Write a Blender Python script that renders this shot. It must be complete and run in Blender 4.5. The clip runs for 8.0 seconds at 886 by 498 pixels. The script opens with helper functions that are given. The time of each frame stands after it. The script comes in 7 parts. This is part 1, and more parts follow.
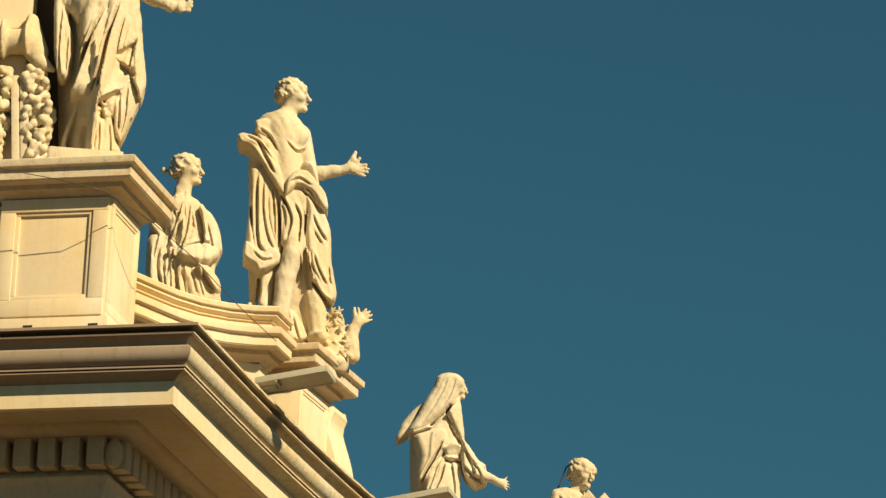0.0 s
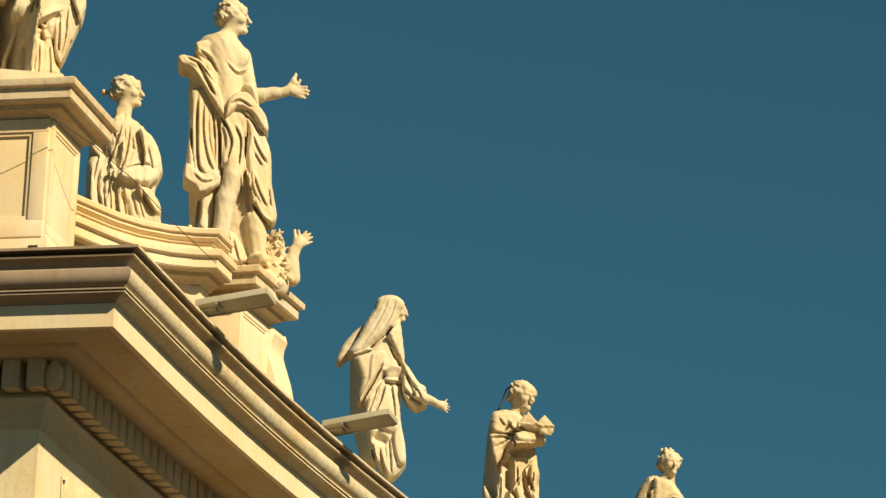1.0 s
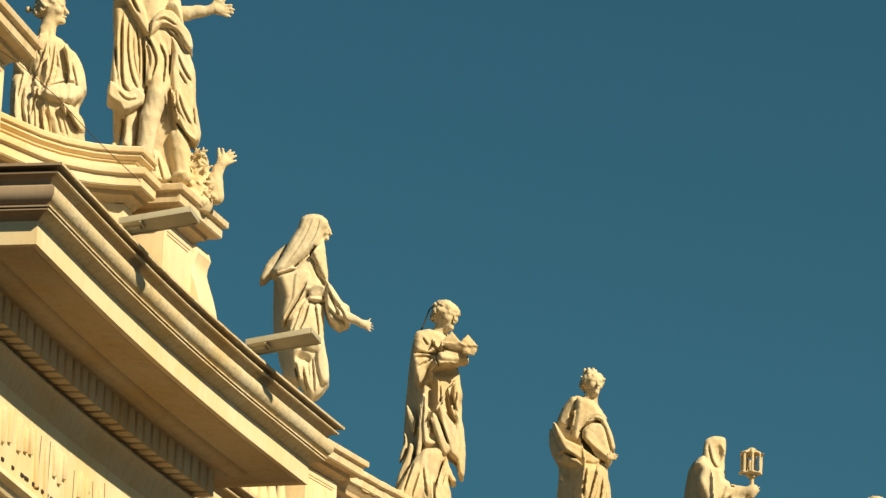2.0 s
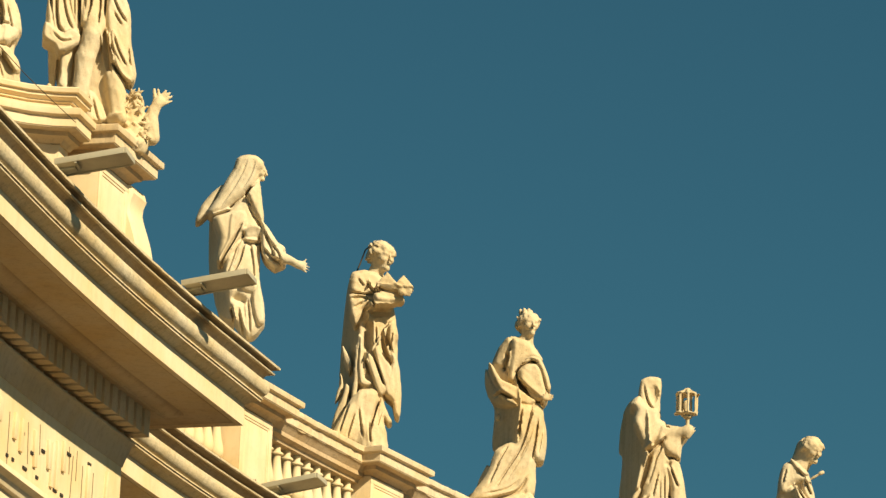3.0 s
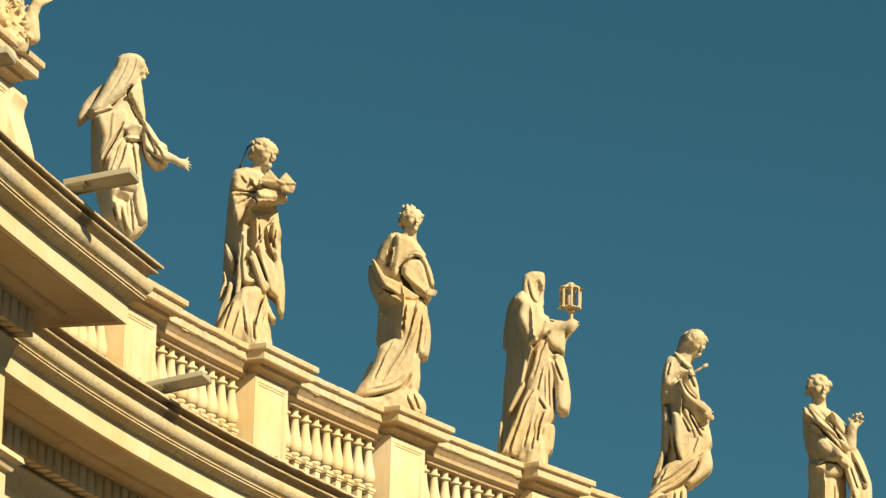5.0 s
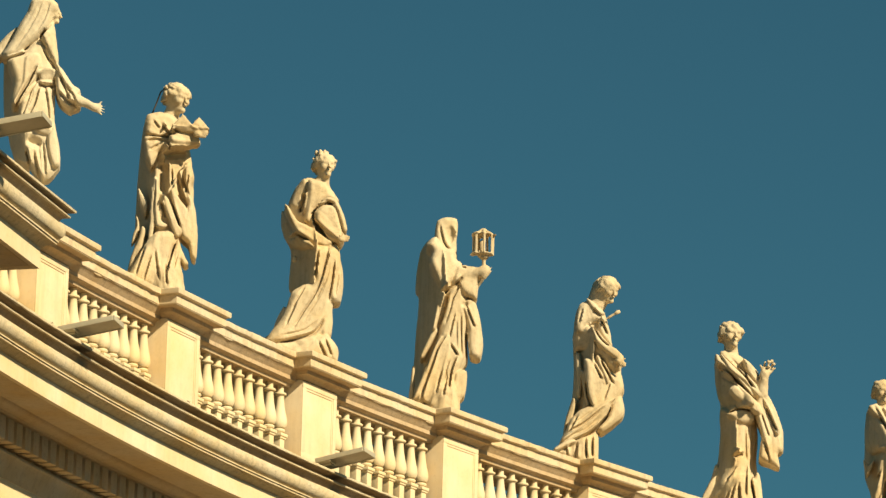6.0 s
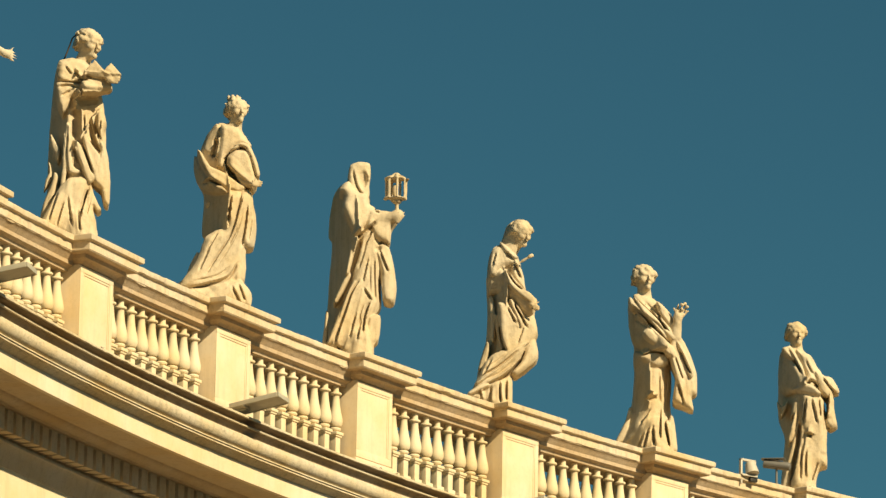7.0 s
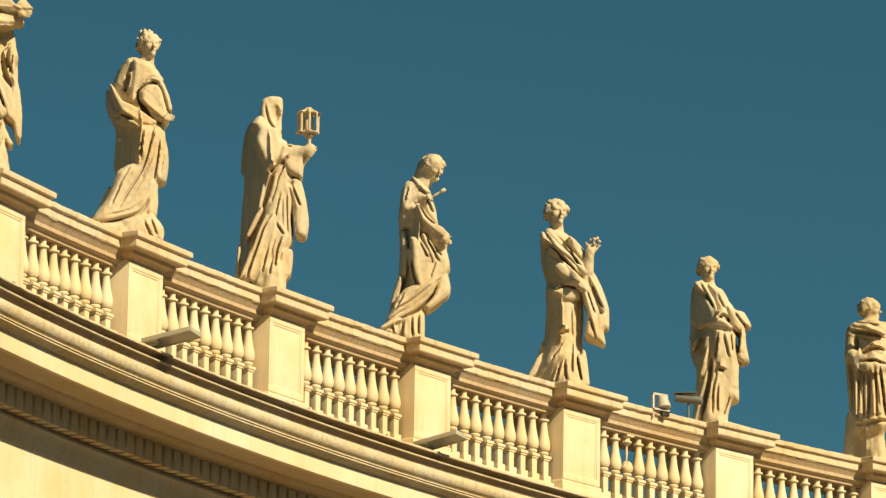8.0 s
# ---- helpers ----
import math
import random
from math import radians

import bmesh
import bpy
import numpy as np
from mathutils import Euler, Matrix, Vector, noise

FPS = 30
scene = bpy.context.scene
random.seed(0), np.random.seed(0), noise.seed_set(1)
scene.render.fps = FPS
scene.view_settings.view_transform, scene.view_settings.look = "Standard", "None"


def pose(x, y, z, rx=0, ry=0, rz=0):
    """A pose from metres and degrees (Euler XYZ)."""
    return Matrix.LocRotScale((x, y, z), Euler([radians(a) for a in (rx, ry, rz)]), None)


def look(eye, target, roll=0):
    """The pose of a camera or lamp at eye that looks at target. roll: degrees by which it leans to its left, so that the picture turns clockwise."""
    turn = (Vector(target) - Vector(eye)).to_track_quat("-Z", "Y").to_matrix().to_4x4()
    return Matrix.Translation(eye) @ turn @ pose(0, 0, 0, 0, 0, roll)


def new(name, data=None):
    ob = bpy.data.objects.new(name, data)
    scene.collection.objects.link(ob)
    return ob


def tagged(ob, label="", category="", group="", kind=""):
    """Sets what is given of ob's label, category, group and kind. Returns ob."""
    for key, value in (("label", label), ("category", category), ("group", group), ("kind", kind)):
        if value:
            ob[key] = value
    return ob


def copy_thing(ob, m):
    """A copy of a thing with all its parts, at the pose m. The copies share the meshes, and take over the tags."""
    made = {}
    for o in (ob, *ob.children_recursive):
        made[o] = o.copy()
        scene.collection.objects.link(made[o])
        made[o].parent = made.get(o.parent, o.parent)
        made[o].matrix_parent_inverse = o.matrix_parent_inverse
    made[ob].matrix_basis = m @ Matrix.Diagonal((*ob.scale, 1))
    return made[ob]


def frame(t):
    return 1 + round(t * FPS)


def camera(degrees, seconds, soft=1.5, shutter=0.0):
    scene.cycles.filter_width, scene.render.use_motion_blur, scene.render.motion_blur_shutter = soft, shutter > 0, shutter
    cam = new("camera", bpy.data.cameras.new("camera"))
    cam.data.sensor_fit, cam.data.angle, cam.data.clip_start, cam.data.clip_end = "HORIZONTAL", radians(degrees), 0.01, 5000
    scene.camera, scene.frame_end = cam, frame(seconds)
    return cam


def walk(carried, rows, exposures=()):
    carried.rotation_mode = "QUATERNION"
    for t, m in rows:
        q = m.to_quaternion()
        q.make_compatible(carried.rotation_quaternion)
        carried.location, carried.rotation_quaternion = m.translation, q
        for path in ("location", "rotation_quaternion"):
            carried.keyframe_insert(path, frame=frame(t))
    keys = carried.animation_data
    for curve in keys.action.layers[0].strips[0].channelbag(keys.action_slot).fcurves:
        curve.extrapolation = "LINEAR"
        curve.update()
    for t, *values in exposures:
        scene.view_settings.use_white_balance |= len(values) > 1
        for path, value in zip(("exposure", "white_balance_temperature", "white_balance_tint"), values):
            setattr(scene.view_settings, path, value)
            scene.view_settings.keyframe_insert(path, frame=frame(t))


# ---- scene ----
cam = camera(8.966, 8.0, soft=1.4)
EYE = 1.65
# the camera stands in the square and only turns: seconds, yaw, pitch, roll
ROWS = [
    (0.0, 6.298, 18.531, -2.915),
    (0.5, 5.987, 18.177, -2.780),
    (1.0, 5.621, 17.774, -2.745),
    (1.5, 5.195, 17.363, -2.745),
    (2.0, 4.772, 16.995, -2.760),
    (3.5, 3.758, 16.182, -2.277),
    (4.0, 3.453, 15.938, -1.972),
    (4.5, 3.146, 15.681, -1.690),
    (6.0, 1.856, 14.891, -1.630),
    (6.5, 1.383, 14.634, -1.349),
    (7.0, 0.932, 14.348, -1.087),
    (7.5, 0.478, 14.028, -0.930),
    (8.0, 0.004, 13.698, -0.870),
]
walk(cam, [(t, pose(0, 0, EYE, 0, 0, yaw) @ pose(0, 0, 0, 90 + pitch, 0, 0) @ pose(0, 0, 0, 0, 0, -roll)) for t, yaw, pitch, roll in ROWS],
     exposures=[(0.0, 0.48, 7200, 6.0), (1.0, 0.51, 7200, 6.0), (2.0, 0.56, 7250, 6.0), (4.5, 0.58, 7250, 6.0), (6.5, 0.48, 7200, 6.0), (8.0, 0.43, 7200, 6.0)])

# ---- sky and sun ----
SUN = Vector((0.725, -0.69, 0.69)).normalized()
world = bpy.data.worlds.new("sky")
scene.world = world
world.use_nodes = True
wn = world.node_tree.nodes
sky = wn.new("ShaderNodeTexSky")
sky.sky_type = 'NISHITA'
sky.sun_disc = False
sky.sun_elevation = math.asin(SUN.z)
sky.sun_rotation = math.atan2(SUN.x, SUN.y)
sky.altitude = 1500
sky.air_density = 0.9
sky.dust_density = 0.1
sky.ozone_density = 2.5
wn["Background"].inputs["Strength"].default_value = 0.05
tint = wn.new("ShaderNodeMix")
tint.data_type, tint.blend_type = 'RGBA', 'MULTIPLY'
tint.inputs[0].default_value = 1.0
tint.inputs[7].default_value = (0.315, 0.72, 0.645, 1)
world.node_tree.links.new(sky.outputs[0], tint.inputs[6])
world.node_tree.links.new(tint.outputs[2], wn["Background"].inputs["Color"])
sun_data = bpy.data.lights.new("sun", 'SUN')
sun_data.energy = 5.0
sun_data.angle = radians(0.53)
sun_data.color = (1.0, 0.86, 0.62)
sun = new("sun", sun_data)
sun.matrix_world = look((0, 0, 60), Vector((0, 0, 60)) - SUN)

# ---- materials ----
def node(mat, kind, **values):
    n = mat.node_tree.nodes.new(kind)
    for key, value in values.items():
        n.inputs[key.replace("_", " ")].default_value = value
    return n


def stone(name, light, dark, streak=0.35, grime=0.25, bump=0.25, pores=0.5, rough=0.85, random_tone=0.0):
    """Travertine: warm cream with rain streaks, grime patches and pits."""
    mat = bpy.data.materials.new(name)
    mat.use_nodes = True
    nt = mat.node_tree
    link = nt.links.new
    bsdf = nt.nodes["Principled BSDF"]
    bsdf.inputs["Roughness"].default_value = rough
    bsdf.inputs["Specular IOR Level"].default_value = 0.25
    geo = nt.nodes.new("ShaderNodeNewGeometry")
    big = node(mat, "ShaderNodeTexNoise", Scale=0.9, Detail=4.0, Roughness=0.6)
    link(geo.outputs["Position"], big.inputs["Vector"])
    stretch = nt.nodes.new("ShaderNodeMapping")
    stretch.inputs["Scale"].default_value = (7.0, 7.0, 0.7)
    link(geo.outputs["Position"], stretch.inputs["Vector"])
    rain = node(mat, "ShaderNodeTexNoise", Scale=1.0, Detail=5.0, Roughness=0.65)
    link(stretch.outputs[0], rain.inputs["Vector"])
    fine = node(mat, "ShaderNodeTexNoise", Scale=14.0, Detail=6.0, Roughness=0.7)
    link(geo.outputs["Position"], fine.inputs["Vector"])
    pit = node(mat, "ShaderNodeTexVoronoi", Scale=26.0)
    link(geo.outputs["Position"], pit.inputs["Vector"])

    def ramp(source, a, b):
        r = nt.nodes.new("ShaderNodeMapRange")
        r.inputs["From Min"].default_value, r.inputs["From Max"].default_value = a, b
        link(source, r.inputs["Value"])
        return r.outputs[0]

    def times(source, k):
        m = nt.nodes.new("ShaderNodeMath")
        m.operation = 'MULTIPLY'
        link(source, m.inputs[0])
        m.inputs[1].default_value = k
        return m.outputs[0]

    def mixed(fac, a, b):
        m = nt.nodes.new("ShaderNodeMix")
        m.data_type = 'RGBA'
        link(fac, m.inputs[0])
        for sock, v in ((m.inputs[6], a), (m.inputs[7], b)):
            if isinstance(v, tuple):
                sock.default_value = (*v, 1)
            else:
                link(v, sock)
        return m.outputs[2]

    warm = tuple(c * k for c, k in zip(light, (0.95, 0.84, 0.64)))
    col = mixed(ramp(big.outputs["Fac"], 0.35, 0.7), light, warm)
    col = mixed(times(ramp(rain.outputs["Fac"], 0.5, 0.78), streak), col, dark)
    col = mixed(times(ramp(fine.outputs["Fac"], 0.52, 0.75), grime), col, dark)
    col = mixed(times(ramp(pit.outputs["Distance"], 0.16, 0.05), pores), col, dark)
    if random_tone:
        info = nt.nodes.new("ShaderNodeObjectInfo")
        col = mixed(times(info.outputs["Random"], random_tone), col, dark)
    link(col, bsdf.inputs["Base Color"])
    height = nt.nodes.new("ShaderNodeMath")
    height.operation = 'ADD'
    link(fine.outputs["Fac"], height.inputs[0])
    link(times(ramp(pit.outputs["Distance"], 0.05, 0.2), 0.5), height.inputs[1])
    b = node(mat, "ShaderNodeBump", Strength=bump, Distance=0.03)
    link(height.outputs[0], b.inputs["Height"])
    link(b.outputs[0], bsdf.inputs["Normal"])
    return mat


def plain(name, colour, rough=0.6, metal=0.0, noise_scale=12.0, vary=0.25):
    mat = bpy.data.materials.new(name)
    mat.use_nodes = True
    nt = mat.node_tree
    bsdf = nt.nodes["Principled BSDF"]
    bsdf.inputs["Roughness"].default_value, bsdf.inputs["Metallic"].default_value = rough, metal
    geo = nt.nodes.new("ShaderNodeNewGeometry")
    n = node(mat, "ShaderNodeTexNoise", Scale=noise_scale, Detail=4.0)
    nt.links.new(geo.outputs["Position"], n.inputs["Vector"])
    m = nt.nodes.new("ShaderNodeMix")
    m.data_type = 'RGBA'
    nt.links.new(n.outputs["Fac"], m.inputs[0])
    m.inputs[6].default_value = (*colour, 1)
    m.inputs[7].default_value = (*(c * (1 - vary) for c in colour), 1)
    nt.links.new(m.outputs[2], bsdf.inputs["Base Color"])
    return mat


STONE = stone("travertine", (0.715, 0.612, 0.455), (0.26, 0.195, 0.125), streak=0.2, grime=0.16, bump=0.07, pores=0.22)
FRIEZE = stone("frieze_travertine", (0.68, 0.58, 0.41), (0.22, 0.16, 0.09), streak=0.22, grime=0.08, pores=0.15)
WEATHERED = stone("weathered_travertine", (0.62, 0.54, 0.40), (0.09, 0.075, 0.055), streak=0.3, grime=0.48, bump=0.6, pores=0.6)
CRUST = stone("black_crust", (0.38, 0.31, 0.23), (0.09, 0.07, 0.05), streak=0.5, grime=0.45, bump=0.5, pores=0.4)
STATUE = stone("statue_travertine", (0.62, 0.535, 0.395), (0.14, 0.10, 0.06), streak=0.22, grime=0.25, bump=0.35, pores=0.45)
STATUE_BROWN = stone("browned_travertine", (0.60, 0.505, 0.36), (0.12, 0.085, 0.05), streak=0.32, grime=0.3, bump=0.4, pores=0.45)
# Deep brown for the main cyma: the lip's shade put into the colour.
SHADED_CYMA = stone("shaded_moulding", (0.28, 0.22, 0.16), (0.09, 0.07, 0.05), streak=0.5, grime=0.5, bump=0.5, pores=0.4)
# Smoother, even brown for the upper mouldings of the end leg.
END_BROWN = stone("brown_end_stone", (0.33, 0.255, 0.195), (0.15, 0.115, 0.085), streak=0.35, grime=0.2, bump=0.06, pores=0.1)
CAPSTONE = stone("weathered_capstone", (0.64, 0.54, 0.40), (0.15, 0.105, 0.07), streak=0.42, grime=0.42, bump=0.25, pores=0.5)
# Browner stone; besides dirt it carries the shade of soffits and dentils.
SOILED_SHADE = stone("soiled_shaded_travertine", (0.49, 0.41, 0.30), (0.20, 0.155, 0.11), streak=0.3, grime=0.4, bump=0.12)
# Dark brown holding the statue's shadow on the block behind the cartouche.
SHADOWED_STONE = stone("statue_shadow_stone", (0.12, 0.088, 0.065), (0.05, 0.04, 0.03), streak=0.3, grime=0.4)
# Rail and cap undersides: stain plus their shade, put into a darker base.
SOFFIT_STONE = stone("stained_shaded_soffit", (0.50, 0.39, 0.27), (0.14, 0.10, 0.07), streak=0.3, grime=0.45, bump=0.4, pores=0.3)
BALUSTER = stone("baluster_travertine", (0.71, 0.62, 0.45), (0.26, 0.20, 0.12), streak=0.15, grime=0.15, bump=0.1, pores=0.2, random_tone=0.12)
PAVING = stone("paving", (0.06, 0.044, 0.031), (0.03, 0.023, 0.017), streak=0.1, grime=0.4, bump=0.2)
ROOF = stone("roof_mortar", (0.14, 0.10, 0.068), (0.05, 0.042, 0.034), streak=0.1, grime=0.4)
LAMP_METAL = plain("grey_painted_metal", (0.62, 0.56, 0.43), 0.5, 0.1)
LAMP_RIM = plain("pale_painted_metal", (0.55, 0.50, 0.38), 0.4, 0.2)
GREY_METAL = plain("dull_grey_metal", (0.20, 0.185, 0.16), 0.5, 0.3)
DARK_METAL = plain("dark_metal", (0.05, 0.045, 0.04), 0.5, 0.6)
WIRE = plain("copper_cable", (0.09, 0.065, 0.04), 0.6, 0.5)
PALE_BOX = plain("pale_housing", (0.58, 0.52, 0.42), 0.4)
HOLE = plain("dark_recess", (0.025, 0.02, 0.015), 0.9)
WEED = plain("dry_weed", (0.07, 0.055, 0.035), 0.9)
LETTER_SHADE = plain("letter_edge_shade", (0.22, 0.17, 0.10), 0.7, 0.2)

# ---- mesh helpers ----
def smooth_by_angle(bm, degrees=32):
    for f in bm.faces:
        f.smooth = True
    for e in bm.edges:
        e.smooth = not (len(e.link_faces) == 2 and e.calc_face_angle(0) > radians(degrees))


def finish(name, bm, material, smooth=True):
    bmesh.ops.recalc_face_normals(bm, faces=bm.faces)
    if smooth:
        smooth_by_angle(bm)
    me = bpy.data.meshes.new(name)
    bm.to_mesh(me)
    bm.free()
    me.materials.append(material)
    return me


def part(name, bm, material, parent=None, label="", kind="", smooth=True):
    """One mesh object from a bmesh (or ready mesh data), under a thing or at top level."""
    me = bm if isinstance(bm, bpy.types.Mesh) else finish(name, bm, material, smooth)
    ob = new(name, me)
    if parent:
        ob.parent = parent
    return tagged(ob, label, kind=kind)


def thing(name, m, label, category, group="", kind=""):
    ob = new(name)
    ob.matrix_world = m
    return tagged(ob, label, category, group, kind)


def sweep(path, profile, closed=False, bm=None):
    """Sweep a closed profile of (outward, height) along a plan path with mitred corners; outward is to the right of the way."""
    bm = bm or bmesh.new()
    pts = [Vector(p) for p in path]
    n = len(pts)
    rings = []
    for i, p in enumerate(pts):
        a = pts[i] - pts[i - 1] if (i or closed) else None
        b = pts[(i + 1) % n] - pts[i] if (i < n - 1 or closed) else None
        a, b = a or b, b or a
        na, nb = Vector((a.y, -a.x)).normalized(), Vector((b.y, -b.x)).normalized()
        m = (na + nb) / (1 + na.dot(nb))
        rings.append([bm.verts.new((p.x + m.x * o, p.y + m.y * o, z)) for o, z in profile])
    k = len(profile)
    for i in range(n if closed else n - 1):
        r, s = rings[i], rings[(i + 1) % n]
        for j in range(k):
            bm.faces.new((r[j], r[(j + 1) % k], s[(j + 1) % k], s[j]))
    if not closed:
        bm.faces.new(rings[0])
        bm.faces.new(list(reversed(rings[-1])))
    return bm


def slab(bm, lo, hi, bevel=0.0):
    """An axis-aligned block in bm, with softened edges."""
    made = bmesh.ops.create_cube(bm, size=1)["verts"]
    for v in made:
        v.co = Vector([lo[i] + (v.co[i] + 0.5) * (hi[i] - lo[i]) for i in range(3)])
    if bevel:
        edges = list({e for v in made for e in v.link_edges})
        bmesh.ops.bevel(bm, geom=edges, offset=bevel, segments=2, profile=0.6, affect='EDGES')
    return bm


def lathe(bm, profile, sides=16, at=(0, 0, 0)):
    rings = []
    for r, z in profile:
        rings.append([bm.verts.new((at[0] + r * math.cos(2 * math.pi * i / sides), at[1] + r * math.sin(2 * math.pi * i / sides), at[2] + z)) for i in range(sides)])
    for a, b in zip(rings, rings[1:]):
        for i in range(sides):
            bm.faces.new((a[i], a[(i + 1) % sides], b[(i + 1) % sides], b[i]))
    bm.faces.new(list(reversed(rings[0])))
    bm.faces.new(rings[-1])
    return bm


# ---- plan of the colonnade ----
CENTRE = Vector((48.987, 56.928))       # centre of the curved arm
RADIUS = 61.06                          # to the front of the pier dies
TOP = 22.27                             # height of the die tops
STEP = radians(3.944)                   # one bay
FIRST = radians(148.03) + 3 * STEP      # left edge of pier 0
DIE = 1.03                              # width of a die
PAV_CENTRE = Vector((78.381, 45.362))   # centre of the projecting portico's front
PAV_RADIUS = 90.01


def polar(centre, r, a):
    return Vector((centre.x + r * math.cos(a), centre.y + r * math.sin(a)))


def arc(centre, r, a0, a1, n):
    return [polar(centre, r, a0 + (a1 - a0) * i / n) for i in range(n + 1)]


def pier_pose(k):
    """Frame of pier k: x along the balustrade away from the camera, y into the building, origin at the die's front left corner."""
    a = FIRST - k * STEP
    p = polar(CENTRE, RADIUS, a)
    mid = a - DIE / RADIUS / 2
    return Matrix.Translation((p.x, p.y, TOP)) @ Matrix.Rotation(mid - math.pi / 2, 4, 'Z')


# pavilion corners on the base line
A_ANGLE = math.atan2(59.65 - PAV_CENTRE.y, -10.53 - PAV_CENTRE.x)
B_ANGLE = math.atan2(66.82 - PAV_CENTRE.y, -9.03 - PAV_CENTRE.x)
A_CORNER, B_CORNER = polar(PAV_CENTRE, PAV_RADIUS, A_ANGLE), polar(PAV_CENTRE, PAV_RADIUS, B_ANGLE)


def pavilion_path(n=40):
    front = arc(PAV_CENTRE, PAV_RADIUS, A_ANGLE, B_ANGLE, n)
    out_a = (A_CORNER - PAV_CENTRE).normalized()
    out_b = (B_CORNER - PAV_CENTRE).normalized()
    return [A_CORNER + out_a * 14] + front + [B_CORNER + out_b * 3.2]


def main_path(n=120):
    return arc(CENTRE, RADIUS, radians(170.2), radians(112), n)


def up(profile):
    return [(o, TOP + z) for o, z in profile]


CYMA = up([(0.1, -1.70), (1.76, -2.045), (1.80, -2.052), (1.80, -2.082), (1.66, -2.086), (1.63, -2.11), (1.63, -2.17), (1.75, -2.185), (1.745, -2.20), (1.705, -2.212), (1.68, -2.24), (1.665, -2.294), (0.1, -2.294)])
LIP = up([(1.60, -2.005), (1.82, -2.04), (1.835, -2.052), (1.835, -2.078), (1.805, -2.084), (1.795, -2.055), (1.60, -2.012)])
BEAD = up([(1.55, -2.172), (1.775, -2.172), (1.784, -2.18), (1.78, -2.196), (1.55, -2.203)])
TORUS = up([(0.1, -2.294), (1.66, -2.294), (1.705, -2.30), (1.730, -2.325), (1.740, -2.37), (1.735, -2.415), (1.715, -2.455), (1.685, -2.485), (1.645, -2.50), (1.635, -2.515),
            (1.676, -2.518), (1.676, -2.536), (1.632, -2.54), (1.632, -2.548), (1.658, -2.55), (1.658, -2.568), (1.63, -2.572), (1.59, -2.585), (1.545, -2.61), (1.49, -2.644), (0.1, -2.644)])
CORONA = up([(0.1, -2.644), (1.5, -2.644), (1.5, -2.908), (1.45, -2.922), (1.40, -2.886), (0.1, -2.886)])
BED = up([(-0.6, -2.888), (1.398, -2.888), (1.396, -2.893), (0.92, -2.893), (0.90, -2.92), (0.84, -2.95), (0.74, -2.965), (0.72, -2.985), (0.40, -2.99),
          (0.40, -3.36), (0.47, -3.365), (0.47, -3.39), (0.44, -3.42), (0.415, -3.50), (0.385, -3.60), (0.36, -3.70), (-0.6, -3.70)])
FRIEZE_P = up([(0.35, -3.70), (0.35, -4.80), (-0.7, -4.80), (-0.7, -3.70)])
ARCHITRAVE = up([(0.56, -4.804), (0.58, -4.88), (0.50, -4.92), (0.46, -5.0), (0.40, -5.02), (0.40, -5.45), (0.36, -5.46), (0.36, -6.0), (-0.7, -6.0), (-0.7, -4.804)])
UNSEEN_WALL = up([(0.2, -6.004), (0.2, -TOP), (-0.8, -TOP), (-0.8, -6.004)])


def worn(bm, amount, seed):
    """Chipped and uneven edges on a run of moulding."""
    rng = random.Random(seed)
    for v in bm.verts:
        v.co += Vector((rng.uniform(-1, 1), rng.uniform(-1, 1), rng.uniform(-1.2, 0.8))) * amount * (3.0 if rng.random() < 0.04 else 1.0)
    return bm


def entablature(name, path, fine, label, cyma_stone, end=None):
    """The courses of an entablature; end: the browner stone on the upper mouldings of the path's first leg, whose lip
    hangs lower.
    """
    top = thing(name, Matrix.Identity(4), label, "entablature", kind="structure")
    drop = [(o, z - 0.04 if end and z > TOP - 2.12 else z) for o, z in LIP]
    crown = [(o, z - 0.04 if end and TOP - 2.12 < z < TOP - 1.8 else z) for o, z in CYMA]
    upper = [part("cyma", sweep(path, crown), cyma_stone, top, "dark top moulding of the cornice, crust and shade in its colour"),
             part("lip", worn(sweep(fine, drop), 0.0035, 1), WEATHERED, top),
             part("bead", worn(sweep(fine, BEAD), 0.0012, 2), WEATHERED, top),
             part("torus", worn(sweep(fine, TORUS), 0.0012, 3), WEATHERED, top, "grey weathered rounded moulding")]
    if end:
        for ob, profile in zip(upper, (CYMA, LIP, BEAD, TORUS)):
            ob.data.materials.append(end)
            for p in ob.data.polygons[:len(profile)]:
                p.material_index = 1
    part("corona", sweep(path, CORONA), STONE, top)
    # Soffit and bed moulding: part of their shade is tinted into the stone.
    part("bed_moulding", sweep(path, BED), SOILED_SHADE, top, "sheltered mouldings under the cornice, dirt and shade in their brown")
    part("frieze", sweep(path, FRIEZE_P), FRIEZE, top)
    part("architrave", sweep(path, ARCHITRAVE), STONE, top)
    # Unseen stand-in for the open colonnade, dark to cut bounce light.
    part("wall", sweep(path, UNSEEN_WALL), ROOF, top)
    return top


def dentils(parent, spots, mesh):
    for p, turn in spots:
        d = new("dentil", mesh)
        d.matrix_world = Matrix.Translation((p.x, p.y, TOP - 2.98)) @ Matrix.Rotation(turn, 4, 'Z')
        d.parent = parent


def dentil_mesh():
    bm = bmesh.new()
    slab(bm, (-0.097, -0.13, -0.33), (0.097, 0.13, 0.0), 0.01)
    return finish("dentil", bm, SOILED_SHADE)


DENTIL = dentil_mesh()


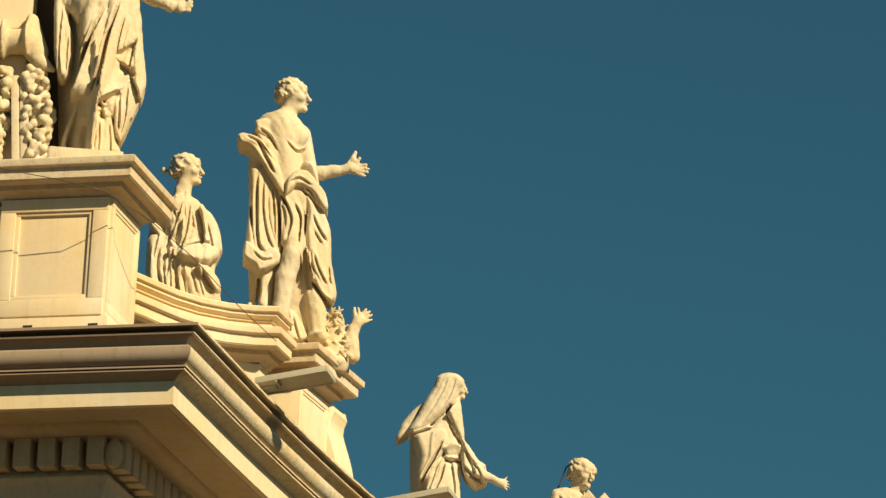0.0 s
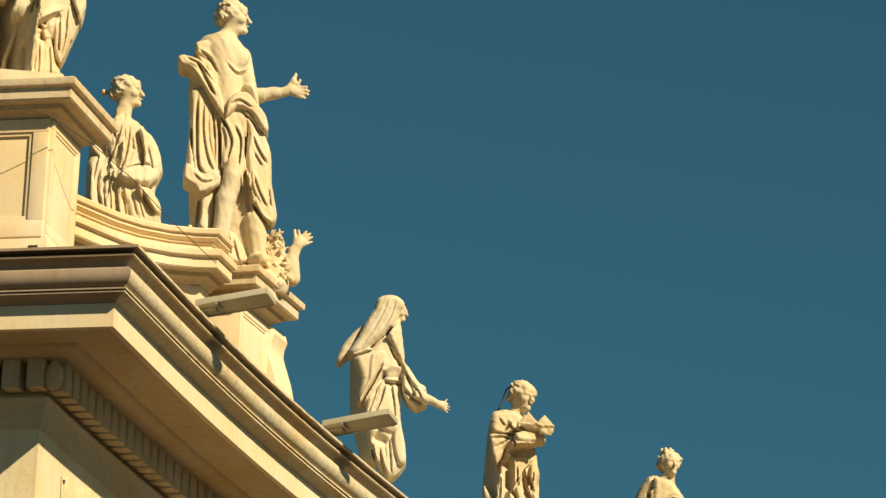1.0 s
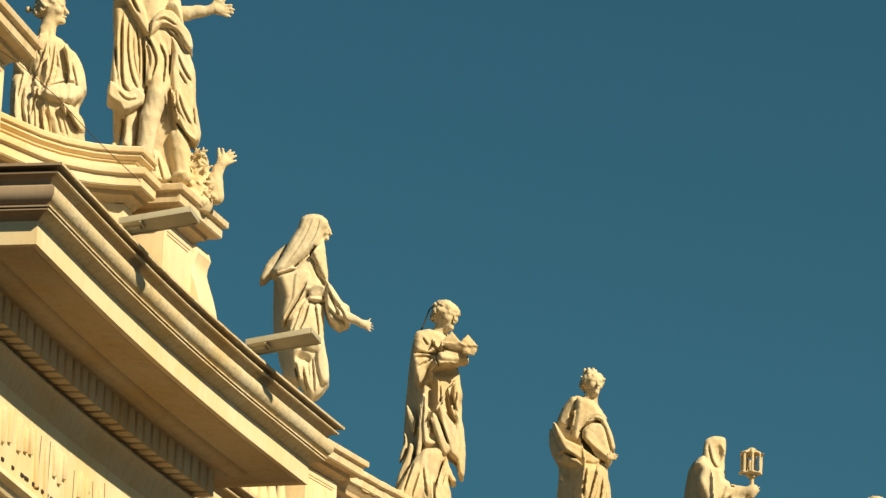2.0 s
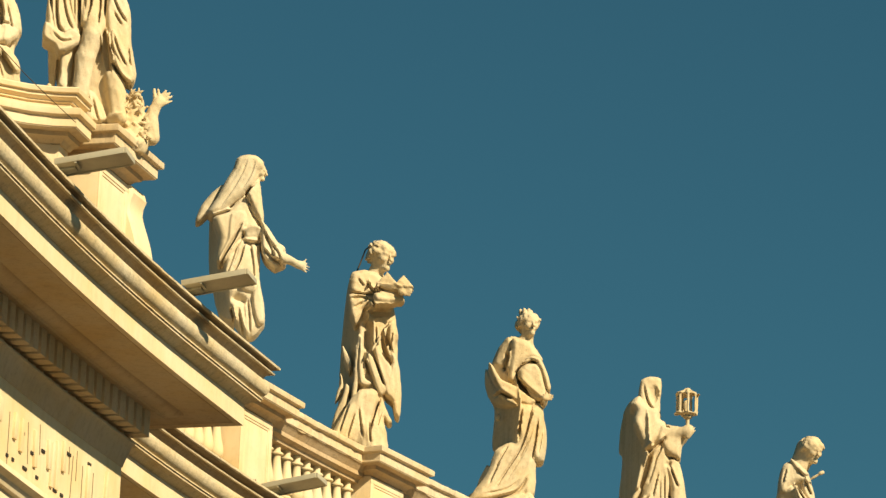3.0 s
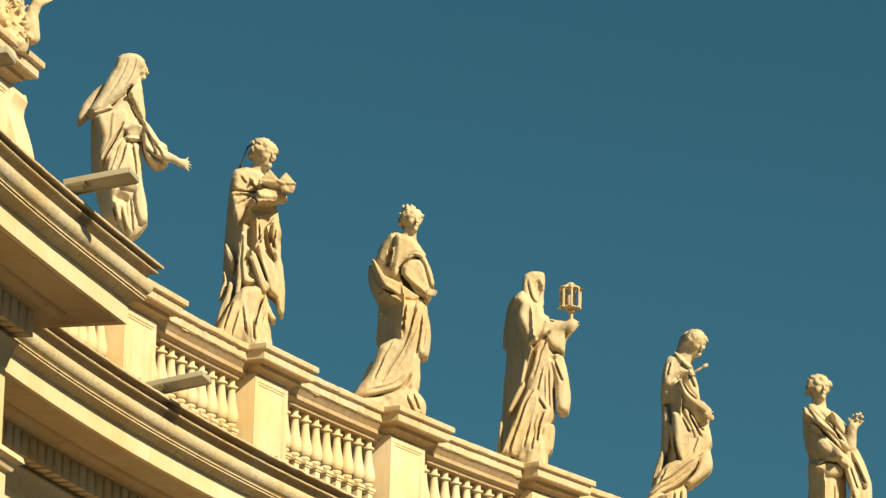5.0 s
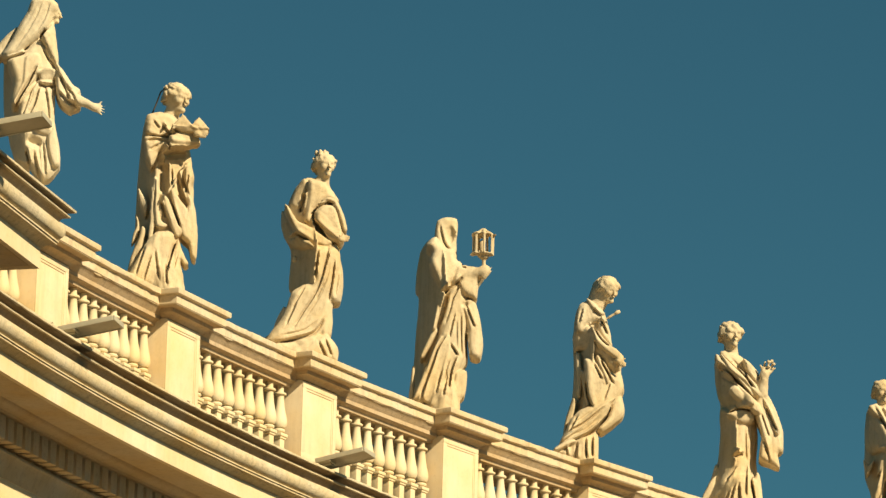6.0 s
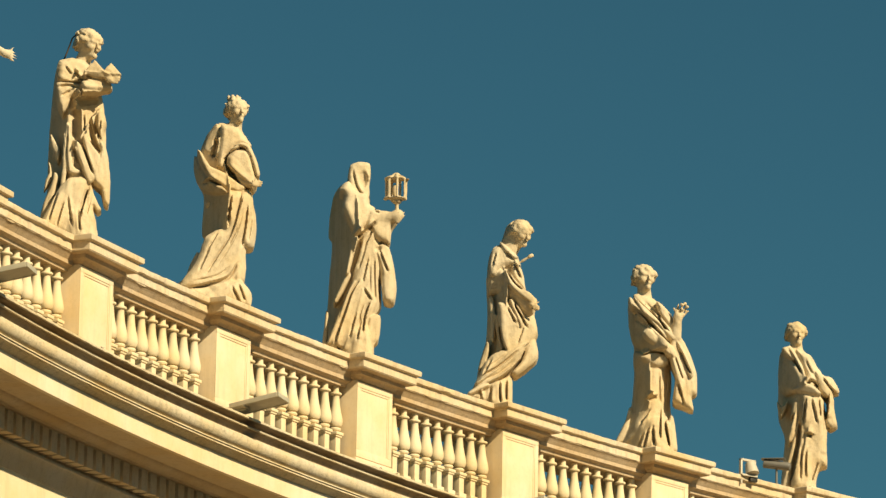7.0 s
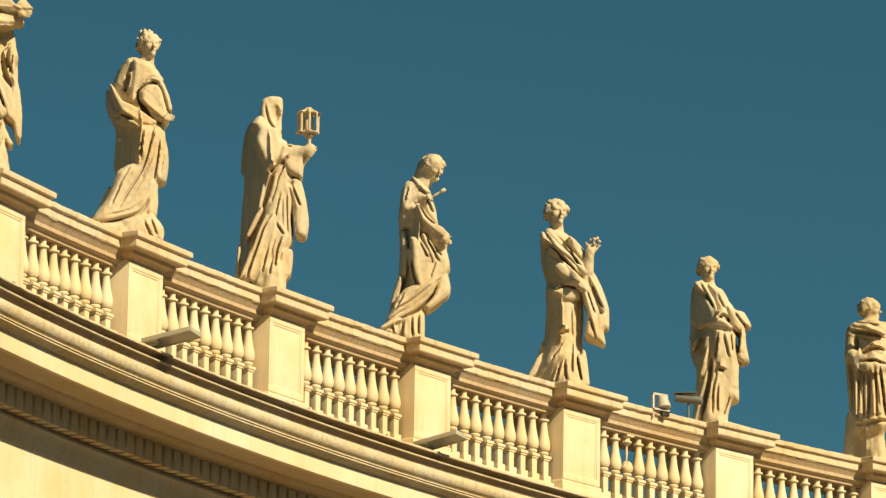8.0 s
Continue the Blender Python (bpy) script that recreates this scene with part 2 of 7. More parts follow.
def ground_and_roof():
    bm = bmesh.new()
    bmesh.ops.create_grid(bm, x_segments=2, y_segments=2, size=2500)
    part("ground", bm, PAVING, None, "stone paved open square", "structure")
    # roof terrace behind the balustrades, and the portico's roof
    roof = up([(-0.05, -1.72), (-0.05, -1.9), (-17.0, -1.9), (-17.0, -1.72)])
    part("roof", sweep(main_path(60), roof), ROOF, None, "flat mortar roof terrace of the colonnade", "structure")
    pts = arc(PAV_CENTRE, PAV_RADIUS - 0.1, A_ANGLE, B_ANGLE, 20)
    out_a = (A_CORNER - PAV_CENTRE).normalized() * 14
    out_b = (B_CORNER - PAV_CENTRE).normalized() * 3.2
    bm = bmesh.new()
    ring = [*pts, pts[-1] + out_b, Vector((-20.0, 75.0)), pts[0] + out_a]
    low = [bm.verts.new((p.x, p.y, TOP - 1.95)) for p in ring]
    high = [bm.verts.new((p.x, p.y, TOP - 1.71)) for p in ring]
    n = len(ring)
    for i in range(n):
        bm.faces.new((low[i], low[(i + 1) % n], high[(i + 1) % n], high[i]))
    bm.faces.new(high)
    bm.faces.new(low)
    part("portico_roof", bm, ROOF, None, "flat mortar roof of the end portico", "structure", smooth=False)


main = entablature("main_entablature", main_path(), main_path(420), "curved travertine entablature with dentils along the colonnade", SHADED_CYMA)
portico = entablature("portico_entablature", pavilion_path(), pavilion_path(60), "projecting travertine entablature of the end portico", CRUST, END_BROWN)
ground_and_roof()

spots = []
pitch = 0.285 / (RADIUS - 0.47)
a = radians(169.5)
while a > radians(128):
    spots.append((polar(CENTRE, RADIUS - 0.53, a), a - math.pi / 2))
    a -= pitch
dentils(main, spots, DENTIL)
spots = []
pitch = 0.285 / (PAV_RADIUS - 0.47)
a = A_ANGLE + 0.36 / PAV_RADIUS
while a > B_ANGLE - 0.40 / PAV_RADIUS:
    spots.append((polar(PAV_CENTRE, PAV_RADIUS - 0.53, a), a - math.pi / 2))
    a -= pitch
out_a = (A_CORNER - PAV_CENTRE).normalized()
side = Vector((-out_a.y, out_a.x))
if side.y > 0:
    side = -side
for i in range(15):
    p = A_CORNER + side * 0.53 - out_a * 0.36 + out_a * (0.285 * i)
    spots.append((p, math.atan2(out_a.y, out_a.x) - math.pi))
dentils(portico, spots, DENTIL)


def corner_cone():
    """The carved cone that fills the open corner between the two rows of dentils."""
    bm = bmesh.new()
    lathe(bm, [(0.02, -0.34), (0.07, -0.31), (0.10, -0.25), (0.11, -0.17), (0.095, -0.09), (0.06, -0.04), (0.05, 0.0)], 14)
    for v in bm.verts:
        k = 1 + 0.08 * math.sin(40 * v.co.z + 5 * math.atan2(v.co.y, v.co.x))
        v.co.x, v.co.y = v.co.x * k, v.co.y * k
    p = A_CORNER + side * 0.54 - out_a * 0.54
    part("carved_cone", bm, SOILED_SHADE, portico, "small carved cone in the dentils' corner").matrix_world = Matrix.Translation((p.x, p.y, TOP - 2.98))


corner_cone()


# ---- balustrade ----
CAP_RAIL = [(-0.05, 0.0), (0.03, 0.004), (0.05, 0.03), (0.09, 0.06), (0.14, 0.075), (0.15, 0.13), (0.26, 0.132), (0.275, 0.14), (0.28, 0.15), (0.29, 0.155), (0.29, 0.275), (0.305, 0.28), (0.345, 0.295), (0.35, 0.31), (0.35, 0.37), (0.33, 0.385), (-0.05, 0.385)]
SOFFIT = 7      # the profile's points up to here are the sheltered underside


def cap_ring(bm, x0, x1, y0, y1, profile):
    """A moulded ring round the rectangle x0..x1, y0..y1, closed below and on top."""
    rings = []
    for o, z in profile:
        rings.append([bm.verts.new((x, y, z)) for x, y in ((x0 - o, y0 - o), (x1 + o, y0 - o), (x1 + o, y1 + o), (x0 - o, y1 + o))])
    for a, b in zip(rings, rings[1:]):
        for i in range(4):
            bm.faces.new((a[i], a[(i + 1) % 4], b[(i + 1) % 4], b[i]))
    bm.faces.new(rings[-1])
    bm.faces.new(list(reversed(rings[0])))
    return bm


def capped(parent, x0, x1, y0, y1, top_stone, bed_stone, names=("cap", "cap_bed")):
    """The two courses of a moulded cap: the lit slab and the bed under it, brown with stain and painted shade."""
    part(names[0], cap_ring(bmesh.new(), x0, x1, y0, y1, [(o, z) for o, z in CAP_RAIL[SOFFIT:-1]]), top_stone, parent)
    part(names[1], cap_ring(bmesh.new(), x0, x1, y0, y1, [(o, z) for o, z in CAP_RAIL[1:SOFFIT + 1]]), bed_stone, parent, "sheltered mouldings, stain and shade in their brown colour")


def die_mesh(width, depth, height):
    """A pedestal die with a shallow sunk panel on its front, and a base moulding."""
    bm = bmesh.new()
    slab(bm, (0, 0, -height), (width, depth, 0.004), 0.012)
    return bm


def panel_frame(bm, width, z0, z1, border=0.1, proud=0.022):
    """Raised border strips on the front (y = 0) of a die, with a fine inner fillet."""
    inner = border + 0.035
    for lo, hi in (((border, z1 - inner), (width - border, z1 - border)), ((border, z0 + border * 1.2), (border + 0.03, z1 - inner)), ((width - border - 0.03, z0 + border * 1.2), (width - border, z1 - inner))):
        slab(bm, (lo[0], -proud * 0.5, lo[1]), (hi[0], 0.01, hi[1]), 0.004)
    slab(bm, (0.004, -proud, z1 - border), (width - 0.004, 0.01, z1), 0.006)
    slab(bm, (0.004, -proud, z0), (width - 0.004, 0.01, z0 + border * 1.2), 0.006)
    slab(bm, (0.004, -proud, z0 + border * 1.2), (border, 0.01, z1 - border), 0.006)
    slab(bm, (width - border, -proud, z0 + border * 1.2), (width - 0.004, 0.01, z1 - border), 0.006)
    return bm


def build_pier(k, template=[]):
    if template:
        return copy_thing(template[0], pier_pose(k))
    top = thing("pier", Matrix.Identity(4), "cream travertine balustrade pier with a sunk panel and moulded cap", "pier", "balustrade piers")
    bm = die_mesh(DIE, 1.2, 1.30)
    part("die", bm, STONE, top)
    part("panel_border", panel_frame(bmesh.new(), DIE, -1.26, -0.01), STONE, top)
    bm = bmesh.new()
    slab(bm, (-0.03, -0.04, -1.36), (DIE + 0.03, 1.24, -1.27), 0.03)
    slab(bm, (-0.06, -0.07, -1.72), (DIE + 0.06, 1.26, -1.35), 0.02)
    part("base", bm, STONE, top)
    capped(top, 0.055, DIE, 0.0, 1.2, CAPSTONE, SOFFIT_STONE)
    template.append(top)
    top.matrix_world = pier_pose(k)
    return top


FOOT = [(0.058, -0.738), (0.088, -0.752), (0.098, -0.772), (0.09, -0.795), (0.062, -0.808), (0.058, -0.822)]


def baluster_post(bm):
    """The square pedestal under a baluster, with its small cap and base."""
    slab(bm, (-0.104, -0.104, -0.872), (0.104, 0.104, -0.82), 0.012)
    slab(bm, (-0.085, -0.085, -0.905), (0.085, 0.085, -0.86), 0.008)
    slab(bm, (-0.066, -0.066, -1.19), (0.066, 0.066, -0.89), 0.006)
    slab(bm, (-0.10, -0.10, -1.30), (0.10, 0.10, -1.17), 0.01)


def baluster_mesh():
    bm = bmesh.new()
    lathe(bm, FOOT[::-1] + [(0.096, -0.725), (0.116, -0.695), (0.123, -0.65), (0.12, -0.60), (0.108, -0.54), (0.091, -0.47), (0.075, -0.38), (0.064, -0.29), (0.06, -0.235),
               (0.066, -0.215), (0.096, -0.20), (0.10, -0.182), (0.091, -0.168), (0.058, -0.158), (0.052, -0.12), (0.056, -0.06)], 14)
    baluster_post(bm)
    return finish("baluster", bm, BALUSTER)


BALUSTER_MESH = baluster_mesh()


def broken_mesh():
    bm = bmesh.new()
    rng = random.Random(4)
    lathe(bm, FOOT[::-1] + [(0.096, -0.725), (0.116, -0.695), (0.123, -0.65), (0.10, -0.60), (0.045, -0.55)], 14)
    for v in bm.verts:
        if v.co.z > -0.63:
            v.co.z += rng.uniform(-0.05, 0.05)
    lathe(bm, [(0.014, -0.56), (0.024, -0.35), (0.018, -0.26), (0.08, -0.21), (0.096, -0.195), (0.09, -0.17), (0.058, -0.158), (0.058, -0.12), (0.095, -0.09)], 9)
    slab(bm, (-0.10, -0.10, -0.092), (0.10, 0.10, -0.058), 0.006)
    baluster_post(bm)
    return finish("broken_baluster", bm, BALUSTER)


BROKEN_MESH = broken_mesh()


def build_bay(k):
    """The stretch of balustrade from pier k to pier k + 1."""
    a0, a1 = FIRST - k * STEP - DIE / RADIUS, FIRST - (k + 1) * STEP
    top = thing("balustrade", Matrix.Identity(4), "cream travertine balustrade of bulbous balusters under a moulded rail", "balustrade", "balustrades")
    rail = [(o - 0.30, TOP + z) for o, z in CAP_RAIL[SOFFIT:-1]] + [(-1.25, TOP + 0.385), (-1.25, TOP + 0.15)]
    part("rail", worn(sweep(arc(CENTRE, RADIUS, a0, a1, 30), rail), 0.004, 20 + k), CAPSTONE, top)
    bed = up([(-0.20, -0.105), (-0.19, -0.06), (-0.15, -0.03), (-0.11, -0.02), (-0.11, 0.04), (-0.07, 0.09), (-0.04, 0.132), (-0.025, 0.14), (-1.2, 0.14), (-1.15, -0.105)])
    part("rail_bed", sweep(arc(CENTRE, RADIUS, a0, a1, 12), bed), SOFFIT_STONE, top, "sheltered underside of the rail, stain and shade in its brown colour")
    plinth = up([(-0.16, -1.34), (-0.13, -1.36), (-0.11, -1.72), (-0.95, -1.72), (-0.93, -1.34)])
    part("plinth", sweep(arc(CENTRE, RADIUS, a0, a1, 8), plinth), STONE, top)
    for i in range(10):
        a = a0 + (a1 - a0) * (i + 0.47) / 9.94
        p = polar(CENTRE, RADIUS + 0.30, a)
        broken = k == 5 and i == 3
        b = new("baluster", BROKEN_MESH if broken else BALUSTER_MESH)
        if broken:
            tagged(b, "broken baluster with its upper half missing")
        b.matrix_world = Matrix.Translation((p.x, p.y, TOP - 0.05)) @ Matrix.Rotation(a, 4, 'Z')
        b.parent = top
    return top


for k in range(-1, 12):
    build_pier(k)
    build_bay(k)

# ---- sculpture: soft-blended volumes turned into one skin ----
class Clay:
    """A lump of volumes on a grid. Units: x to the right, y away from the viewer, z up; feet at z = 0."""

    def __init__(self, lo, hi, step=0.065, turn=0.0):
        self.lo, self.step, self.turn = np.array(lo, float), step, radians(turn)
        self.n = [int((b - a) / step) + 2 for a, b in zip(lo, hi)]
        self.axes = [lo[i] + step * np.arange(self.n[i]) for i in range(3)]
        self.f = np.full(self.n, 5.0, np.float32)
        self.relief = np.zeros((self.n[0], self.n[2]), np.float32)
        self.flow = np.zeros((2, self.n[0], self.n[2]), np.float32)
        self.bare = []

    def part_of(self, pts, reach):
        p = np.array(pts, float)
        a = np.clip(((p.min(0) - reach - self.lo) / self.step).astype(int), 0, np.array(self.n) - 2)
        b = np.clip(((p.max(0) + reach - self.lo) / self.step).astype(int) + 2, a + 2, self.n)
        sl = tuple(slice(i, j) for i, j in zip(a, b))
        grid = np.meshgrid(*[self.axes[i][sl[i]] for i in range(3)], indexing='ij', sparse=True)
        return sl, grid

    def blend(self, sl, d, k):
        f = self.f[sl]
        h = np.maximum(k - np.abs(f - d), 0) / max(k, 1e-6)
        self.f[sl] = np.minimum(f, d) - h * h * k * 0.25

    def cone(self, a, b, ra, rb, deep=1.0, k=0.25):
        """A round cone from a to b; deep squeezes it front to back."""
        a, b = np.array(a, float), np.array(b, float)
        reach = 1.45 * max(ra, rb) + 0.4
        sl, (x, y, z) = self.part_of([a, b], reach)
        ax = b - a
        c, s = (math.cos(self.turn), math.sin(self.turn)) if deep != 1 else (1.0, 0.0)
        fat = 1 / math.sqrt(c * c + (deep * s) ** 2)
        px, py, pz = c * (x - a[0]) + s * (y - a[1]), (c * (y - a[1]) - s * (x - a[0])) / deep, z - a[2]
        ux, uy = c * ax[0] + s * ax[1], (c * ax[1] - s * ax[0]) / deep
        L2 = ux ** 2 + uy ** 2 + ax[2] ** 2
        t = np.clip((px * ux + py * uy + pz * ax[2]) / L2, 0, 1)
        qx, qy, qz = px - t * ux, py - t * uy, pz - t * ax[2]
        d = np.sqrt(qx * qx + qy * qy + qz * qz) - (ra + (rb - ra) * t) * fat
        d = d * min(1.0, deep) if deep < 1 else d
        self.blend(sl, d.astype(np.float32), k)
        return self

    def ball(self, c, r, k=0.2, rough=0.0, seed=0.0, rate=9.0):
        r = np.array(r if isinstance(r, (tuple, list)) else (r, r, r), float)
        sl, (x, y, z) = self.part_of([c], r.max() + 0.5)
        q = np.sqrt(((x - c[0]) / r[0]) ** 2 + ((y - c[1]) / r[1]) ** 2 + ((z - c[2]) / r[2]) ** 2)
        d = (q - 1) * r.min()
        if rough:
            u = rate * x + 1.2 * np.sin(0.55 * rate * z + seed)
            d = d + rough * np.sin(u + seed) * np.sin(0.9 * rate * y + 1.3 * seed + 0.8 * np.sin(0.6 * rate * x)) * np.sin(0.94 * rate * z + 0.7 * seed + 0.9 * np.sin(0.5 * rate * x))
        self.blend(sl, d.astype(np.float32), k)
        return self

    def tube(self, pts, r0, r1=None, deep=1.0, k=0.12):
        r1 = r0 if r1 is None else r1
        n = len(pts) - 1
        for i in range(n):
            self.cone(pts[i], pts[i + 1], r0 + (r1 - r0) * i / n, r0 + (r1 - r0) * (i + 1) / n, deep, k)
        return self

    def carve(self, c, r, k=0.2):
        r = np.array(r if isinstance(r, (tuple, list)) else (r, r, r), float)
        sl, (x, y, z) = self.part_of([c], r.max() + 0.5)
        d = (np.sqrt(((x - c[0]) / r[0]) ** 2 + ((y - c[1]) / r[1]) ** 2 + ((z - c[2]) / r[2]) ** 2) - 1) * r.min()
        f, d = self.f[sl], -d.astype(np.float32)
        h = np.maximum(k - np.abs(f - d), 0) / k
        self.f[sl] = np.maximum(f, d) + h * h * k * 0.25
        return self

    def stroke(self, wide, deep, *pts, echo=True):
        """A chisel stroke on the front, (x, z) to (x, z): a hollow that fades at both ends; a raised fold where deep is negative."""
        p = [Vector(q) for q in (pts[0], *pts, pts[-1])]
        line = []
        for a, b, c, d in zip(p, p[1:], p[2:], p[3:]):
            for i in range(5):
                t = i / 5
                line.append(0.5 * (2 * b + (c - a) * t + (2 * a - 5 * b + 4 * c - d) * t * t + (3 * b - a - 3 * c + d) * t ** 3))
        line.append(p[-1])
        x, z = np.meshgrid(self.axes[0], self.axes[2], indexing='ij', sparse=True)
        best = np.full(self.relief.shape, 1e3)
        along = np.zeros(self.relief.shape)
        side = np.ones(self.relief.shape)
        for i, (a, b) in enumerate(zip(line, line[1:])):
            u = b - a
            t = np.clip(((x - a.x) * u.x + (z - a.y) * u.y) / max(u.dot(u), 1e-9), 0, 1)
            d = np.hypot(x - a.x - t * u.x, z - a.y - t * u.y)
            near = d < best
            along = np.where(near, (i + t) / (len(line) - 1), along)
            side = np.where(near, np.sign(u.y * (x - a.x) - u.x * (z - a.y)), side)
            best = np.minimum(best, d)
            w = (u.length * 40 / (0.04 + d * d)).astype(np.float32)
            th = 2 * math.atan2(u.y, u.x)
            self.flow[0] += w * math.cos(th)
            self.flow[1] += w * math.sin(th)
        end = np.sqrt(np.clip(np.minimum(along, 1 - along) / 0.2, 0.05, 1))
        wide = np.maximum(wide * (0.6 + 0.4 * end), 1.25 * self.step)
        length = sum((b - a).length for a, b in zip(line, line[1:]))
        if deep < 0:
            shape = np.clip(1 - best / (1.7 * wide), 0, 1) ** 1.2
        elif float(wide.max()) > 0.2:
            shape = np.clip(1 - best / (1.5 * wide), 0, 1) ** 1.2
        else:
            # cloth lapping over cloth: a crest on one side, a hollow under its edge on the other
            whole = p[-1] - p[0]
            crest = side * (1 if whole.y - whole.x > 0 else -1)
            up = np.clip(1 - best / (4.0 * wide), 0, 1) ** 1.5
            low = np.clip(1 - best / (2.4 * wide), 0, 1) ** 1.2
            s = np.clip(crest * best / 0.03, -1, 1) * 0.5 + 0.5
            shape = 0.9 * low * (1 - s) - 0.4 * up * s
        self.relief += (deep * end * shape).astype(np.float32)
        if echo and deep > 0 and length > 1.5:
            # finer creases run beside each long one
            u = p[-1] - p[0]
            out = Vector((u.y, -u.x)).normalized()
            turn = 1 if int(37 * abs(p[0].x) + 11 * abs(p[0].y)) % 2 else -1
            k = len(line)
            for far, a, b in ((turn * 2.6, 0.2, 0.85),):
                q = [line[int(a * (k - 1))], line[int((a + b) / 2 * (k - 1))], line[int(b * (k - 1))]]
                self.stroke(max(0.4 * float(wide.max()), 0.05), 0.36 * deep, *[tuple(v + out * far * (0.6 * float(wide.max()) + 0.06)) for v in q], echo=False)
        return self

    def panel(self, y0, gx, gz, bulge, soft, *pts, back=0.7, k=0.04):
        """A sheet of drapery with a rounded, overlapping rim: its outline (x, z), the depth of its middle, its slant to the side and upwards, and how far it swells within soft of the rim."""
        p = [Vector(q) for q in pts]
        n = len(p)
        line = []
        for i in range(n):
            a, b, c, d = p[i - 1], p[i], p[(i + 1) % n], p[(i + 2) % n]
            for j in range(3):
                t = j / 3
                line.append(b + 0.35 * (c - a) * t + (0.7 * a - 2.65 * b + 2.3 * c - 0.35 * d) * t * t + (1.65 * b - 0.35 * a - 1.65 * c + 0.35 * d) * t ** 3)
        mid = sum(p, Vector((0, 0))) / n
        sl, (x, y, z) = self.part_of([(q.x, y0, q.y) for q in p], 0.3)
        sl = (sl[0], slice(None), sl[2])
        y = self.axes[1][None, :, None]
        best = np.full((x.shape[0], 1, z.shape[2]), 1e3)
        inside = np.zeros(best.shape, bool)
        for a, b in zip(line, line[1:] + line[:1]):
            u = b - a
            t = np.clip(((x - a.x) * u.x + (z - a.y) * u.y) / max(u.dot(u), 1e-9), 0, 1)
            best = np.minimum(best, np.hypot(x - a.x - t * u.x, z - a.y - t * u.y))
            if a.y != b.y:
                inside ^= ((a.y > z) != (b.y > z)) & (x < (b.x - a.x) * (z - a.y) / (b.y - a.y) + a.x)
        side = np.where(inside, -best, best)
        front = y0 + gx * (x - mid.x) + gz * (z - mid.y) - bulge * (1 - (1 - np.clip(-side / soft, 0, 1)) ** 2)
        d = np.maximum(np.maximum(side, (front - y) / math.sqrt(1 + gx * gx + gz * gz)), y - np.maximum(back, front + 0.25))
        self.blend(sl, d.astype(np.float32), k)
        return self

    def pleats(self, amp, seed=1):
        """Fine creases that follow the drawn folds: noise smeared along their direction, away from bare skin."""
        rng = np.random.default_rng(seed)
        fx, fz = self.flow[0] - 2.0, self.flow[1]
        th = 0.5 * np.arctan2(fz, fx)
        dx, dz = np.cos(th), np.sin(th)
        nx, nz = self.relief.shape
        gi, gk = np.meshgrid(np.arange(nx), np.arange(nz), indexing='ij')
        out = np.zeros((nx, nz))
        for width, gain in ((2, 0.6), (4, 1.0)):
            n = rng.standard_normal((nx, nz))
            for _ in range(width):
                n = (n + np.roll(n, 1, 0) + np.roll(n, -1, 0)) / 3
                n = (n + np.roll(n, 1, 1) + np.roll(n, -1, 1)) / 3
            total = n.copy()
            for way in (1, -1):
                px, pz = gi.astype(float), gk.astype(float)
                vx, vz = way * dx, way * dz
                for _ in range(int((0.5 + 0.16 * width) / self.step)):
                    px, pz = np.clip(px + vx, 0, nx - 1), np.clip(pz + vz, 0, nz - 1)
                    i, k = px.astype(int), pz.astype(int)
                    turn = np.where(dx[i, k] * vx + dz[i, k] * vz < 0, -1, 1)
                    vx, vz = turn * dx[i, k], turn * dz[i, k]
                    total += n[i, k]
            out += gain * total / total.std()
        out = np.tanh(1.3 * out / out.std())
        x, z = np.meshgrid(self.axes[0], self.axes[2], indexing='ij', sparse=True)
        keep = np.ones((nx, nz))
        for cx, cz, rx, rz in self.bare:
            keep = keep * np.clip(4 * (np.sqrt(((x - cx) / rx) ** 2 + ((z - cz) / rz) ** 2) - 0.9), 0, 1)
        self.relief += (amp * keep * out).astype(np.float32)
        return self

    def head(self, c, r, yaw=0.0, nod=0.0, hair=1, seed=1.0, neck=None):
        """A simplified head: skull, jaw, brow, nose and a mass of hair; yaw 0 faces the viewer, 90 faces right."""
        m = Matrix.Rotation(radians(yaw), 3, 'Z') @ Matrix.Rotation(radians(nod), 3, 'X')

        def at(x, y, z):
            v = m @ Vector((x * r, y * r, z * r))
            return (c[0] + v.x, c[1] + v.y, c[2] + v.z)
        self.bare.append((c[0], c[2], 1.25 * r, 1.35 * r))
        self.ball(at(0, 0.10, 0.24), (0.74 * r, 0.84 * r, 0.82 * r), 0.08)
        self.cone(at(0, -0.28, 0.08), at(0, -0.36, -0.62), 0.52 * r, 0.30 * r, 1.0, 0.12)
        self.cone(at(0, -0.78, 0.16), at(0, -0.98, -0.22), 0.07 * r, 0.13 * r, 1.0, 0.05)
        self.cone(at(-0.34, -0.68, 0.20), at(0.34, -0.68, 0.20), 0.12 * r, 0.12 * r, 1.0, 0.06)
        self.ball(at(0, -0.74, -0.45), (0.19 * r, 0.14 * r, 0.07 * r), 0.04)
        self.ball(at(0, -0.66, -0.74), 0.2 * r, 0.1)
        for s in (-1, 1):
            self.ball(at(0.32 * s, -0.50, -0.16), 0.24 * r, 0.12)
            self.carve(at(0.27 * s, -0.92, 0.02), (0.19 * r, 0.20 * r, 0.12 * r), 0.05)
        self.carve(at(0, -0.92, -0.36), (0.2 * r, 0.1 * r, 0.045 * r), 0.04)
        if neck:
            self.cone(at(0, 0.1, -0.4), neck, 0.45 * r, 0.56 * r, 1.0, 0.25)
        rng = random.Random(int(seed * 100))
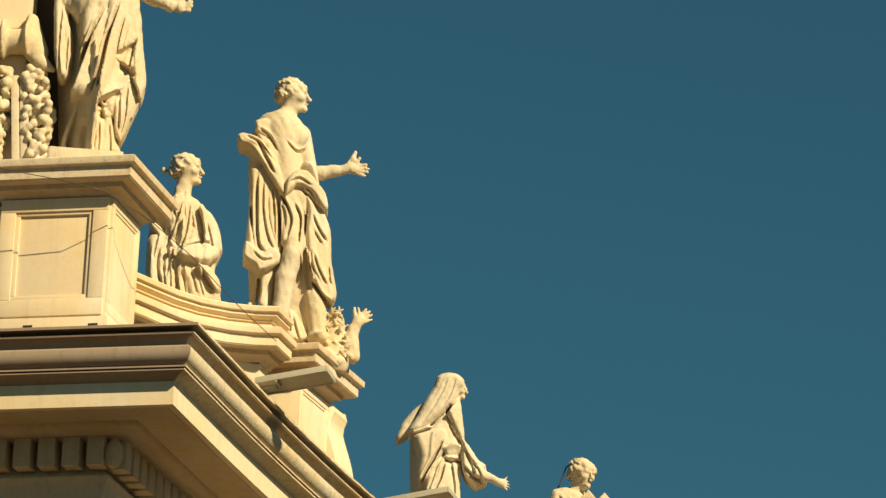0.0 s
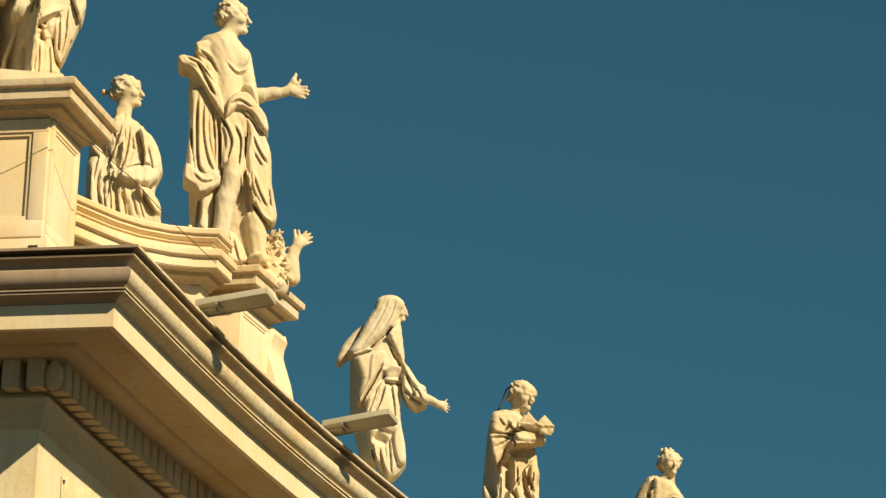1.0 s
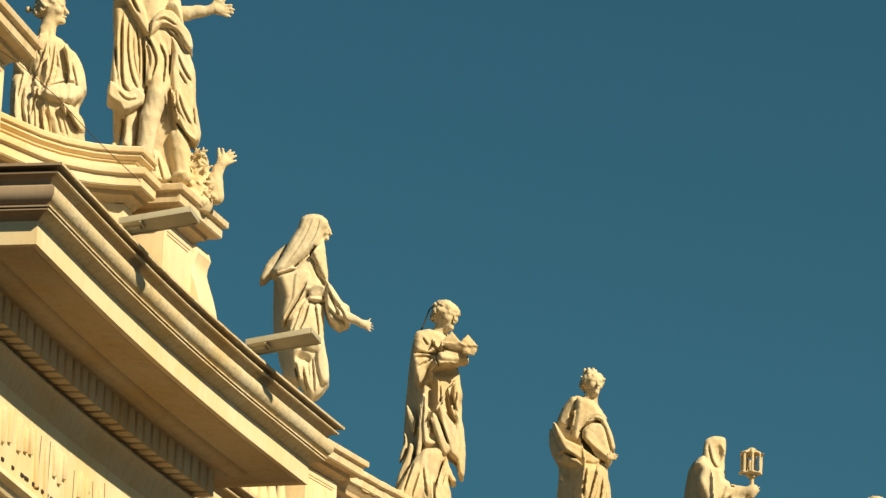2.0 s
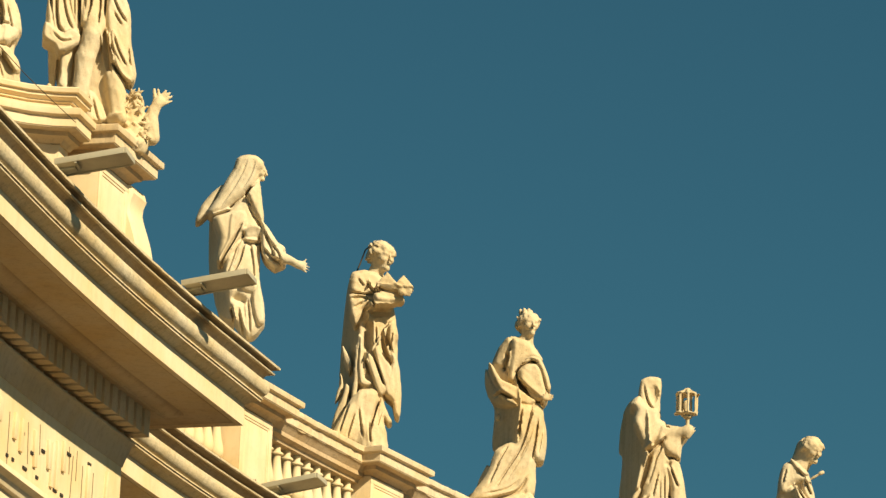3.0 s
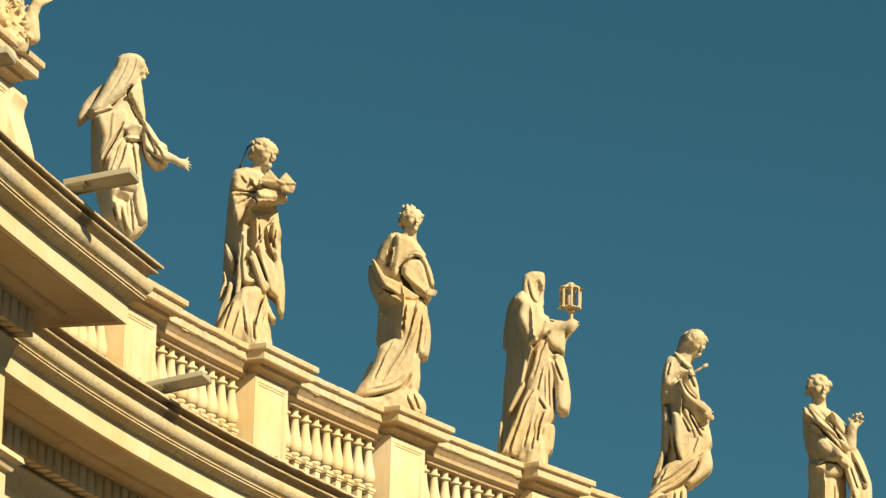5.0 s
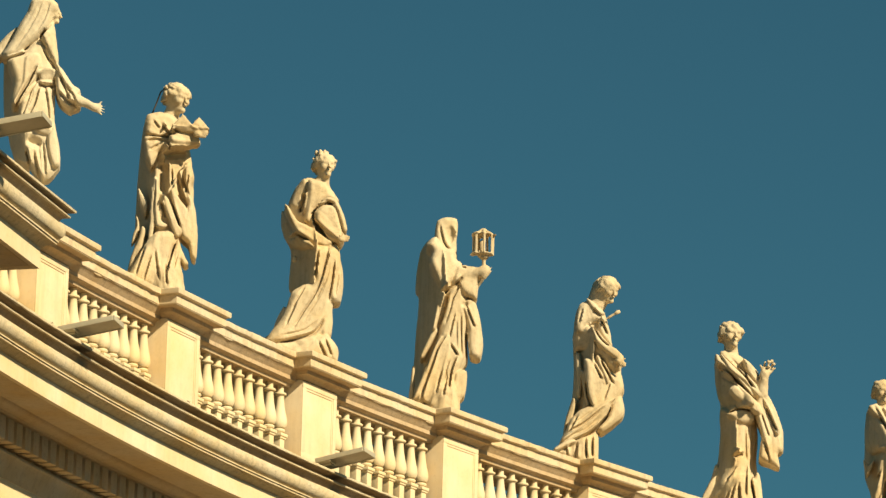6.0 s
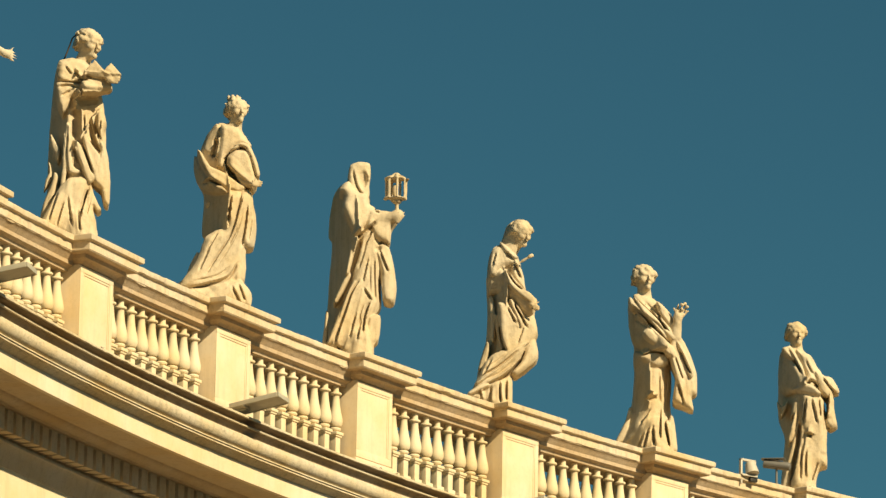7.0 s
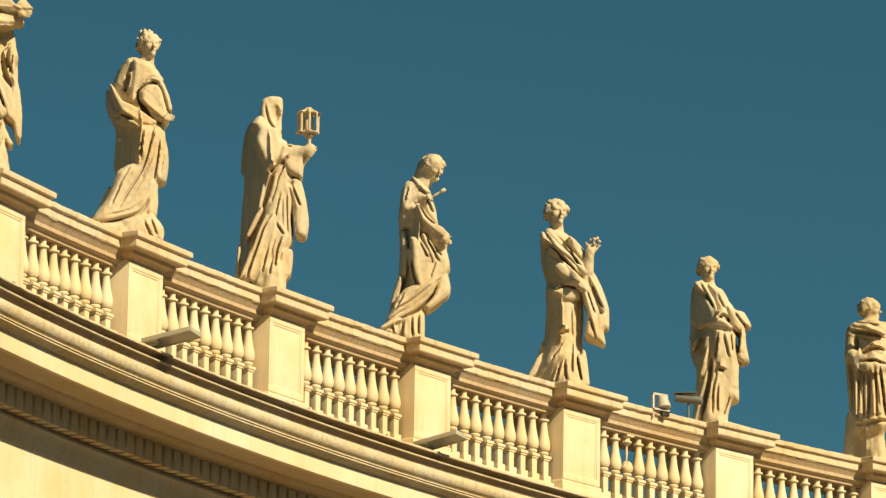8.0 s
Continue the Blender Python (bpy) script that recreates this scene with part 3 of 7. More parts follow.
        if hair:
            # a cap of wavy locks, a rolled fringe from temple to temple and a knot behind
            self.ball(at(0, 0.22, 0.28), (0.84 * r, 0.84 * r, 0.74 * r), 0.05, 0.06 * r, seed, 13 / r)
            self.ball(at(0, 0.50, 0.02), (0.72 * r, 0.55 * r, 0.66 * r), 0.08, 0.06 * r, seed + 1, 13 / r)
            for i in range(34):
                th = 2 * math.pi * (i + rng.uniform(-0.4, 0.4)) / 34
                front = math.cos(th)
                u = rng.uniform(-0.10, 0.12)
                c0 = at((0.76 + u) * math.sin(th), 0.16 - (0.76 + u) * front, 0.36 + 0.16 * front - 0.30 * (1 - front) / 2 + rng.uniform(-0.12, 0.12))
                c1 = at((0.84 + u) * math.sin(th + 0.3), 0.16 - (0.78 + u) * math.cos(th + 0.22), 0.24 + 0.14 * front - 0.42 * (1 - front) / 2 + rng.uniform(-0.16, 0.1))
                self.cone(c0, c1, r * rng.uniform(0.11, 0.16), r * rng.uniform(0.07, 0.11), 1.0, 0.09)
            for i in range(26):
                th, u = rng.uniform(0, 6.28), rng.uniform(0.45, 0.95)
                w = math.sqrt(1 - u * u)
                self.cone(at(0.86 * w * math.sin(th), 0.2 - 0.86 * w * math.cos(th), 0.30 + 0.74 * u), at(0.9 * w * math.sin(th + 0.5) * 1.15, 0.2 - 0.9 * w * math.cos(th + 0.5) * 1.15, 0.22 + 0.66 * u), 0.09 * r, 0.06 * r, 1.0, 0.05)
        return self

    def hand(self, c, way, r, spread=0.1):
        w = Vector(way).normalized()
        s = w.cross(Vector((0, 1, 0.2))).normalized()
        c = Vector(c)
        self.ball(c, (r * 1.1, r * 0.8, r * 0.9), 0.15)
        for i, l in enumerate((2.0, 2.5, 2.6, 2.1)):
            e = c + w * r * l + s * r * (i - 1.5) * (0.5 + spread)
            self.cone(c + s * r * (i - 1.5) * 0.4, e, r * 0.34, r * 0.22, 1.0, 0.06)
        self.cone(c, c + w * r * 0.9 + s * r * 1.9, r * 0.34, r * 0.24, 1.0, 0.06)
        return self

    def skin(self, name, material, scale, tall=1.0, wear=0.006, lean=0.0):
        """Turn the field into a mesh (surface nets), in metres."""
        x, y, z = np.meshgrid(*self.axes, indexing='ij', sparse=True)
        f = self.f + wear * (np.sin(6.1 * x + 2.3 * np.sin(3 * z)) * np.sin(5.3 * z + 1.7 * np.sin(4 * y)) + 0.6 * np.sin(13 * x + 5 * y) * np.sin(12 * z - 4 * x) + 1.6 * np.sin(9 * x + 2 * np.sin(1.1 * z) + 4 * y) * np.sin(1.7 * z + 2 * x))
        f = f + np.clip(self.relief, -0.34, 0.40)[:, None, :] * np.clip((0.1 - y) / 0.3, 0, 1)
        for axis in range(3):
            for end in (0, -1):
                idx = [slice(None)] * 3
                idx[axis] = end
                f[tuple(idx)] = 1.0
        f = np.maximum(f, self.lo[2] + 0.02 - z).astype(np.float32)
        inside = f < 0
        n = np.array(f.shape)
        total = np.zeros((*(n - 1), 3), np.float32)
        count = np.zeros(n - 1, np.float32)
        for axis in range(3):
            for u in (0, 1):
                for v in (0, 1):
                    o = [0, 0, 0]
                    others = [i for i in range(3) if i != axis]
                    o[others[0]], o[others[1]] = u, v
                    p = list(o)
                    p[axis] = 1
                    sa = tuple(slice(o[i], o[i] + n[i] - 1) for i in range(3))
                    sb = tuple(slice(p[i], p[i] + n[i] - 1) for i in range(3))
                    fa, fb = f[sa], f[sb]
                    cross = inside[sa] != inside[sb]
                    t = np.where(cross, fa / np.where(cross, fa - fb, 1), 0)
                    for i in range(3):
                        total[..., i] += cross * (t if i == axis else o[i])
                    count += cross
        live = count > 0
        index = np.full(live.shape, -1, np.int64)
        index[live] = np.arange(live.sum())
        cell = np.argwhere(live)
        co = (cell + total[live] / count[live][:, None]) * self.step + self.lo
        co[:, 0] -= lean * co[:, 2]
        co = co * np.array([scale, scale, scale / tall])
        quads = []
        for axis in range(3):
            b, c = [i for i in range(3) if i != axis]
            lo = [slice(1, n[i] - 1) for i in range(3)]
            lo[axis] = slice(0, n[axis] - 1)
            hi = list(lo)
            hi[axis] = slice(1, n[axis])
            ia, ib = inside[tuple(lo)], inside[tuple(hi)]
            spots = np.argwhere(ia != ib)
            flip = ib[ia != ib]
            base = spots.copy()
            base[:, b] += 1
            base[:, c] += 1
            corner = []
            for u, v in ((1, 1), (0, 1), (0, 0), (1, 0)):
                q = base.copy()
                q[:, b] -= u
                q[:, c] -= v
                corner.append(index[q[:, 0], q[:, 1], q[:, 2]])
            q = np.stack(corner, 1)
            turn = flip if axis != 1 else ~flip
            q[turn] = q[turn][:, ::-1]
            quads.append(q)
        quads = np.concatenate(quads)
        quads = quads[(quads >= 0).all(1)]
        me = bpy.data.meshes.new(name)
        me.from_pydata(co.tolist(), [], quads.tolist())
        me.polygons.foreach_set("use_smooth", [True] * len(me.polygons))
        me.materials.append(material)
        me.update()
        return me

# ---- statues ----
def stand(mesh, x, y, z, label, turn=0.0):
    """Set a statue on its support, its front turned to the square's viewer side."""
    ob = new("statue", mesh)
    ob.matrix_world = pose(x, y, z, 0, 0, math.degrees(math.atan2(-x, y)) + turn)
    return tagged(ob, label, "statue", "statues")


def box_bearer():
    b = Clay((-2.7, -2.4, -0.90), (3.4, 2.0, 11.6), 0.05, 34)
    b.hand((2.16, -1.6, 7.85), (1, -0.1, 0.05), 0.21)
    b.head((1.15, -0.35, 10.00), 0.80, 40, 12, 3, 1.2, (0.69, 0.0, 8.90))
    b.panel(-1.75, -0.20, 0.35, 0.02, 0.10, (0.89, 8.25), (0.90, 8.28), (1.39, 8.84), (1.42, 8.84), (1.93, 8.23), (1.95, 8.20), (1.39, 8.14), back=-0.9)
    b.panel(-1.70, 0.00, 0.35, 0.02, 0.10, (1.79, 8.18), (1.80, 8.21), (2.26, 8.73), (2.29, 8.73), (2.75, 8.15), (2.76, 8.12), (2.27, 8.07), back=-0.9)
    b.panel(-1.80, 0.10, -0.90, 0.02, 0.06, (0.82, 8.22), (1.33, 8.19), (2.05, 8.17), (2.81, 8.13), (2.57, 8.00), (1.88, 7.89), (1.27, 7.93), back=-0.9)
    b.panel(0.65, -2.00, 0.00, 0.15, 0.40, (-0.38, 9.40), (0.39, 8.89), (0.49, 6.79), (0.35, 4.47), (0.05, 2.53), (-0.55, 1.56), (-1.32, 2.51), (-1.13, 3.84), (-0.97, 6.02), (-0.84, 7.46), (-0.68, 8.65), back=1.6)
    b.panel(-0.15, 0.30, 0.00, 0.20, 0.45, (0.03, 8.93), (1.31, 9.08), (1.89, 6.89), (2.00, 4.80), (1.80, 2.93), (0.89, 2.53), (0.14, 2.74), (-0.06, 5.16))
    b.panel(-0.75, 0.25, 0.00, 0.30, 0.35, (-0.46, 8.92), (0.33, 9.15), (1.00, 9.01), (1.38, 8.45), (1.17, 8.04), (0.32, 7.83), (-0.46, 7.81), (-0.61, 8.24))
    b.panel(-1.00, 0.25, 0.00, 0.25, 0.25, (-0.62, 7.71), (0.32, 7.93), (0.98, 7.97), (1.10, 7.65), (0.68, 7.30), (0.16, 7.04), (-0.08, 6.50), (-0.30, 6.15), (-0.56, 6.63), (-0.65, 7.28), back=0.3)
    b.panel(-1.30, 0.30, 0.00, 0.22, 0.20, (0.67, 7.80), (1.67, 8.04), (2.18, 7.92), (2.33, 7.49), (1.67, 7.32), (0.85, 7.28), back=-0.35)
    b.panel(-0.60, -0.10, 0.00, 0.12, 0.08, (-0.14, 5.66), (0.01, 5.60), (-0.04, 3.93), (-0.23, 2.38), (-0.47, 2.32), (-0.31, 3.93))
    b.panel(-0.70, 0.10, 0.00, 0.12, 0.08, (-0.03, 5.58), (0.18, 5.41), (0.12, 4.51), (0.20, 3.47), (0.62, 3.23), (0.47, 3.04), (-0.01, 3.13), (-0.10, 4.20))
    b.panel(-0.85, 0.10, 0.00, 0.15, 0.12, (0.30, 4.76), (0.66, 4.52), (1.13, 3.32), (1.39, 2.86), (1.03, 2.51), (0.62, 3.59))
    b.panel(-0.80, 0.20, 0.00, 0.18, 0.12, (0.67, 6.46), (0.85, 6.18), (1.08, 4.82), (1.67, 3.98), (1.48, 2.71), (1.16, 3.16), (0.87, 4.35), (0.63, 5.38))
    b.panel(-0.55, 0.35, 0.00, 0.25, 0.20, (1.46, 6.36), (1.82, 6.62), (2.03, 5.84), (1.84, 5.22), (2.07, 4.05), (2.18, 2.87), (2.08, 1.55), (1.84, 1.64), (1.69, 2.30), (1.27, 2.76), (1.65, 4.30), (1.54, 5.18))
    b.panel(-0.15, -0.30, 0.00, 0.12, 0.10, (-0.93, 5.29), (-0.66, 4.80), (-0.42, 4.31), (-0.57, 3.81), (-0.81, 4.30), (-0.99, 4.93), back=0.8)
    b.panel(0.00, 0.00, 0.00, 0.12, 0.10, (-1.05, 3.81), (-0.88, 3.31), (-0.97, 2.77), (-1.33, 2.28), (-1.24, 2.85), (-1.06, 3.25), back=0.6)
    b.panel(-0.30, -0.20, 0.00, 0.15, 0.10, (-0.79, 3.20), (-0.58, 3.02), (-0.68, 2.42), (-1.04, 1.24), (-1.62, 0.35), (-1.37, 1.60), (-0.97, 2.49), back=0.8)
    b.panel(-0.70, 0.20, -0.08, 0.35, 0.40, (0.19, 2.85), (1.07, 2.78), (0.97, 1.60), (1.14, 0.89), (1.43, -0.10), (0.41, -0.31), (-0.63, -0.19), (-1.59, 0.11), (-1.11, 1.13), (-0.68, 1.90), (-0.32, 2.51))
    b.panel(-0.50, 0.35, 0.00, 0.15, 0.12, (1.13, 2.71), (1.36, 1.93), (1.72, 1.32), (1.47, 1.17), (1.27, 1.44), (1.35, 0.45), (1.43, -0.05), (1.11, 0.42), (0.93, 1.28))
    b.tube([(1.53, -1.35, 6.18), (0.59, -1.45, 4.72)], 0.06, 0.05)
    b.cone((1.30, -0.20, 8.53), (1.67, -0.90, 7.75), 0.42, 0.3, 1.0, 0.1)
    b.stroke(0.08, 0.33, (-0.43, 7.89), (0.32, 7.82), (1.04, 7.91))
    b.stroke(0.07, 0.33, (0.35, 8.43), (0.68, 8.08), (1.04, 7.79))
    b.stroke(0.06, 0.28, (-0.47, 7.49), (0.02, 7.63), (0.50, 7.53))
    b.stroke(0.06, 0.28, (-0.35, 7.02), (0.07, 7.33))
    b.stroke(0.15, 0.47, (0.46, 6.96), (0.97, 7.13), (1.58, 7.21))
    b.stroke(0.22, 0.47, (0.34, 6.51), (0.39, 5.76), (0.36, 4.95))
    b.stroke(0.09, 0.43, (1.18, 5.94), (1.38, 5.05), (1.67, 4.40))
    b.stroke(0.07, 0.33, (-0.27, 5.29), (-0.40, 3.64))
    b.stroke(0.05, 0.28, (-0.59, 1.85), (-1.05, 0.44))
    b.stroke(0.05, 0.28, (-0.03, 1.72), (0.17, 0.25))
    b.stroke(0.09, 0.43, (1.02, 2.24), (0.75, 1.31), (0.62, 0.68))
    b.stroke(0.05, 0.28, (-0.27, 1.42), (-0.64, 0.16))
    b.stroke(0.05, 0.24, (0.51, 1.09), (0.59, -0.09))
    b.stroke(0.12, 0.43, (1.71, 2.26), (1.80, 1.49))
    b.stroke(0.05, 0.24, (-0.10, 8.59), (0.20, 8.24))
    b.stroke(0.06, 0.28, (0.89, 4.29), (1.30, 3.11))
    b.stroke(0.05, 0.28, (1.75, 5.90), (1.65, 5.06))
    b.stroke(0.06, 0.28, (0.29, 4.41), (0.53, 3.68))
    b.cone((0.16, 0.1, 0.5), (0.16, 0.05, -1.20), 1.25, 1.39, 1.6, 0.2)
    b.ball((0.16, 0.1, -0.85), (1.57, 1.3, 0.3), 0.15, 0.06, 1.7)
    return b


def crowned():
    b = Clay((-2.8, -2.2, -1.2), (3.0, 2.0, 11.6), 0.05, 34)
    b.panel(0.50, -1.70, 0.00, 0.15, 0.40, (-1.06, 7.68), (-0.01, 7.94), (0.63, 5.13), (0.45, 3.11), (-0.32, 2.81), (-0.86, 3.26), (-0.82, 4.21), (-0.76, 5.39), (-1.12, 6.13), (-1.27, 6.95), back=1.6)
    b.panel(-0.10, 0.10, 0.00, 0.30, 0.50, (0.08, 8.90), (0.90, 8.73), (1.50, 8.23), (1.95, 7.20), (2.16, 6.16), (1.79, 5.54), (1.04, 5.43), (0.14, 5.74), (-0.32, 6.91), (-0.37, 7.96))
    b.panel(-0.30, -0.50, 0.00, 0.25, 0.25, (-0.07, 8.80), (0.23, 8.41), (0.02, 7.76), (-0.20, 7.12), (-0.56, 7.10), (-0.92, 7.43), (-0.61, 8.19))
    b.panel(-0.75, 0.20, 0.00, 0.30, 0.35, (0.17, 8.66), (1.04, 8.49), (1.55, 8.00), (1.79, 7.57), (1.13, 7.51), (0.49, 7.03), (0.28, 6.35), (-0.08, 6.44), (0.10, 7.66))
    b.panel(-0.25, -1.20, 0.00, 0.30, 0.30, (-1.25, 7.32), (-0.92, 6.81), (-0.50, 6.03), (0.13, 5.38), (0.45, 4.90), (-0.32, 5.08), (-0.98, 5.62), (-1.28, 6.49), back=0.9)
    b.panel(-0.20, -0.60, 0.00, 0.20, 0.20, (-1.04, 7.47), (-0.31, 7.27), (0.19, 6.48), (0.10, 6.13), (-0.47, 6.44), (-0.89, 7.03))
    b.panel(-1.05, 0.15, 0.00, 0.20, 0.14, (-1.13, 7.19), (-0.89, 7.06), (-0.41, 6.35), (0.22, 6.09), (0.76, 5.77), (1.48, 5.32), (1.12, 5.05), (0.58, 5.16), (-0.02, 5.39), (-0.50, 5.80), (-0.86, 6.40))
    b.panel(-0.75, 0.20, 0.00, 0.15, 0.10, (-0.68, 5.68), (-0.14, 5.61), (0.46, 5.24), (0.28, 5.07), (-0.26, 5.27))
    b.panel(-1.00, 0.15, 0.00, 0.30, 0.30, (0.46, 6.82), (0.94, 7.28), (1.49, 7.32), (1.79, 6.95), (1.96, 6.21), (2.08, 5.62), (1.78, 5.24), (1.33, 5.42), (0.88, 5.83), (0.52, 6.26))
    b.panel(-1.20, 0.25, 0.00, 0.15, 0.12, (0.64, 7.17), (1.18, 7.61), (1.66, 7.51), (2.02, 6.77), (2.20, 6.03), (2.02, 5.84), (1.84, 6.45), (1.63, 7.03), (1.27, 7.35))
    b.panel(-0.75, 0.20, -0.12, 0.40, 0.50, (0.34, 5.01), (1.18, 5.11), (1.60, 5.26), (1.84, 4.76), (1.78, 3.59), (1.48, 2.41), (1.38, 1.53), (1.23, 0.65), (0.48, -0.04), (-0.78, 0.00), (-1.77, -0.22), (-2.13, 0.04), (-1.23, 1.32), (-0.75, 2.60), (-0.15, 3.00), (0.33, 3.27))
    b.panel(-0.15, -0.90, 0.00, 0.20, 0.30, (-1.14, 1.96), (-0.87, 1.49), (-1.41, 0.52), (-1.82, 0.18), (-2.36, 0.34), (-1.82, 0.71), (-1.52, 1.34), back=0.8)
    b.panel(-0.55, 0.50, 0.00, 0.25, 0.25, (1.69, 4.80), (1.93, 4.24), (2.02, 3.36), (1.84, 2.31), (1.41, 2.25), (1.32, 2.80), (1.54, 3.88))
    b.panel(-0.45, 0.50, 0.00, 0.30, 0.30, (1.27, 2.20), (1.42, 1.56), (1.35, 0.60), (0.87, 0.23), (0.75, 1.16))
    b.panel(-0.65, 0.40, -0.10, 0.30, 0.30, (0.45, 0.08), (1.11, 0.51), (1.47, 0.09), (1.68, -0.75), (1.02, -0.89), (0.45, -0.44))
    b.panel(-0.60, 0.50, -0.10, 0.30, 0.40, (-1.89, -0.28), (-0.63, 0.08), (0.45, 0.07), (0.81, -0.75), (0.12, -0.73), (-0.78, -0.69), (-1.29, -0.54))
    b.ball((-0.59, -0.20, 4.54), (0.16, 0.2, 0.2), 0.06)
    b.hand((1.90, -1.30, 5.39), (0.8, -0.1, 0.2), 0.17)
    b.head((1.05, -0.20, 9.53), 0.69, 24, 2, 3, 2.1, (0.90, 0.00, 8.52))
    for i in range(7):
        a = i * 2 * math.pi / 7
        b.ball((0.87 + 0.3 * math.cos(a), -0.15 + 0.3 * math.sin(a), 10.24), (0.10, 0.10, 0.14), 0.06)
    b.stroke(0.12, 0.28, (-0.05, 7.98), (-0.02, 7.53), (-0.23, 6.93))
    b.stroke(0.06, 0.11, (0.64, 7.26), (1.09, 7.45), (1.60, 7.29))
    b.stroke(0.10, 0.19, (0.46, 6.47), (0.94, 6.01), (1.60, 5.55))
    b.stroke(0.06, 0.28, (-0.86, 5.71), (-0.32, 5.66), (0.22, 5.38))
    b.stroke(0.07, 0.38, (1.59, 4.30), (1.47, 3.31), (1.26, 2.26))
    b.stroke(0.06, 0.33, (1.24, 4.94), (1.02, 3.74), (0.63, 2.68), (-0.03, 1.62), (-0.57, 0.77))
    b.stroke(0.05, 0.28, (0.73, 4.77), (0.57, 3.43))
    b.stroke(0.08, 0.38, (0.93, 1.35), (0.42, 0.60), (-0.63, 0.20), (-1.47, -0.00))
    b.stroke(0.05, 0.28, (-0.48, 1.90), (-0.99, 0.84))
    b.stroke(0.05, 0.24, (-0.03, 2.81), (-0.63, 1.75))
    b.stroke(0.05, 0.24, (1.02, 3.14), (0.57, 2.23))
    b.stroke(0.05, 0.24, (1.30, 4.64), (1.11, 4.04))
    b.stroke(0.06, 0.28, (0.74, 0.01), (1.04, -0.57), (1.16, -0.83))
    b.stroke(0.05, 0.24, (1.10, 0.17), (1.40, -0.56))
    b.ball((0.24, 0, -0.22), (1.50, 1.20, 0.84), 0.2)
    b.ball((-0.43, 0, -0.69), (1.65, 1.26, 0.66), 0.2)
    return b


def lantern_bearer():
    b = Clay((-2.7, -2.4, -0.88), (3.6, 2.0, 10.6), 0.05, 32)
    b.tube([(2.52, -1, 6.7), (2.52, -1, 7.9)], 0.1)
    b.ball((2.5, -1.0, 7.77), (0.3, 0.3, 0.14), 0.06)
    b.ball((2.5, -1.0, 7.92), (0.6, 0.6, 0.1), 0.03)
    b.ball((2.5, -1.0, 8.96), (0.6, 0.6, 0.09), 0.03)
    for i in range(7):
        a = (i + 0.3) * 2 * math.pi / 7
        x, y = 2.5 + 0.52 * math.cos(a), -1.0 + 0.52 * math.sin(a)
        b.cone((x, y, 7.92), (x, y, 8.94), 0.075, 0.075, 1.0, 0.02)
        b.cone((x, y, 8.94), (2.5 + 0.1 * math.cos(a), -1.0, 9.2), 0.09, 0.08, 1.0, 0.03)
    b.ball((2.42, -1, 8.32), (0.17, 0.17, 0.38), 0.03)
    b.panel(0.65, -2.00, 0.00, 0.15, 0.40, (-0.08, 8.83), (0.39, 7.94), (0.51, 6.08), (0.15, 4.76), (-0.39, 2.61), (-0.93, 0.91), (-1.41, 0.94), (-1.20, 2.37), (-1.05, 4.41), (-0.92, 6.04), (-1.10, 6.43), (-1.07, 7.44), (-0.86, 8.49), (-0.50, 8.92), back=1.6)
    b.panel(-0.50, 0.20, -0.06, 0.40, 0.50, (0.46, 6.23), (1.27, 6.79), (1.63, 6.07), (1.78, 4.90), (1.66, 3.71), (1.68, 2.48), (1.35, 1.92), (1.05, 1.32), (1.02, 0.43), (1.14, -0.06), (0.06, -0.10), (-1.05, 0.12), (-0.69, 1.35), (-0.09, 3.00), (0.39, 4.51), (0.51, 5.55))
    b.panel(-0.10, -0.80, 0.00, 0.15, 0.30, (0.07, 6.43), (0.58, 6.34), (0.99, 4.77), (0.57, 3.05), (-0.03, 0.61), (-1.05, 0.57), (-0.75, 2.07), (-0.30, 3.79), (0.04, 4.93), back=1.2)
    b.panel(-0.45, 0.10, 0.00, 0.20, 0.25, (0.01, 9.77), (0.53, 10.01), (1.07, 9.91), (1.13, 9.52), (1.04, 8.64), (1.09, 7.83), (0.52, 7.81), (0.10, 8.33), (-0.11, 8.92))
    b.panel(-0.90, 0.25, 0.05, 0.35, 0.35, (-0.02, 8.82), (0.40, 8.31), (0.94, 8.17), (1.09, 7.67), (1.42, 7.45), (1.30, 6.77), (0.63, 6.20), (0.21, 5.92), (-0.06, 6.56), (-0.39, 7.32), (-0.27, 7.94), (-0.57, 8.28), (-0.32, 8.67))
    b.panel(-0.85, 0.20, 0.00, 0.25, 0.25, (1.06, 7.26), (1.66, 7.31), (2.26, 7.29), (2.57, 7.01), (2.23, 6.48), (2.14, 5.66), (1.78, 5.70), (1.42, 5.79), (1.12, 6.25), (0.87, 6.38))
    b.panel(-0.50, 0.40, 0.00, 0.30, 0.25, (1.36, 5.17), (1.84, 5.83), (2.14, 5.35), (2.38, 4.33), (2.50, 3.30), (2.34, 2.57), (1.83, 2.59), (1.71, 3.66), (1.59, 4.54))
    b.panel(-0.80, 0.10, 0.00, 0.20, 0.12, (0.12, 5.97), (0.46, 6.16), (0.27, 5.23), (-0.03, 3.96), (-0.24, 3.95), (-0.06, 4.91))
    b.panel(-0.50, -0.10, 0.00, 0.15, 0.10, (-0.06, 4.11), (0.09, 3.87), (-0.51, 2.80), (-0.72, 2.44), (-0.87, 2.56), (-0.45, 3.48))
    b.panel(-0.75, 0.00, 0.00, 0.20, 0.12, (0.18, 3.59), (0.42, 3.41), (-0.21, 1.91), (-0.87, 0.41), (-1.23, 0.22), (-0.75, 1.48), (-0.30, 2.68))
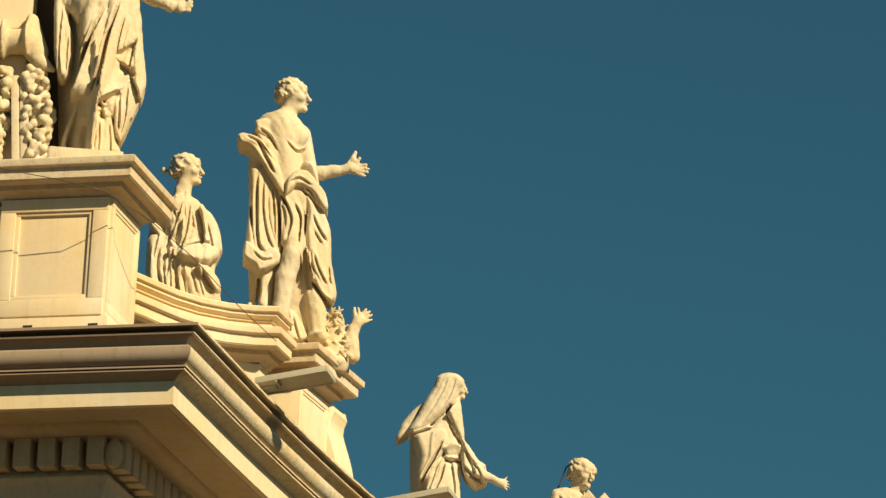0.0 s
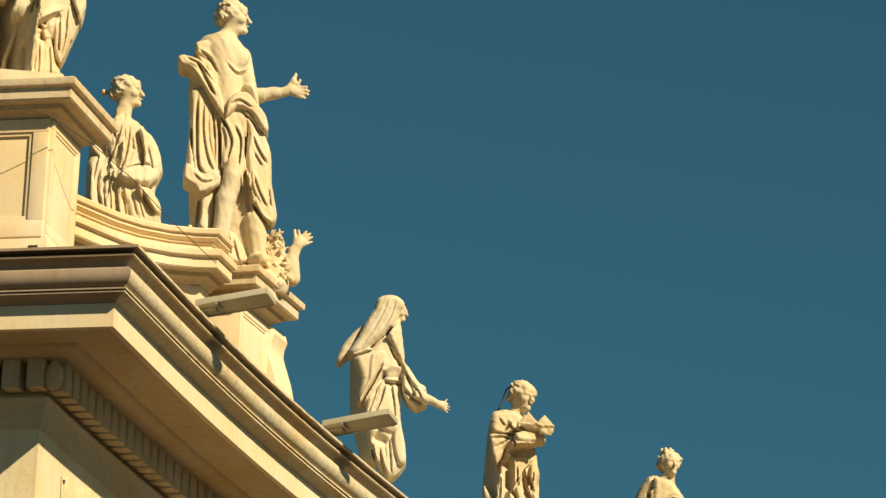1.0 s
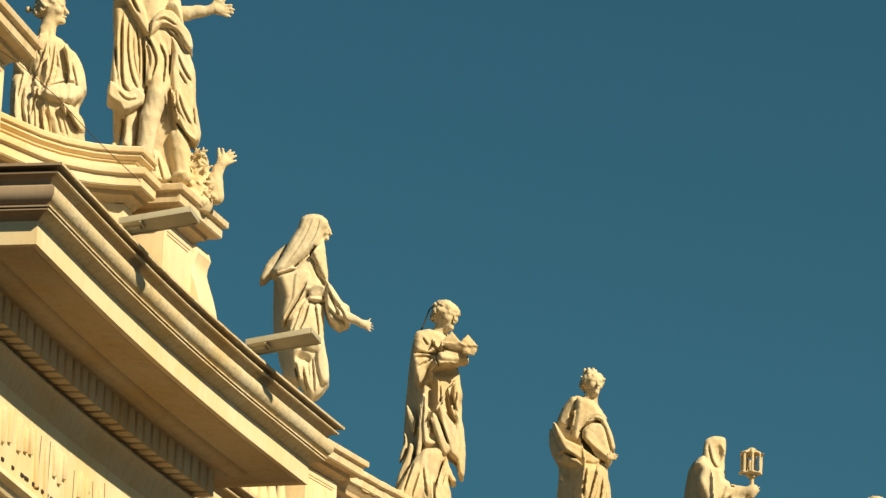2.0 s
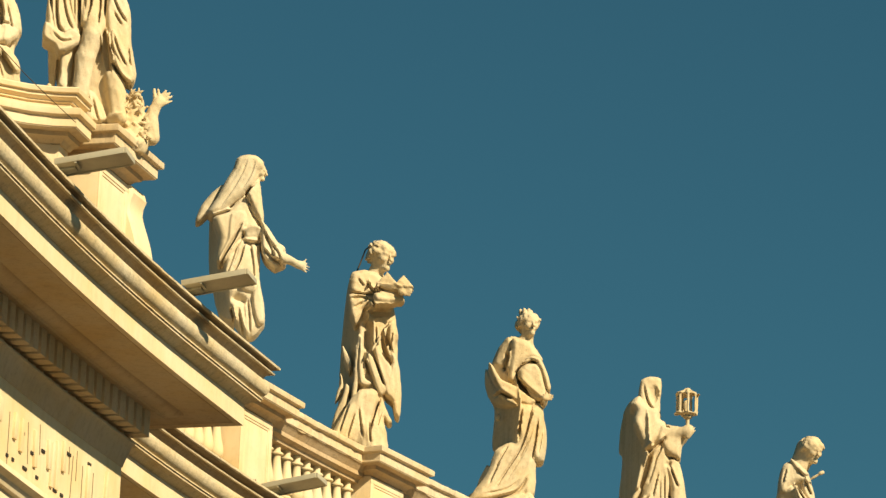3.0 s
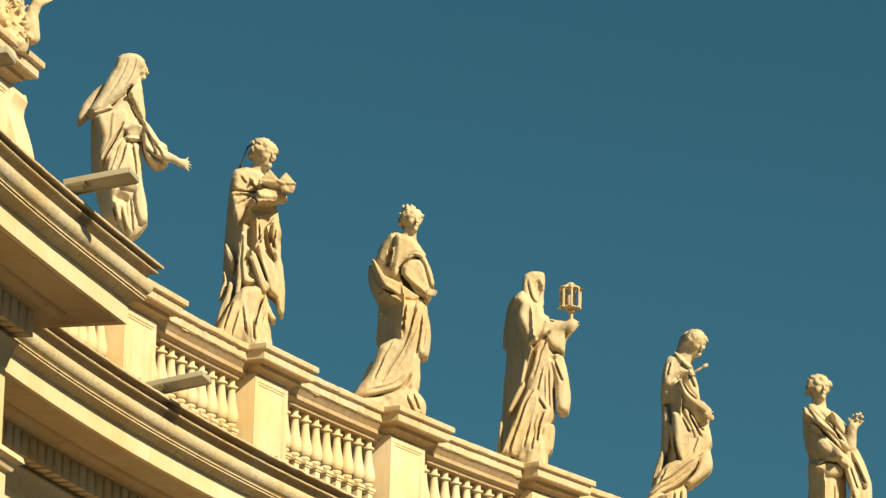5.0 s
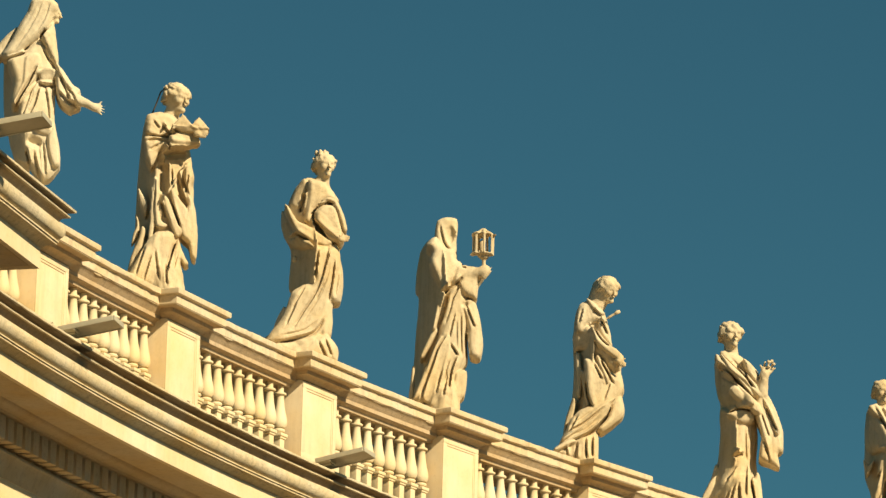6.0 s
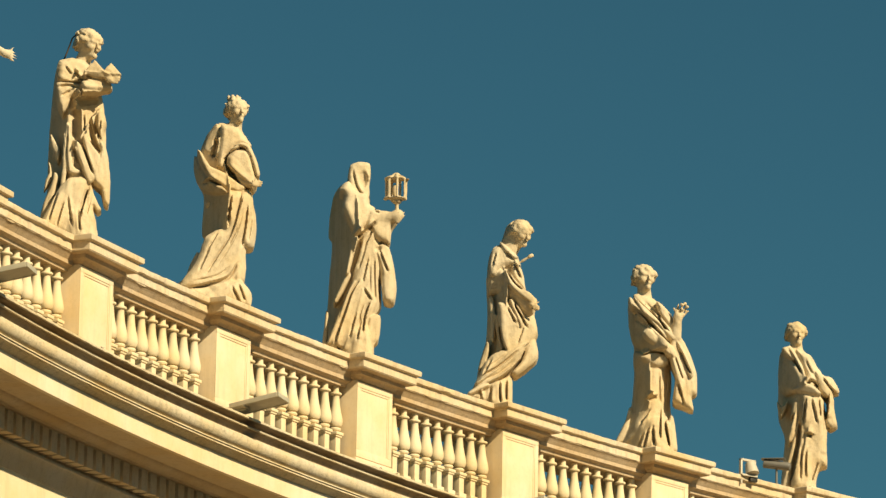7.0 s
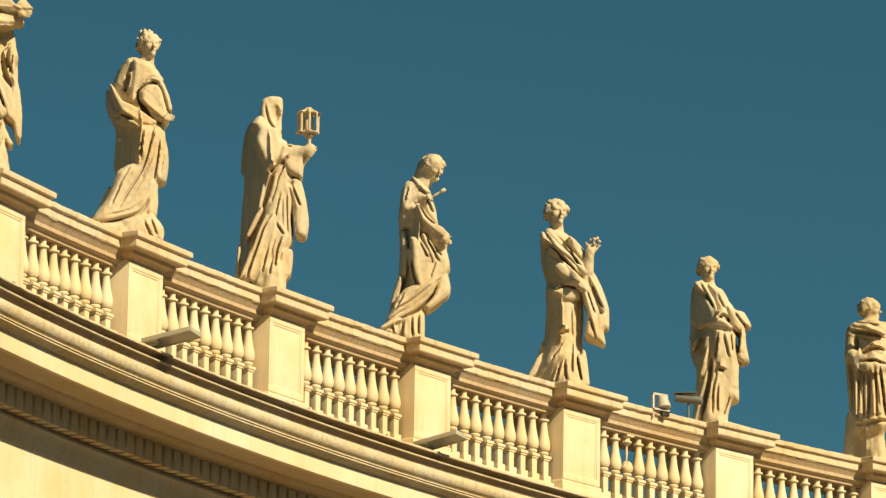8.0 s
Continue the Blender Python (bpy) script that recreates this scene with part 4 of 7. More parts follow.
    b.panel(-0.80, 0.10, 0.00, 0.20, 0.15, (0.60, 3.35), (0.87, 3.13), (0.63, 1.80), (0.11, -0.01), (-0.40, -0.15), (0.09, 1.18), (0.39, 2.39))
    b.panel(0.00, 0.00, 0.00, 0.10, 0.10, (-1.26, 2.12), (-1.14, 2.03), (-1.17, 0.42), (-1.44, 0.36), (-1.35, 1.34), back=0.5)
    b.panel(-0.50, 0.30, 0.00, 0.20, 0.20, (1.02, 1.71), (1.65, 1.85), (1.50, 0.53), (0.95, 0.39))
    b.head((0.77, -0.42, 9.15), 0.42, 30, 8, 0, 1.0)
    b.carve((0.73, -0.85, 8.98), (0.30, 0.42, 0.60), 0.06)
    b.hand((2.56, -1.00, 6.87), (0.5, -0.1, 0.6), 0.2)
    b.cone((1.72, -0.80, 6.90), (2.62, -1.00, 7.05), 0.34, 0.24, 1.0, 0.1)
    b.carve((1.53, -1.00, 5.29), (0.2, 0.3, 0.22), 0.08)
    b.stroke(0.09, 0.38, (0.27, 5.90), (0.87, 6.24), (1.36, 6.70))
    b.stroke(0.07, 0.38, (0.69, 5.76), (0.51, 5.00), (0.15, 3.95))
    b.stroke(0.05, 0.28, (1.23, 6.16), (0.87, 5.43))
    b.stroke(0.06, 0.33, (0.51, 3.51), (0.15, 2.91), (-0.15, 2.00), (-0.63, 0.66))
    b.stroke(0.06, 0.33, (0.81, 3.16), (1.17, 2.63))
    b.stroke(0.08, 0.43, (1.10, 2.45), (0.86, 1.73), (0.74, 0.84))
    b.stroke(0.05, 0.24, (0.65, 1.58), (0.44, 0.38))
    b.stroke(0.05, 0.24, (0.35, 1.72), (0.05, 0.52))
    b.stroke(0.09, 0.38, (1.62, 3.89), (1.73, 2.58))
    b.stroke(0.06, 0.33, (1.68, 5.09), (2.07, 4.14))
    b.stroke(0.05, 0.24, (1.35, 4.72), (1.40, 2.63))
    b.stroke(0.05, 0.24, (1.02, 4.72), (0.75, 3.51))
    b.stroke(0.05, 0.28, (0.22, 9.44), (0.43, 8.66), (0.70, 8.25))
    b.stroke(0.06, 0.28, (1.36, 7.24), (1.60, 7.22))
    b.stroke(0.07, 0.28, (-0.40, 0.04), (-0.69, 0.27), (-0.45, 1.11))
    b.stroke(0.06, 0.28, (2.07, 5.58), (1.65, 5.69))
    b.cone((0.12, 0.1, 0.5), (0.12, 0.05, -1.18), 1.11, 1.23, 1.6, 0.2)
    b.ball((0.12, 0.1, -0.83), (1.39, 1.3, 0.3), 0.15, 0.06, 1.7)
    return b


def looking_down():
    b = Clay((-2.3, -2.4, -0.79), (3.0, 2.0, 10.2), 0.05, 33)
    b.head((1.41, -0.25, 8.92), 0.68, 38, 20, 3, 3.3, (0.81, 0.0, 8.01))
    b.cone((1.08, 0.3, 9.11), (0.72, 0.3, 8.14), 0.55, 0.5, 1.0, 0.2)
    b.panel(0.65, -2.00, 0.00, 0.15, 0.40, (-0.15, 8.18), (0.36, 7.51), (0.65, 5.87), (0.53, 3.84), (0.35, 2.72), (-0.25, 1.79), (-0.97, 0.90), (-1.30, 1.14), (-0.91, 2.08), (-0.52, 3.11), (-0.39, 4.85), (-0.45, 6.39), (-0.36, 7.61), back=1.6)
    b.panel(-0.20, 0.15, 0.00, 0.25, 0.40, (-0.00, 8.02), (1.05, 7.93), (1.45, 7.04), (1.65, 5.85), (2.10, 5.27), (2.04, 3.47), (1.49, 2.55), (0.89, 1.62), (-0.01, 1.58), (0.14, 3.38), (0.15, 5.47), (-0.00, 6.67))
    b.panel(-0.70, 0.20, 0.00, 0.25, 0.30, (-0.09, 7.99), (0.36, 8.20), (0.84, 7.93), (1.23, 7.54), (1.32, 7.00), (0.78, 7.12), (0.36, 6.94), (0.05, 6.50), (-0.31, 6.54), (-0.28, 7.38))
    b.panel(-0.90, 0.20, 0.00, 0.12, 0.10, (0.24, 8.28), (0.60, 8.12), (1.23, 7.56), (1.05, 7.43), (0.54, 7.76))
    b.panel(-0.60, -0.50, -0.35, 0.25, 0.25, (-0.37, 6.70), (0.36, 6.85), (0.78, 6.26), (1.38, 5.65), (2.03, 5.03), (2.03, 4.59), (1.65, 4.43), (1.05, 5.07), (0.15, 5.66), (-0.37, 5.65), (-0.46, 6.21))
    b.panel(-1.15, 0.10, 0.00, 0.18, 0.10, (0.53, 6.82), (0.83, 6.41), (1.34, 5.86), (1.85, 5.58), (2.24, 5.21), (2.09, 4.93), (1.64, 5.18), (1.13, 5.55), (0.71, 5.98))
    b.panel(-0.70, 0.20, 0.00, 0.20, 0.15, (1.05, 7.42), (1.35, 7.14), (1.56, 6.32), (1.62, 5.81), (1.20, 6.14), (0.90, 6.72))
    b.panel(-0.65, 0.20, 0.00, 0.25, 0.30, (0.14, 5.05), (0.74, 5.14), (1.34, 4.37), (2.04, 4.57), (2.28, 3.68), (1.94, 3.07), (1.19, 2.42), (0.74, 2.04), (0.44, 2.68), (0.23, 3.86))
    b.panel(-0.90, 0.10, 0.00, 0.12, 0.08, (0.77, 5.18), (0.95, 5.22), (1.49, 4.23), (1.40, 3.74), (1.13, 4.36))
    b.panel(-0.85, 0.10, 0.00, 0.12, 0.08, (0.50, 4.86), (0.68, 4.93), (1.31, 3.94), (1.19, 3.72), (0.83, 4.25))
    b.panel(-0.35, -0.20, 0.00, 0.12, 0.08, (-0.34, 5.43), (-0.13, 5.49), (0.02, 4.55), (-0.07, 3.18), (-0.25, 3.34), (-0.28, 4.41), back=0.8)
    b.panel(-0.55, 0.00, 0.00, 0.12, 0.08, (-0.01, 4.52), (0.17, 4.40), (0.41, 3.09), (0.59, 2.79), (0.32, 2.67), (0.11, 3.47))
    b.panel(-0.15, -0.30, 0.00, 0.12, 0.08, (-0.46, 3.13), (-0.28, 2.97), (-0.46, 2.05), (-0.82, 1.65), (-0.88, 1.84), back=0.8)
    b.panel(-0.45, 0.35, 0.00, 0.25, 0.25, (1.73, 3.23), (2.04, 3.61), (2.31, 2.68), (2.18, 2.19), (1.64, 1.67), (1.13, 1.32), (0.89, 1.44), (1.43, 2.15))
    b.panel(-0.75, 0.05, -0.10, 0.30, 0.35, (-0.01, 2.42), (0.74, 2.67), (1.55, 2.93), (1.46, 2.40), (0.95, 1.80), (0.44, 1.12), (-0.31, 0.58), (-1.27, 0.23), (-0.91, 1.11), (-0.55, 1.91))
    b.panel(-1.00, 0.10, 0.00, 0.15, 0.08, (1.85, 3.10), (1.37, 2.63), (0.44, 1.71), (-0.46, 1.02), (-1.03, 0.70), (-0.79, 0.97), (0.14, 1.69), (1.04, 2.53))
    b.panel(-0.95, 0.10, 0.00, 0.15, 0.08, (1.19, 1.85), (0.59, 1.20), (-0.31, 0.66), (-1.30, 0.15), (-1.42, 0.29), (-0.46, 0.92), (0.44, 1.49))
    b.panel(-0.60, 0.10, -0.05, 0.25, 0.30, (-1.33, 0.28), (-0.31, 0.68), (0.83, 1.37), (0.83, -0.11), (0.14, -0.28), (-0.76, -0.16), (-1.42, 0.08))
    b.tube([(1.20, -1.10, 7.10), (1.86, -1.20, 7.48)], 0.06, 0.05)
    b.hand((1.92, -1.20, 7.51), (0.8, 0, 0.3), 0.055, 0.4)
    b.hand((2.00, -1.20, 4.93), (0.6, -0.1, -0.6), 0.16)
    b.stroke(0.06, 0.33, (0.66, 6.79), (1.01, 6.14), (1.49, 5.73))
    b.stroke(0.06, 0.33, (1.08, 7.16), (1.41, 6.44))
    b.stroke(0.06, 0.33, (1.07, 5.00), (1.49, 4.29), (1.73, 3.88))
    b.stroke(0.05, 0.28, (0.71, 4.82), (1.13, 4.05))
    b.stroke(0.05, 0.28, (1.25, 2.62), (0.23, 1.77), (-0.67, 1.22))
    b.stroke(0.05, 0.28, (1.34, 2.14), (0.44, 1.23), (-0.46, 0.77))
    b.stroke(0.05, 0.28, (-0.76, 0.44), (-0.64, -0.15))
    b.stroke(0.05, 0.28, (-0.16, 0.57), (-0.22, -0.23))
    b.stroke(0.05, 0.28, (0.29, 0.82), (0.34, -0.22))
    b.stroke(0.05, 0.28, (0.65, 1.00), (0.64, -0.07))
    b.stroke(0.09, 0.21, (0.26, 3.94), (0.41, 3.05), (0.65, 2.55))
    b.stroke(0.05, 0.24, (0.09, 7.68), (-0.07, 7.02))
    b.stroke(0.05, 0.24, (0.66, 7.75), (1.02, 7.40))
    b.stroke(0.05, 0.19, (1.55, 3.81), (1.25, 2.97))
    b.stroke(0.06, 0.28, (-0.16, 2.00), (-0.55, 1.25))
    b.cone((-0.12, 0.1, 0.5), (-0.12, 0.05, -1.09), 0.99, 1.10, 1.6, 0.2)
    b.ball((-0.12, 0.1, -0.74), (1.24, 1.3, 0.3), 0.15, 0.06, 1.7)
    return b


def flower_bearer():
    b = Clay((-2.3, -2.4, -0.83), (3.0, 2.0, 10.2), 0.05, 33)
    b.head((-0.26, -0.2, 8.81), 0.72, 24, 2, 3, 4.4, (-0.26, 0.0, 7.89))
    b.panel(0.65, -2.00, 0.00, 0.15, 0.40, (-1.07, 7.87), (-0.40, 6.90), (-0.05, 4.93), (0.07, 2.49), (-0.42, 0.32), (-1.08, 0.09), (-1.74, 0.57), (-1.32, 1.53), (-0.95, 2.34), (-0.80, 4.07), (-0.83, 5.59), (-1.10, 6.62), back=1.6)
    b.panel(-0.20, 0.20, 0.00, 0.25, 0.40, (-0.86, 7.92), (0.05, 7.85), (0.65, 7.37), (0.95, 6.79), (1.16, 5.89), (0.95, 4.98), (0.19, 4.79), (-0.35, 5.66), (-0.65, 6.70))
    b.panel(0.25, 0.10, -0.05, 1.00, 1.00, (-0.83, 4.95), (0.20, 5.11), (1.04, 4.66), (1.16, 3.42), (1.09, 2.23), (1.21, 1.35), (1.45, -0.06), (0.33, -0.04), (-1.56, -0.10), (-1.13, 1.21), (-0.86, 2.46), (-0.77, 3.65), back=1.2)
    b.panel(-0.35, -1.10, 0.00, 0.30, 0.30, (-1.13, 7.68), (-0.71, 7.03), (0.05, 6.27), (0.79, 5.40), (0.97, 4.87), (0.34, 4.67), (-0.56, 5.07), (-0.95, 5.67), (-1.10, 6.61), back=0.9)
    b.panel(-1.10, 0.10, 0.00, 0.25, 0.20, (-0.41, 5.75), (0.10, 5.98), (0.73, 5.55), (1.27, 4.97), (1.36, 4.44), (0.94, 4.51), (0.49, 4.86), (-0.11, 5.29))
    b.panel(-0.90, 0.20, 0.00, 0.20, 0.10, (-1.10, 7.57), (-0.92, 7.55), (-0.40, 6.98), (0.50, 6.28), (1.16, 5.57), (1.01, 5.38), (0.35, 5.97), (-0.47, 6.56), (-1.07, 7.21))
    b.panel(-1.00, 0.20, 0.00, 0.20, 0.10, (-0.85, 7.63), (-0.22, 7.10), (0.68, 6.43), (1.37, 5.56), (1.21, 5.35), (0.50, 6.15), (-0.35, 6.76))
    b.panel(-0.65, 0.30, 0.00, 0.25, 0.20, (0.35, 7.50), (0.80, 7.23), (1.16, 6.81), (1.52, 5.88), (1.25, 5.41), (0.95, 6.20), (0.56, 6.76))
    b.panel(-0.50, 0.35, 0.00, 0.25, 0.25, (1.10, 5.42), (1.70, 5.63), (2.18, 4.77), (2.48, 3.90), (2.53, 2.80), (2.23, 2.53), (2.32, 1.82), (1.69, 2.01), (1.21, 2.26), (1.39, 3.50), (1.09, 4.37))
    b.panel(-0.85, 0.30, 0.00, 0.15, 0.10, (1.00, 4.98), (1.27, 5.00), (1.90, 3.19), (1.69, 2.52), (1.33, 3.75))
    b.panel(-0.80, 0.30, 0.00, 0.15, 0.10, (1.45, 5.35), (1.78, 5.02), (2.35, 3.81), (2.17, 3.44), (1.69, 4.50))
    b.panel(-0.85, 0.20, -0.20, 0.20, 0.20, (-0.53, 4.47), (0.13, 4.77), (0.85, 4.66), (1.00, 4.21), (0.34, 3.95), (-0.11, 4.18))
    b.panel(0.00, 0.00, 0.00, 0.10, 0.10, (-1.07, 2.01), (-0.92, 1.83), (-1.23, 0.46), (-1.83, -0.03), (-1.71, 0.45), (-1.31, 1.23), back=0.5)
    b.panel(-0.40, 0.30, 0.00, 0.15, 0.12, (1.09, 1.52), (1.30, 1.36), (1.47, -0.24), (1.14, -0.26), (0.90, 0.40))
    b.cone((1.40, -0.70, 5.59), (1.49, -0.90, 6.50), 0.30, 0.22, 1.0, 0.1)
    b.hand((1.55, -0.95, 6.67), (0.5, -0.2, 0.8), 0.24, 0.35)
    for q in range(5):
        b.ball((1.85 + 0.16 * math.cos(1.3 * q), -1.1 + 0.15 * math.sin(2 * q), 7.11 + 0.2 * math.sin(1.3 * q)), 0.09, 0.04)
    b.stroke(0.07, 0.38, (-0.89, 7.15), (0.04, 6.38), (0.94, 5.37))
    b.stroke(0.06, 0.28, (-0.58, 7.52), (0.20, 6.80), (1.15, 5.79))
    b.stroke(0.08, 0.38, (1.03, 4.14), (0.97, 3.10), (0.90, 2.44))
    b.stroke(0.09, 0.43, (-0.11, 2.34), (0.37, 2.53))
    b.stroke(0.05, 0.24, (-0.47, 0.94), (0.07, 1.78))
    b.stroke(0.05, 0.28, (-0.24, -0.33), (0.00, 0.65))
    b.stroke(0.06, 0.33, (0.30, -0.24), (0.21, 0.71))
    b.stroke(0.06, 0.33, (0.87, 1.01), (1.08, -0.23))
    b.stroke(0.06, 0.28, (1.39, 4.54), (1.81, 3.35))
    b.stroke(0.06, 0.28, (1.69, 4.84), (2.23, 3.65))
    b.stroke(0.07, 0.19, (-0.41, 4.55), (0.19, 4.79), (0.79, 4.71))
    b.stroke(0.05, 0.24, (0.55, 3.69), (0.60, 2.20))
    b.stroke(0.05, 0.24, (0.63, 1.90), (0.60, 0.12))
    b.stroke(0.05, 0.24, (-0.54, -0.34), (-0.30, 0.35))
    b.stroke(0.06, 0.28, (0.50, 6.68), (0.91, 5.94))
    b.stroke(0.06, 0.28, (1.57, 3.10), (1.86, 2.06))
    b.cone((-0.04, 0.1, 0.5), (-0.04, 0.05, -1.13), 1.25, 1.39, 1.6, 0.2)
    b.ball((-0.04, 0.1, -0.78), (1.57, 1.3, 0.3), 0.15, 0.06, 1.7)
    return b


def cloak_holder():
    b = Clay((-2.3, -2.4, -1.01), (2.9, 2.0, 9.2), 0.05, 31)
    b.panel(0.65, -2.00, 0.00, 0.15, 0.40, (-0.96, 7.18), (-0.23, 6.64), (0.25, 4.98), (0.01, 3.30), (-0.36, 1.06), (-0.66, -0.10), (-0.96, 0.27), (-0.72, 2.41), (-1.05, 3.45), (-1.11, 4.53), (-1.08, 6.18), back=1.6)
    b.panel(-0.20, 0.15, 0.00, 0.25, 0.40, (-0.38, 6.95), (0.22, 6.80), (0.67, 6.57), (1.03, 5.81), (1.27, 4.61), (1.45, 3.12), (1.38, 1.33), (0.66, 0.11), (-0.24, 0.08), (-0.30, 2.76), (-0.08, 4.56), (-0.08, 5.76))
    b.panel(-0.35, -1.30, 0.00, 0.30, 0.30, (-0.95, 6.80), (-0.29, 6.36), (0.16, 5.63), (0.43, 4.84), (-0.05, 4.65), (-0.68, 4.56), (-1.08, 5.09), (-1.08, 6.08), back=0.9)
    b.panel(-0.80, 0.20, 0.00, 0.20, 0.15, (-0.95, 6.75), (-0.47, 7.01), (-0.11, 6.49), (0.25, 5.90), (0.40, 5.19), (0.22, 5.24), (0.01, 5.77), (-0.35, 6.23))
    b.panel(-0.70, 0.25, 0.00, 0.25, 0.30, (-0.17, 6.83), (0.19, 6.67), (0.61, 6.52), (0.91, 5.99), (1.21, 5.56), (0.97, 4.89), (0.46, 4.71), (0.34, 5.51), (0.10, 6.10))
    b.panel(-1.05, -0.20, -0.60, 0.25, 0.20, (-0.35, 4.66), (0.37, 4.95), (0.88, 4.74), (1.18, 4.44), (0.85, 4.19), (0.22, 4.37))
    b.panel(-0.55, 0.40, 0.00, 0.25, 0.20, (0.85, 5.70), (1.33, 5.45), (1.75, 5.37), (2.14, 4.69), (1.81, 4.53), (1.84, 3.79), (2.05, 2.94), (1.68, 2.70), (1.41, 3.06), (1.48, 4.20), (1.21, 4.48), (0.97, 5.00))
    b.panel(-0.60, 0.20, 0.00, 0.35, 0.45, (0.07, 4.47), (0.82, 4.50), (1.27, 4.38), (1.48, 3.04), (1.44, 1.55), (1.50, 0.78), (1.08, 0.64), (0.75, -0.27), (0.57, -0.72), (-0.39, -0.50), (-0.24, 0.87), (0.06, 2.08), (0.01, 3.27))
    b.panel(-0.80, 0.15, -0.10, 0.25, 0.30, (0.25, 4.34), (0.85, 4.33), (1.21, 3.99), (1.38, 2.69), (1.44, 1.38), (1.02, 1.16), (0.60, 1.93), (0.18, 2.64), (0.19, 3.52))
    b.panel(-0.55, 0.00, 0.00, 0.20, 0.15, (-0.29, 4.26), (0.25, 4.51), (0.01, 3.55), (-0.21, 2.41), (-0.48, 1.90), (-0.63, 2.11), (-0.45, 3.01))
    b.panel(-0.45, 0.00, 0.00, 0.20, 0.12, (-0.08, 3.21), (0.10, 3.03), (-0.21, 1.39), (-0.51, -0.34), (-0.93, -0.43), (-0.66, 0.94), (-0.30, 2.28))
    b.panel(-0.10, -0.30, 0.00, 0.15, 0.12, (-1.17, 4.26), (-0.90, 3.94), (-0.56, 4.25), (-0.75, 3.64), (-0.99, 3.35), back=0.6)
    b.head((-0.14, -0.10, 7.76), 0.64, 20, 4, 3, 5.1, (-0.11, 0.00, 6.85))
    b.stroke(0.05, 0.17, (-0.50, 6.78), (-0.11, 6.12), (0.19, 5.46))
    b.stroke(0.08, 0.38, (0.37, 4.98), (0.67, 5.22), (1.03, 4.98))
    b.stroke(0.12, 0.43, (1.63, 4.39), (1.56, 3.79), (1.50, 3.19))
    b.stroke(0.06, 0.28, (1.09, 4.24), (1.20, 3.19))
    b.stroke(0.06, 0.28, (0.73, 4.09), (1.02, 2.89))
    b.stroke(0.06, 0.33, (-0.23, 3.43), (-0.47, 2.59))
    b.stroke(0.08, 0.38, (0.12, 2.89), (0.00, 1.70), (-0.30, 0.06))
    b.stroke(0.12, 0.47, (0.42, 2.36), (0.72, 2.30))
    b.stroke(0.05, 0.24, (0.21, 1.70), (0.12, -0.08))
    b.stroke(0.05, 0.24, (0.42, 1.40), (0.42, 0.07))
    b.stroke(0.06, 0.28, (1.33, 5.28), (1.69, 4.84), (1.99, 4.57))
    b.stroke(0.05, 0.24, (0.43, 6.18), (0.73, 5.58))
    b.stroke(0.06, 0.28, (1.02, 0.81), (0.72, -0.08))
    b.stroke(0.05, 0.28, (0.43, 4.09), (0.30, 2.89))
    b.cone((0.15, 0.1, 0.5), (0.15, 0.05, -1.31), 0.70, 0.78, 1.6, 0.2)
    b.ball((0.15, 0.1, -0.96), (0.88, 1.3, 0.3), 0.15, 0.06, 1.7)
    return b


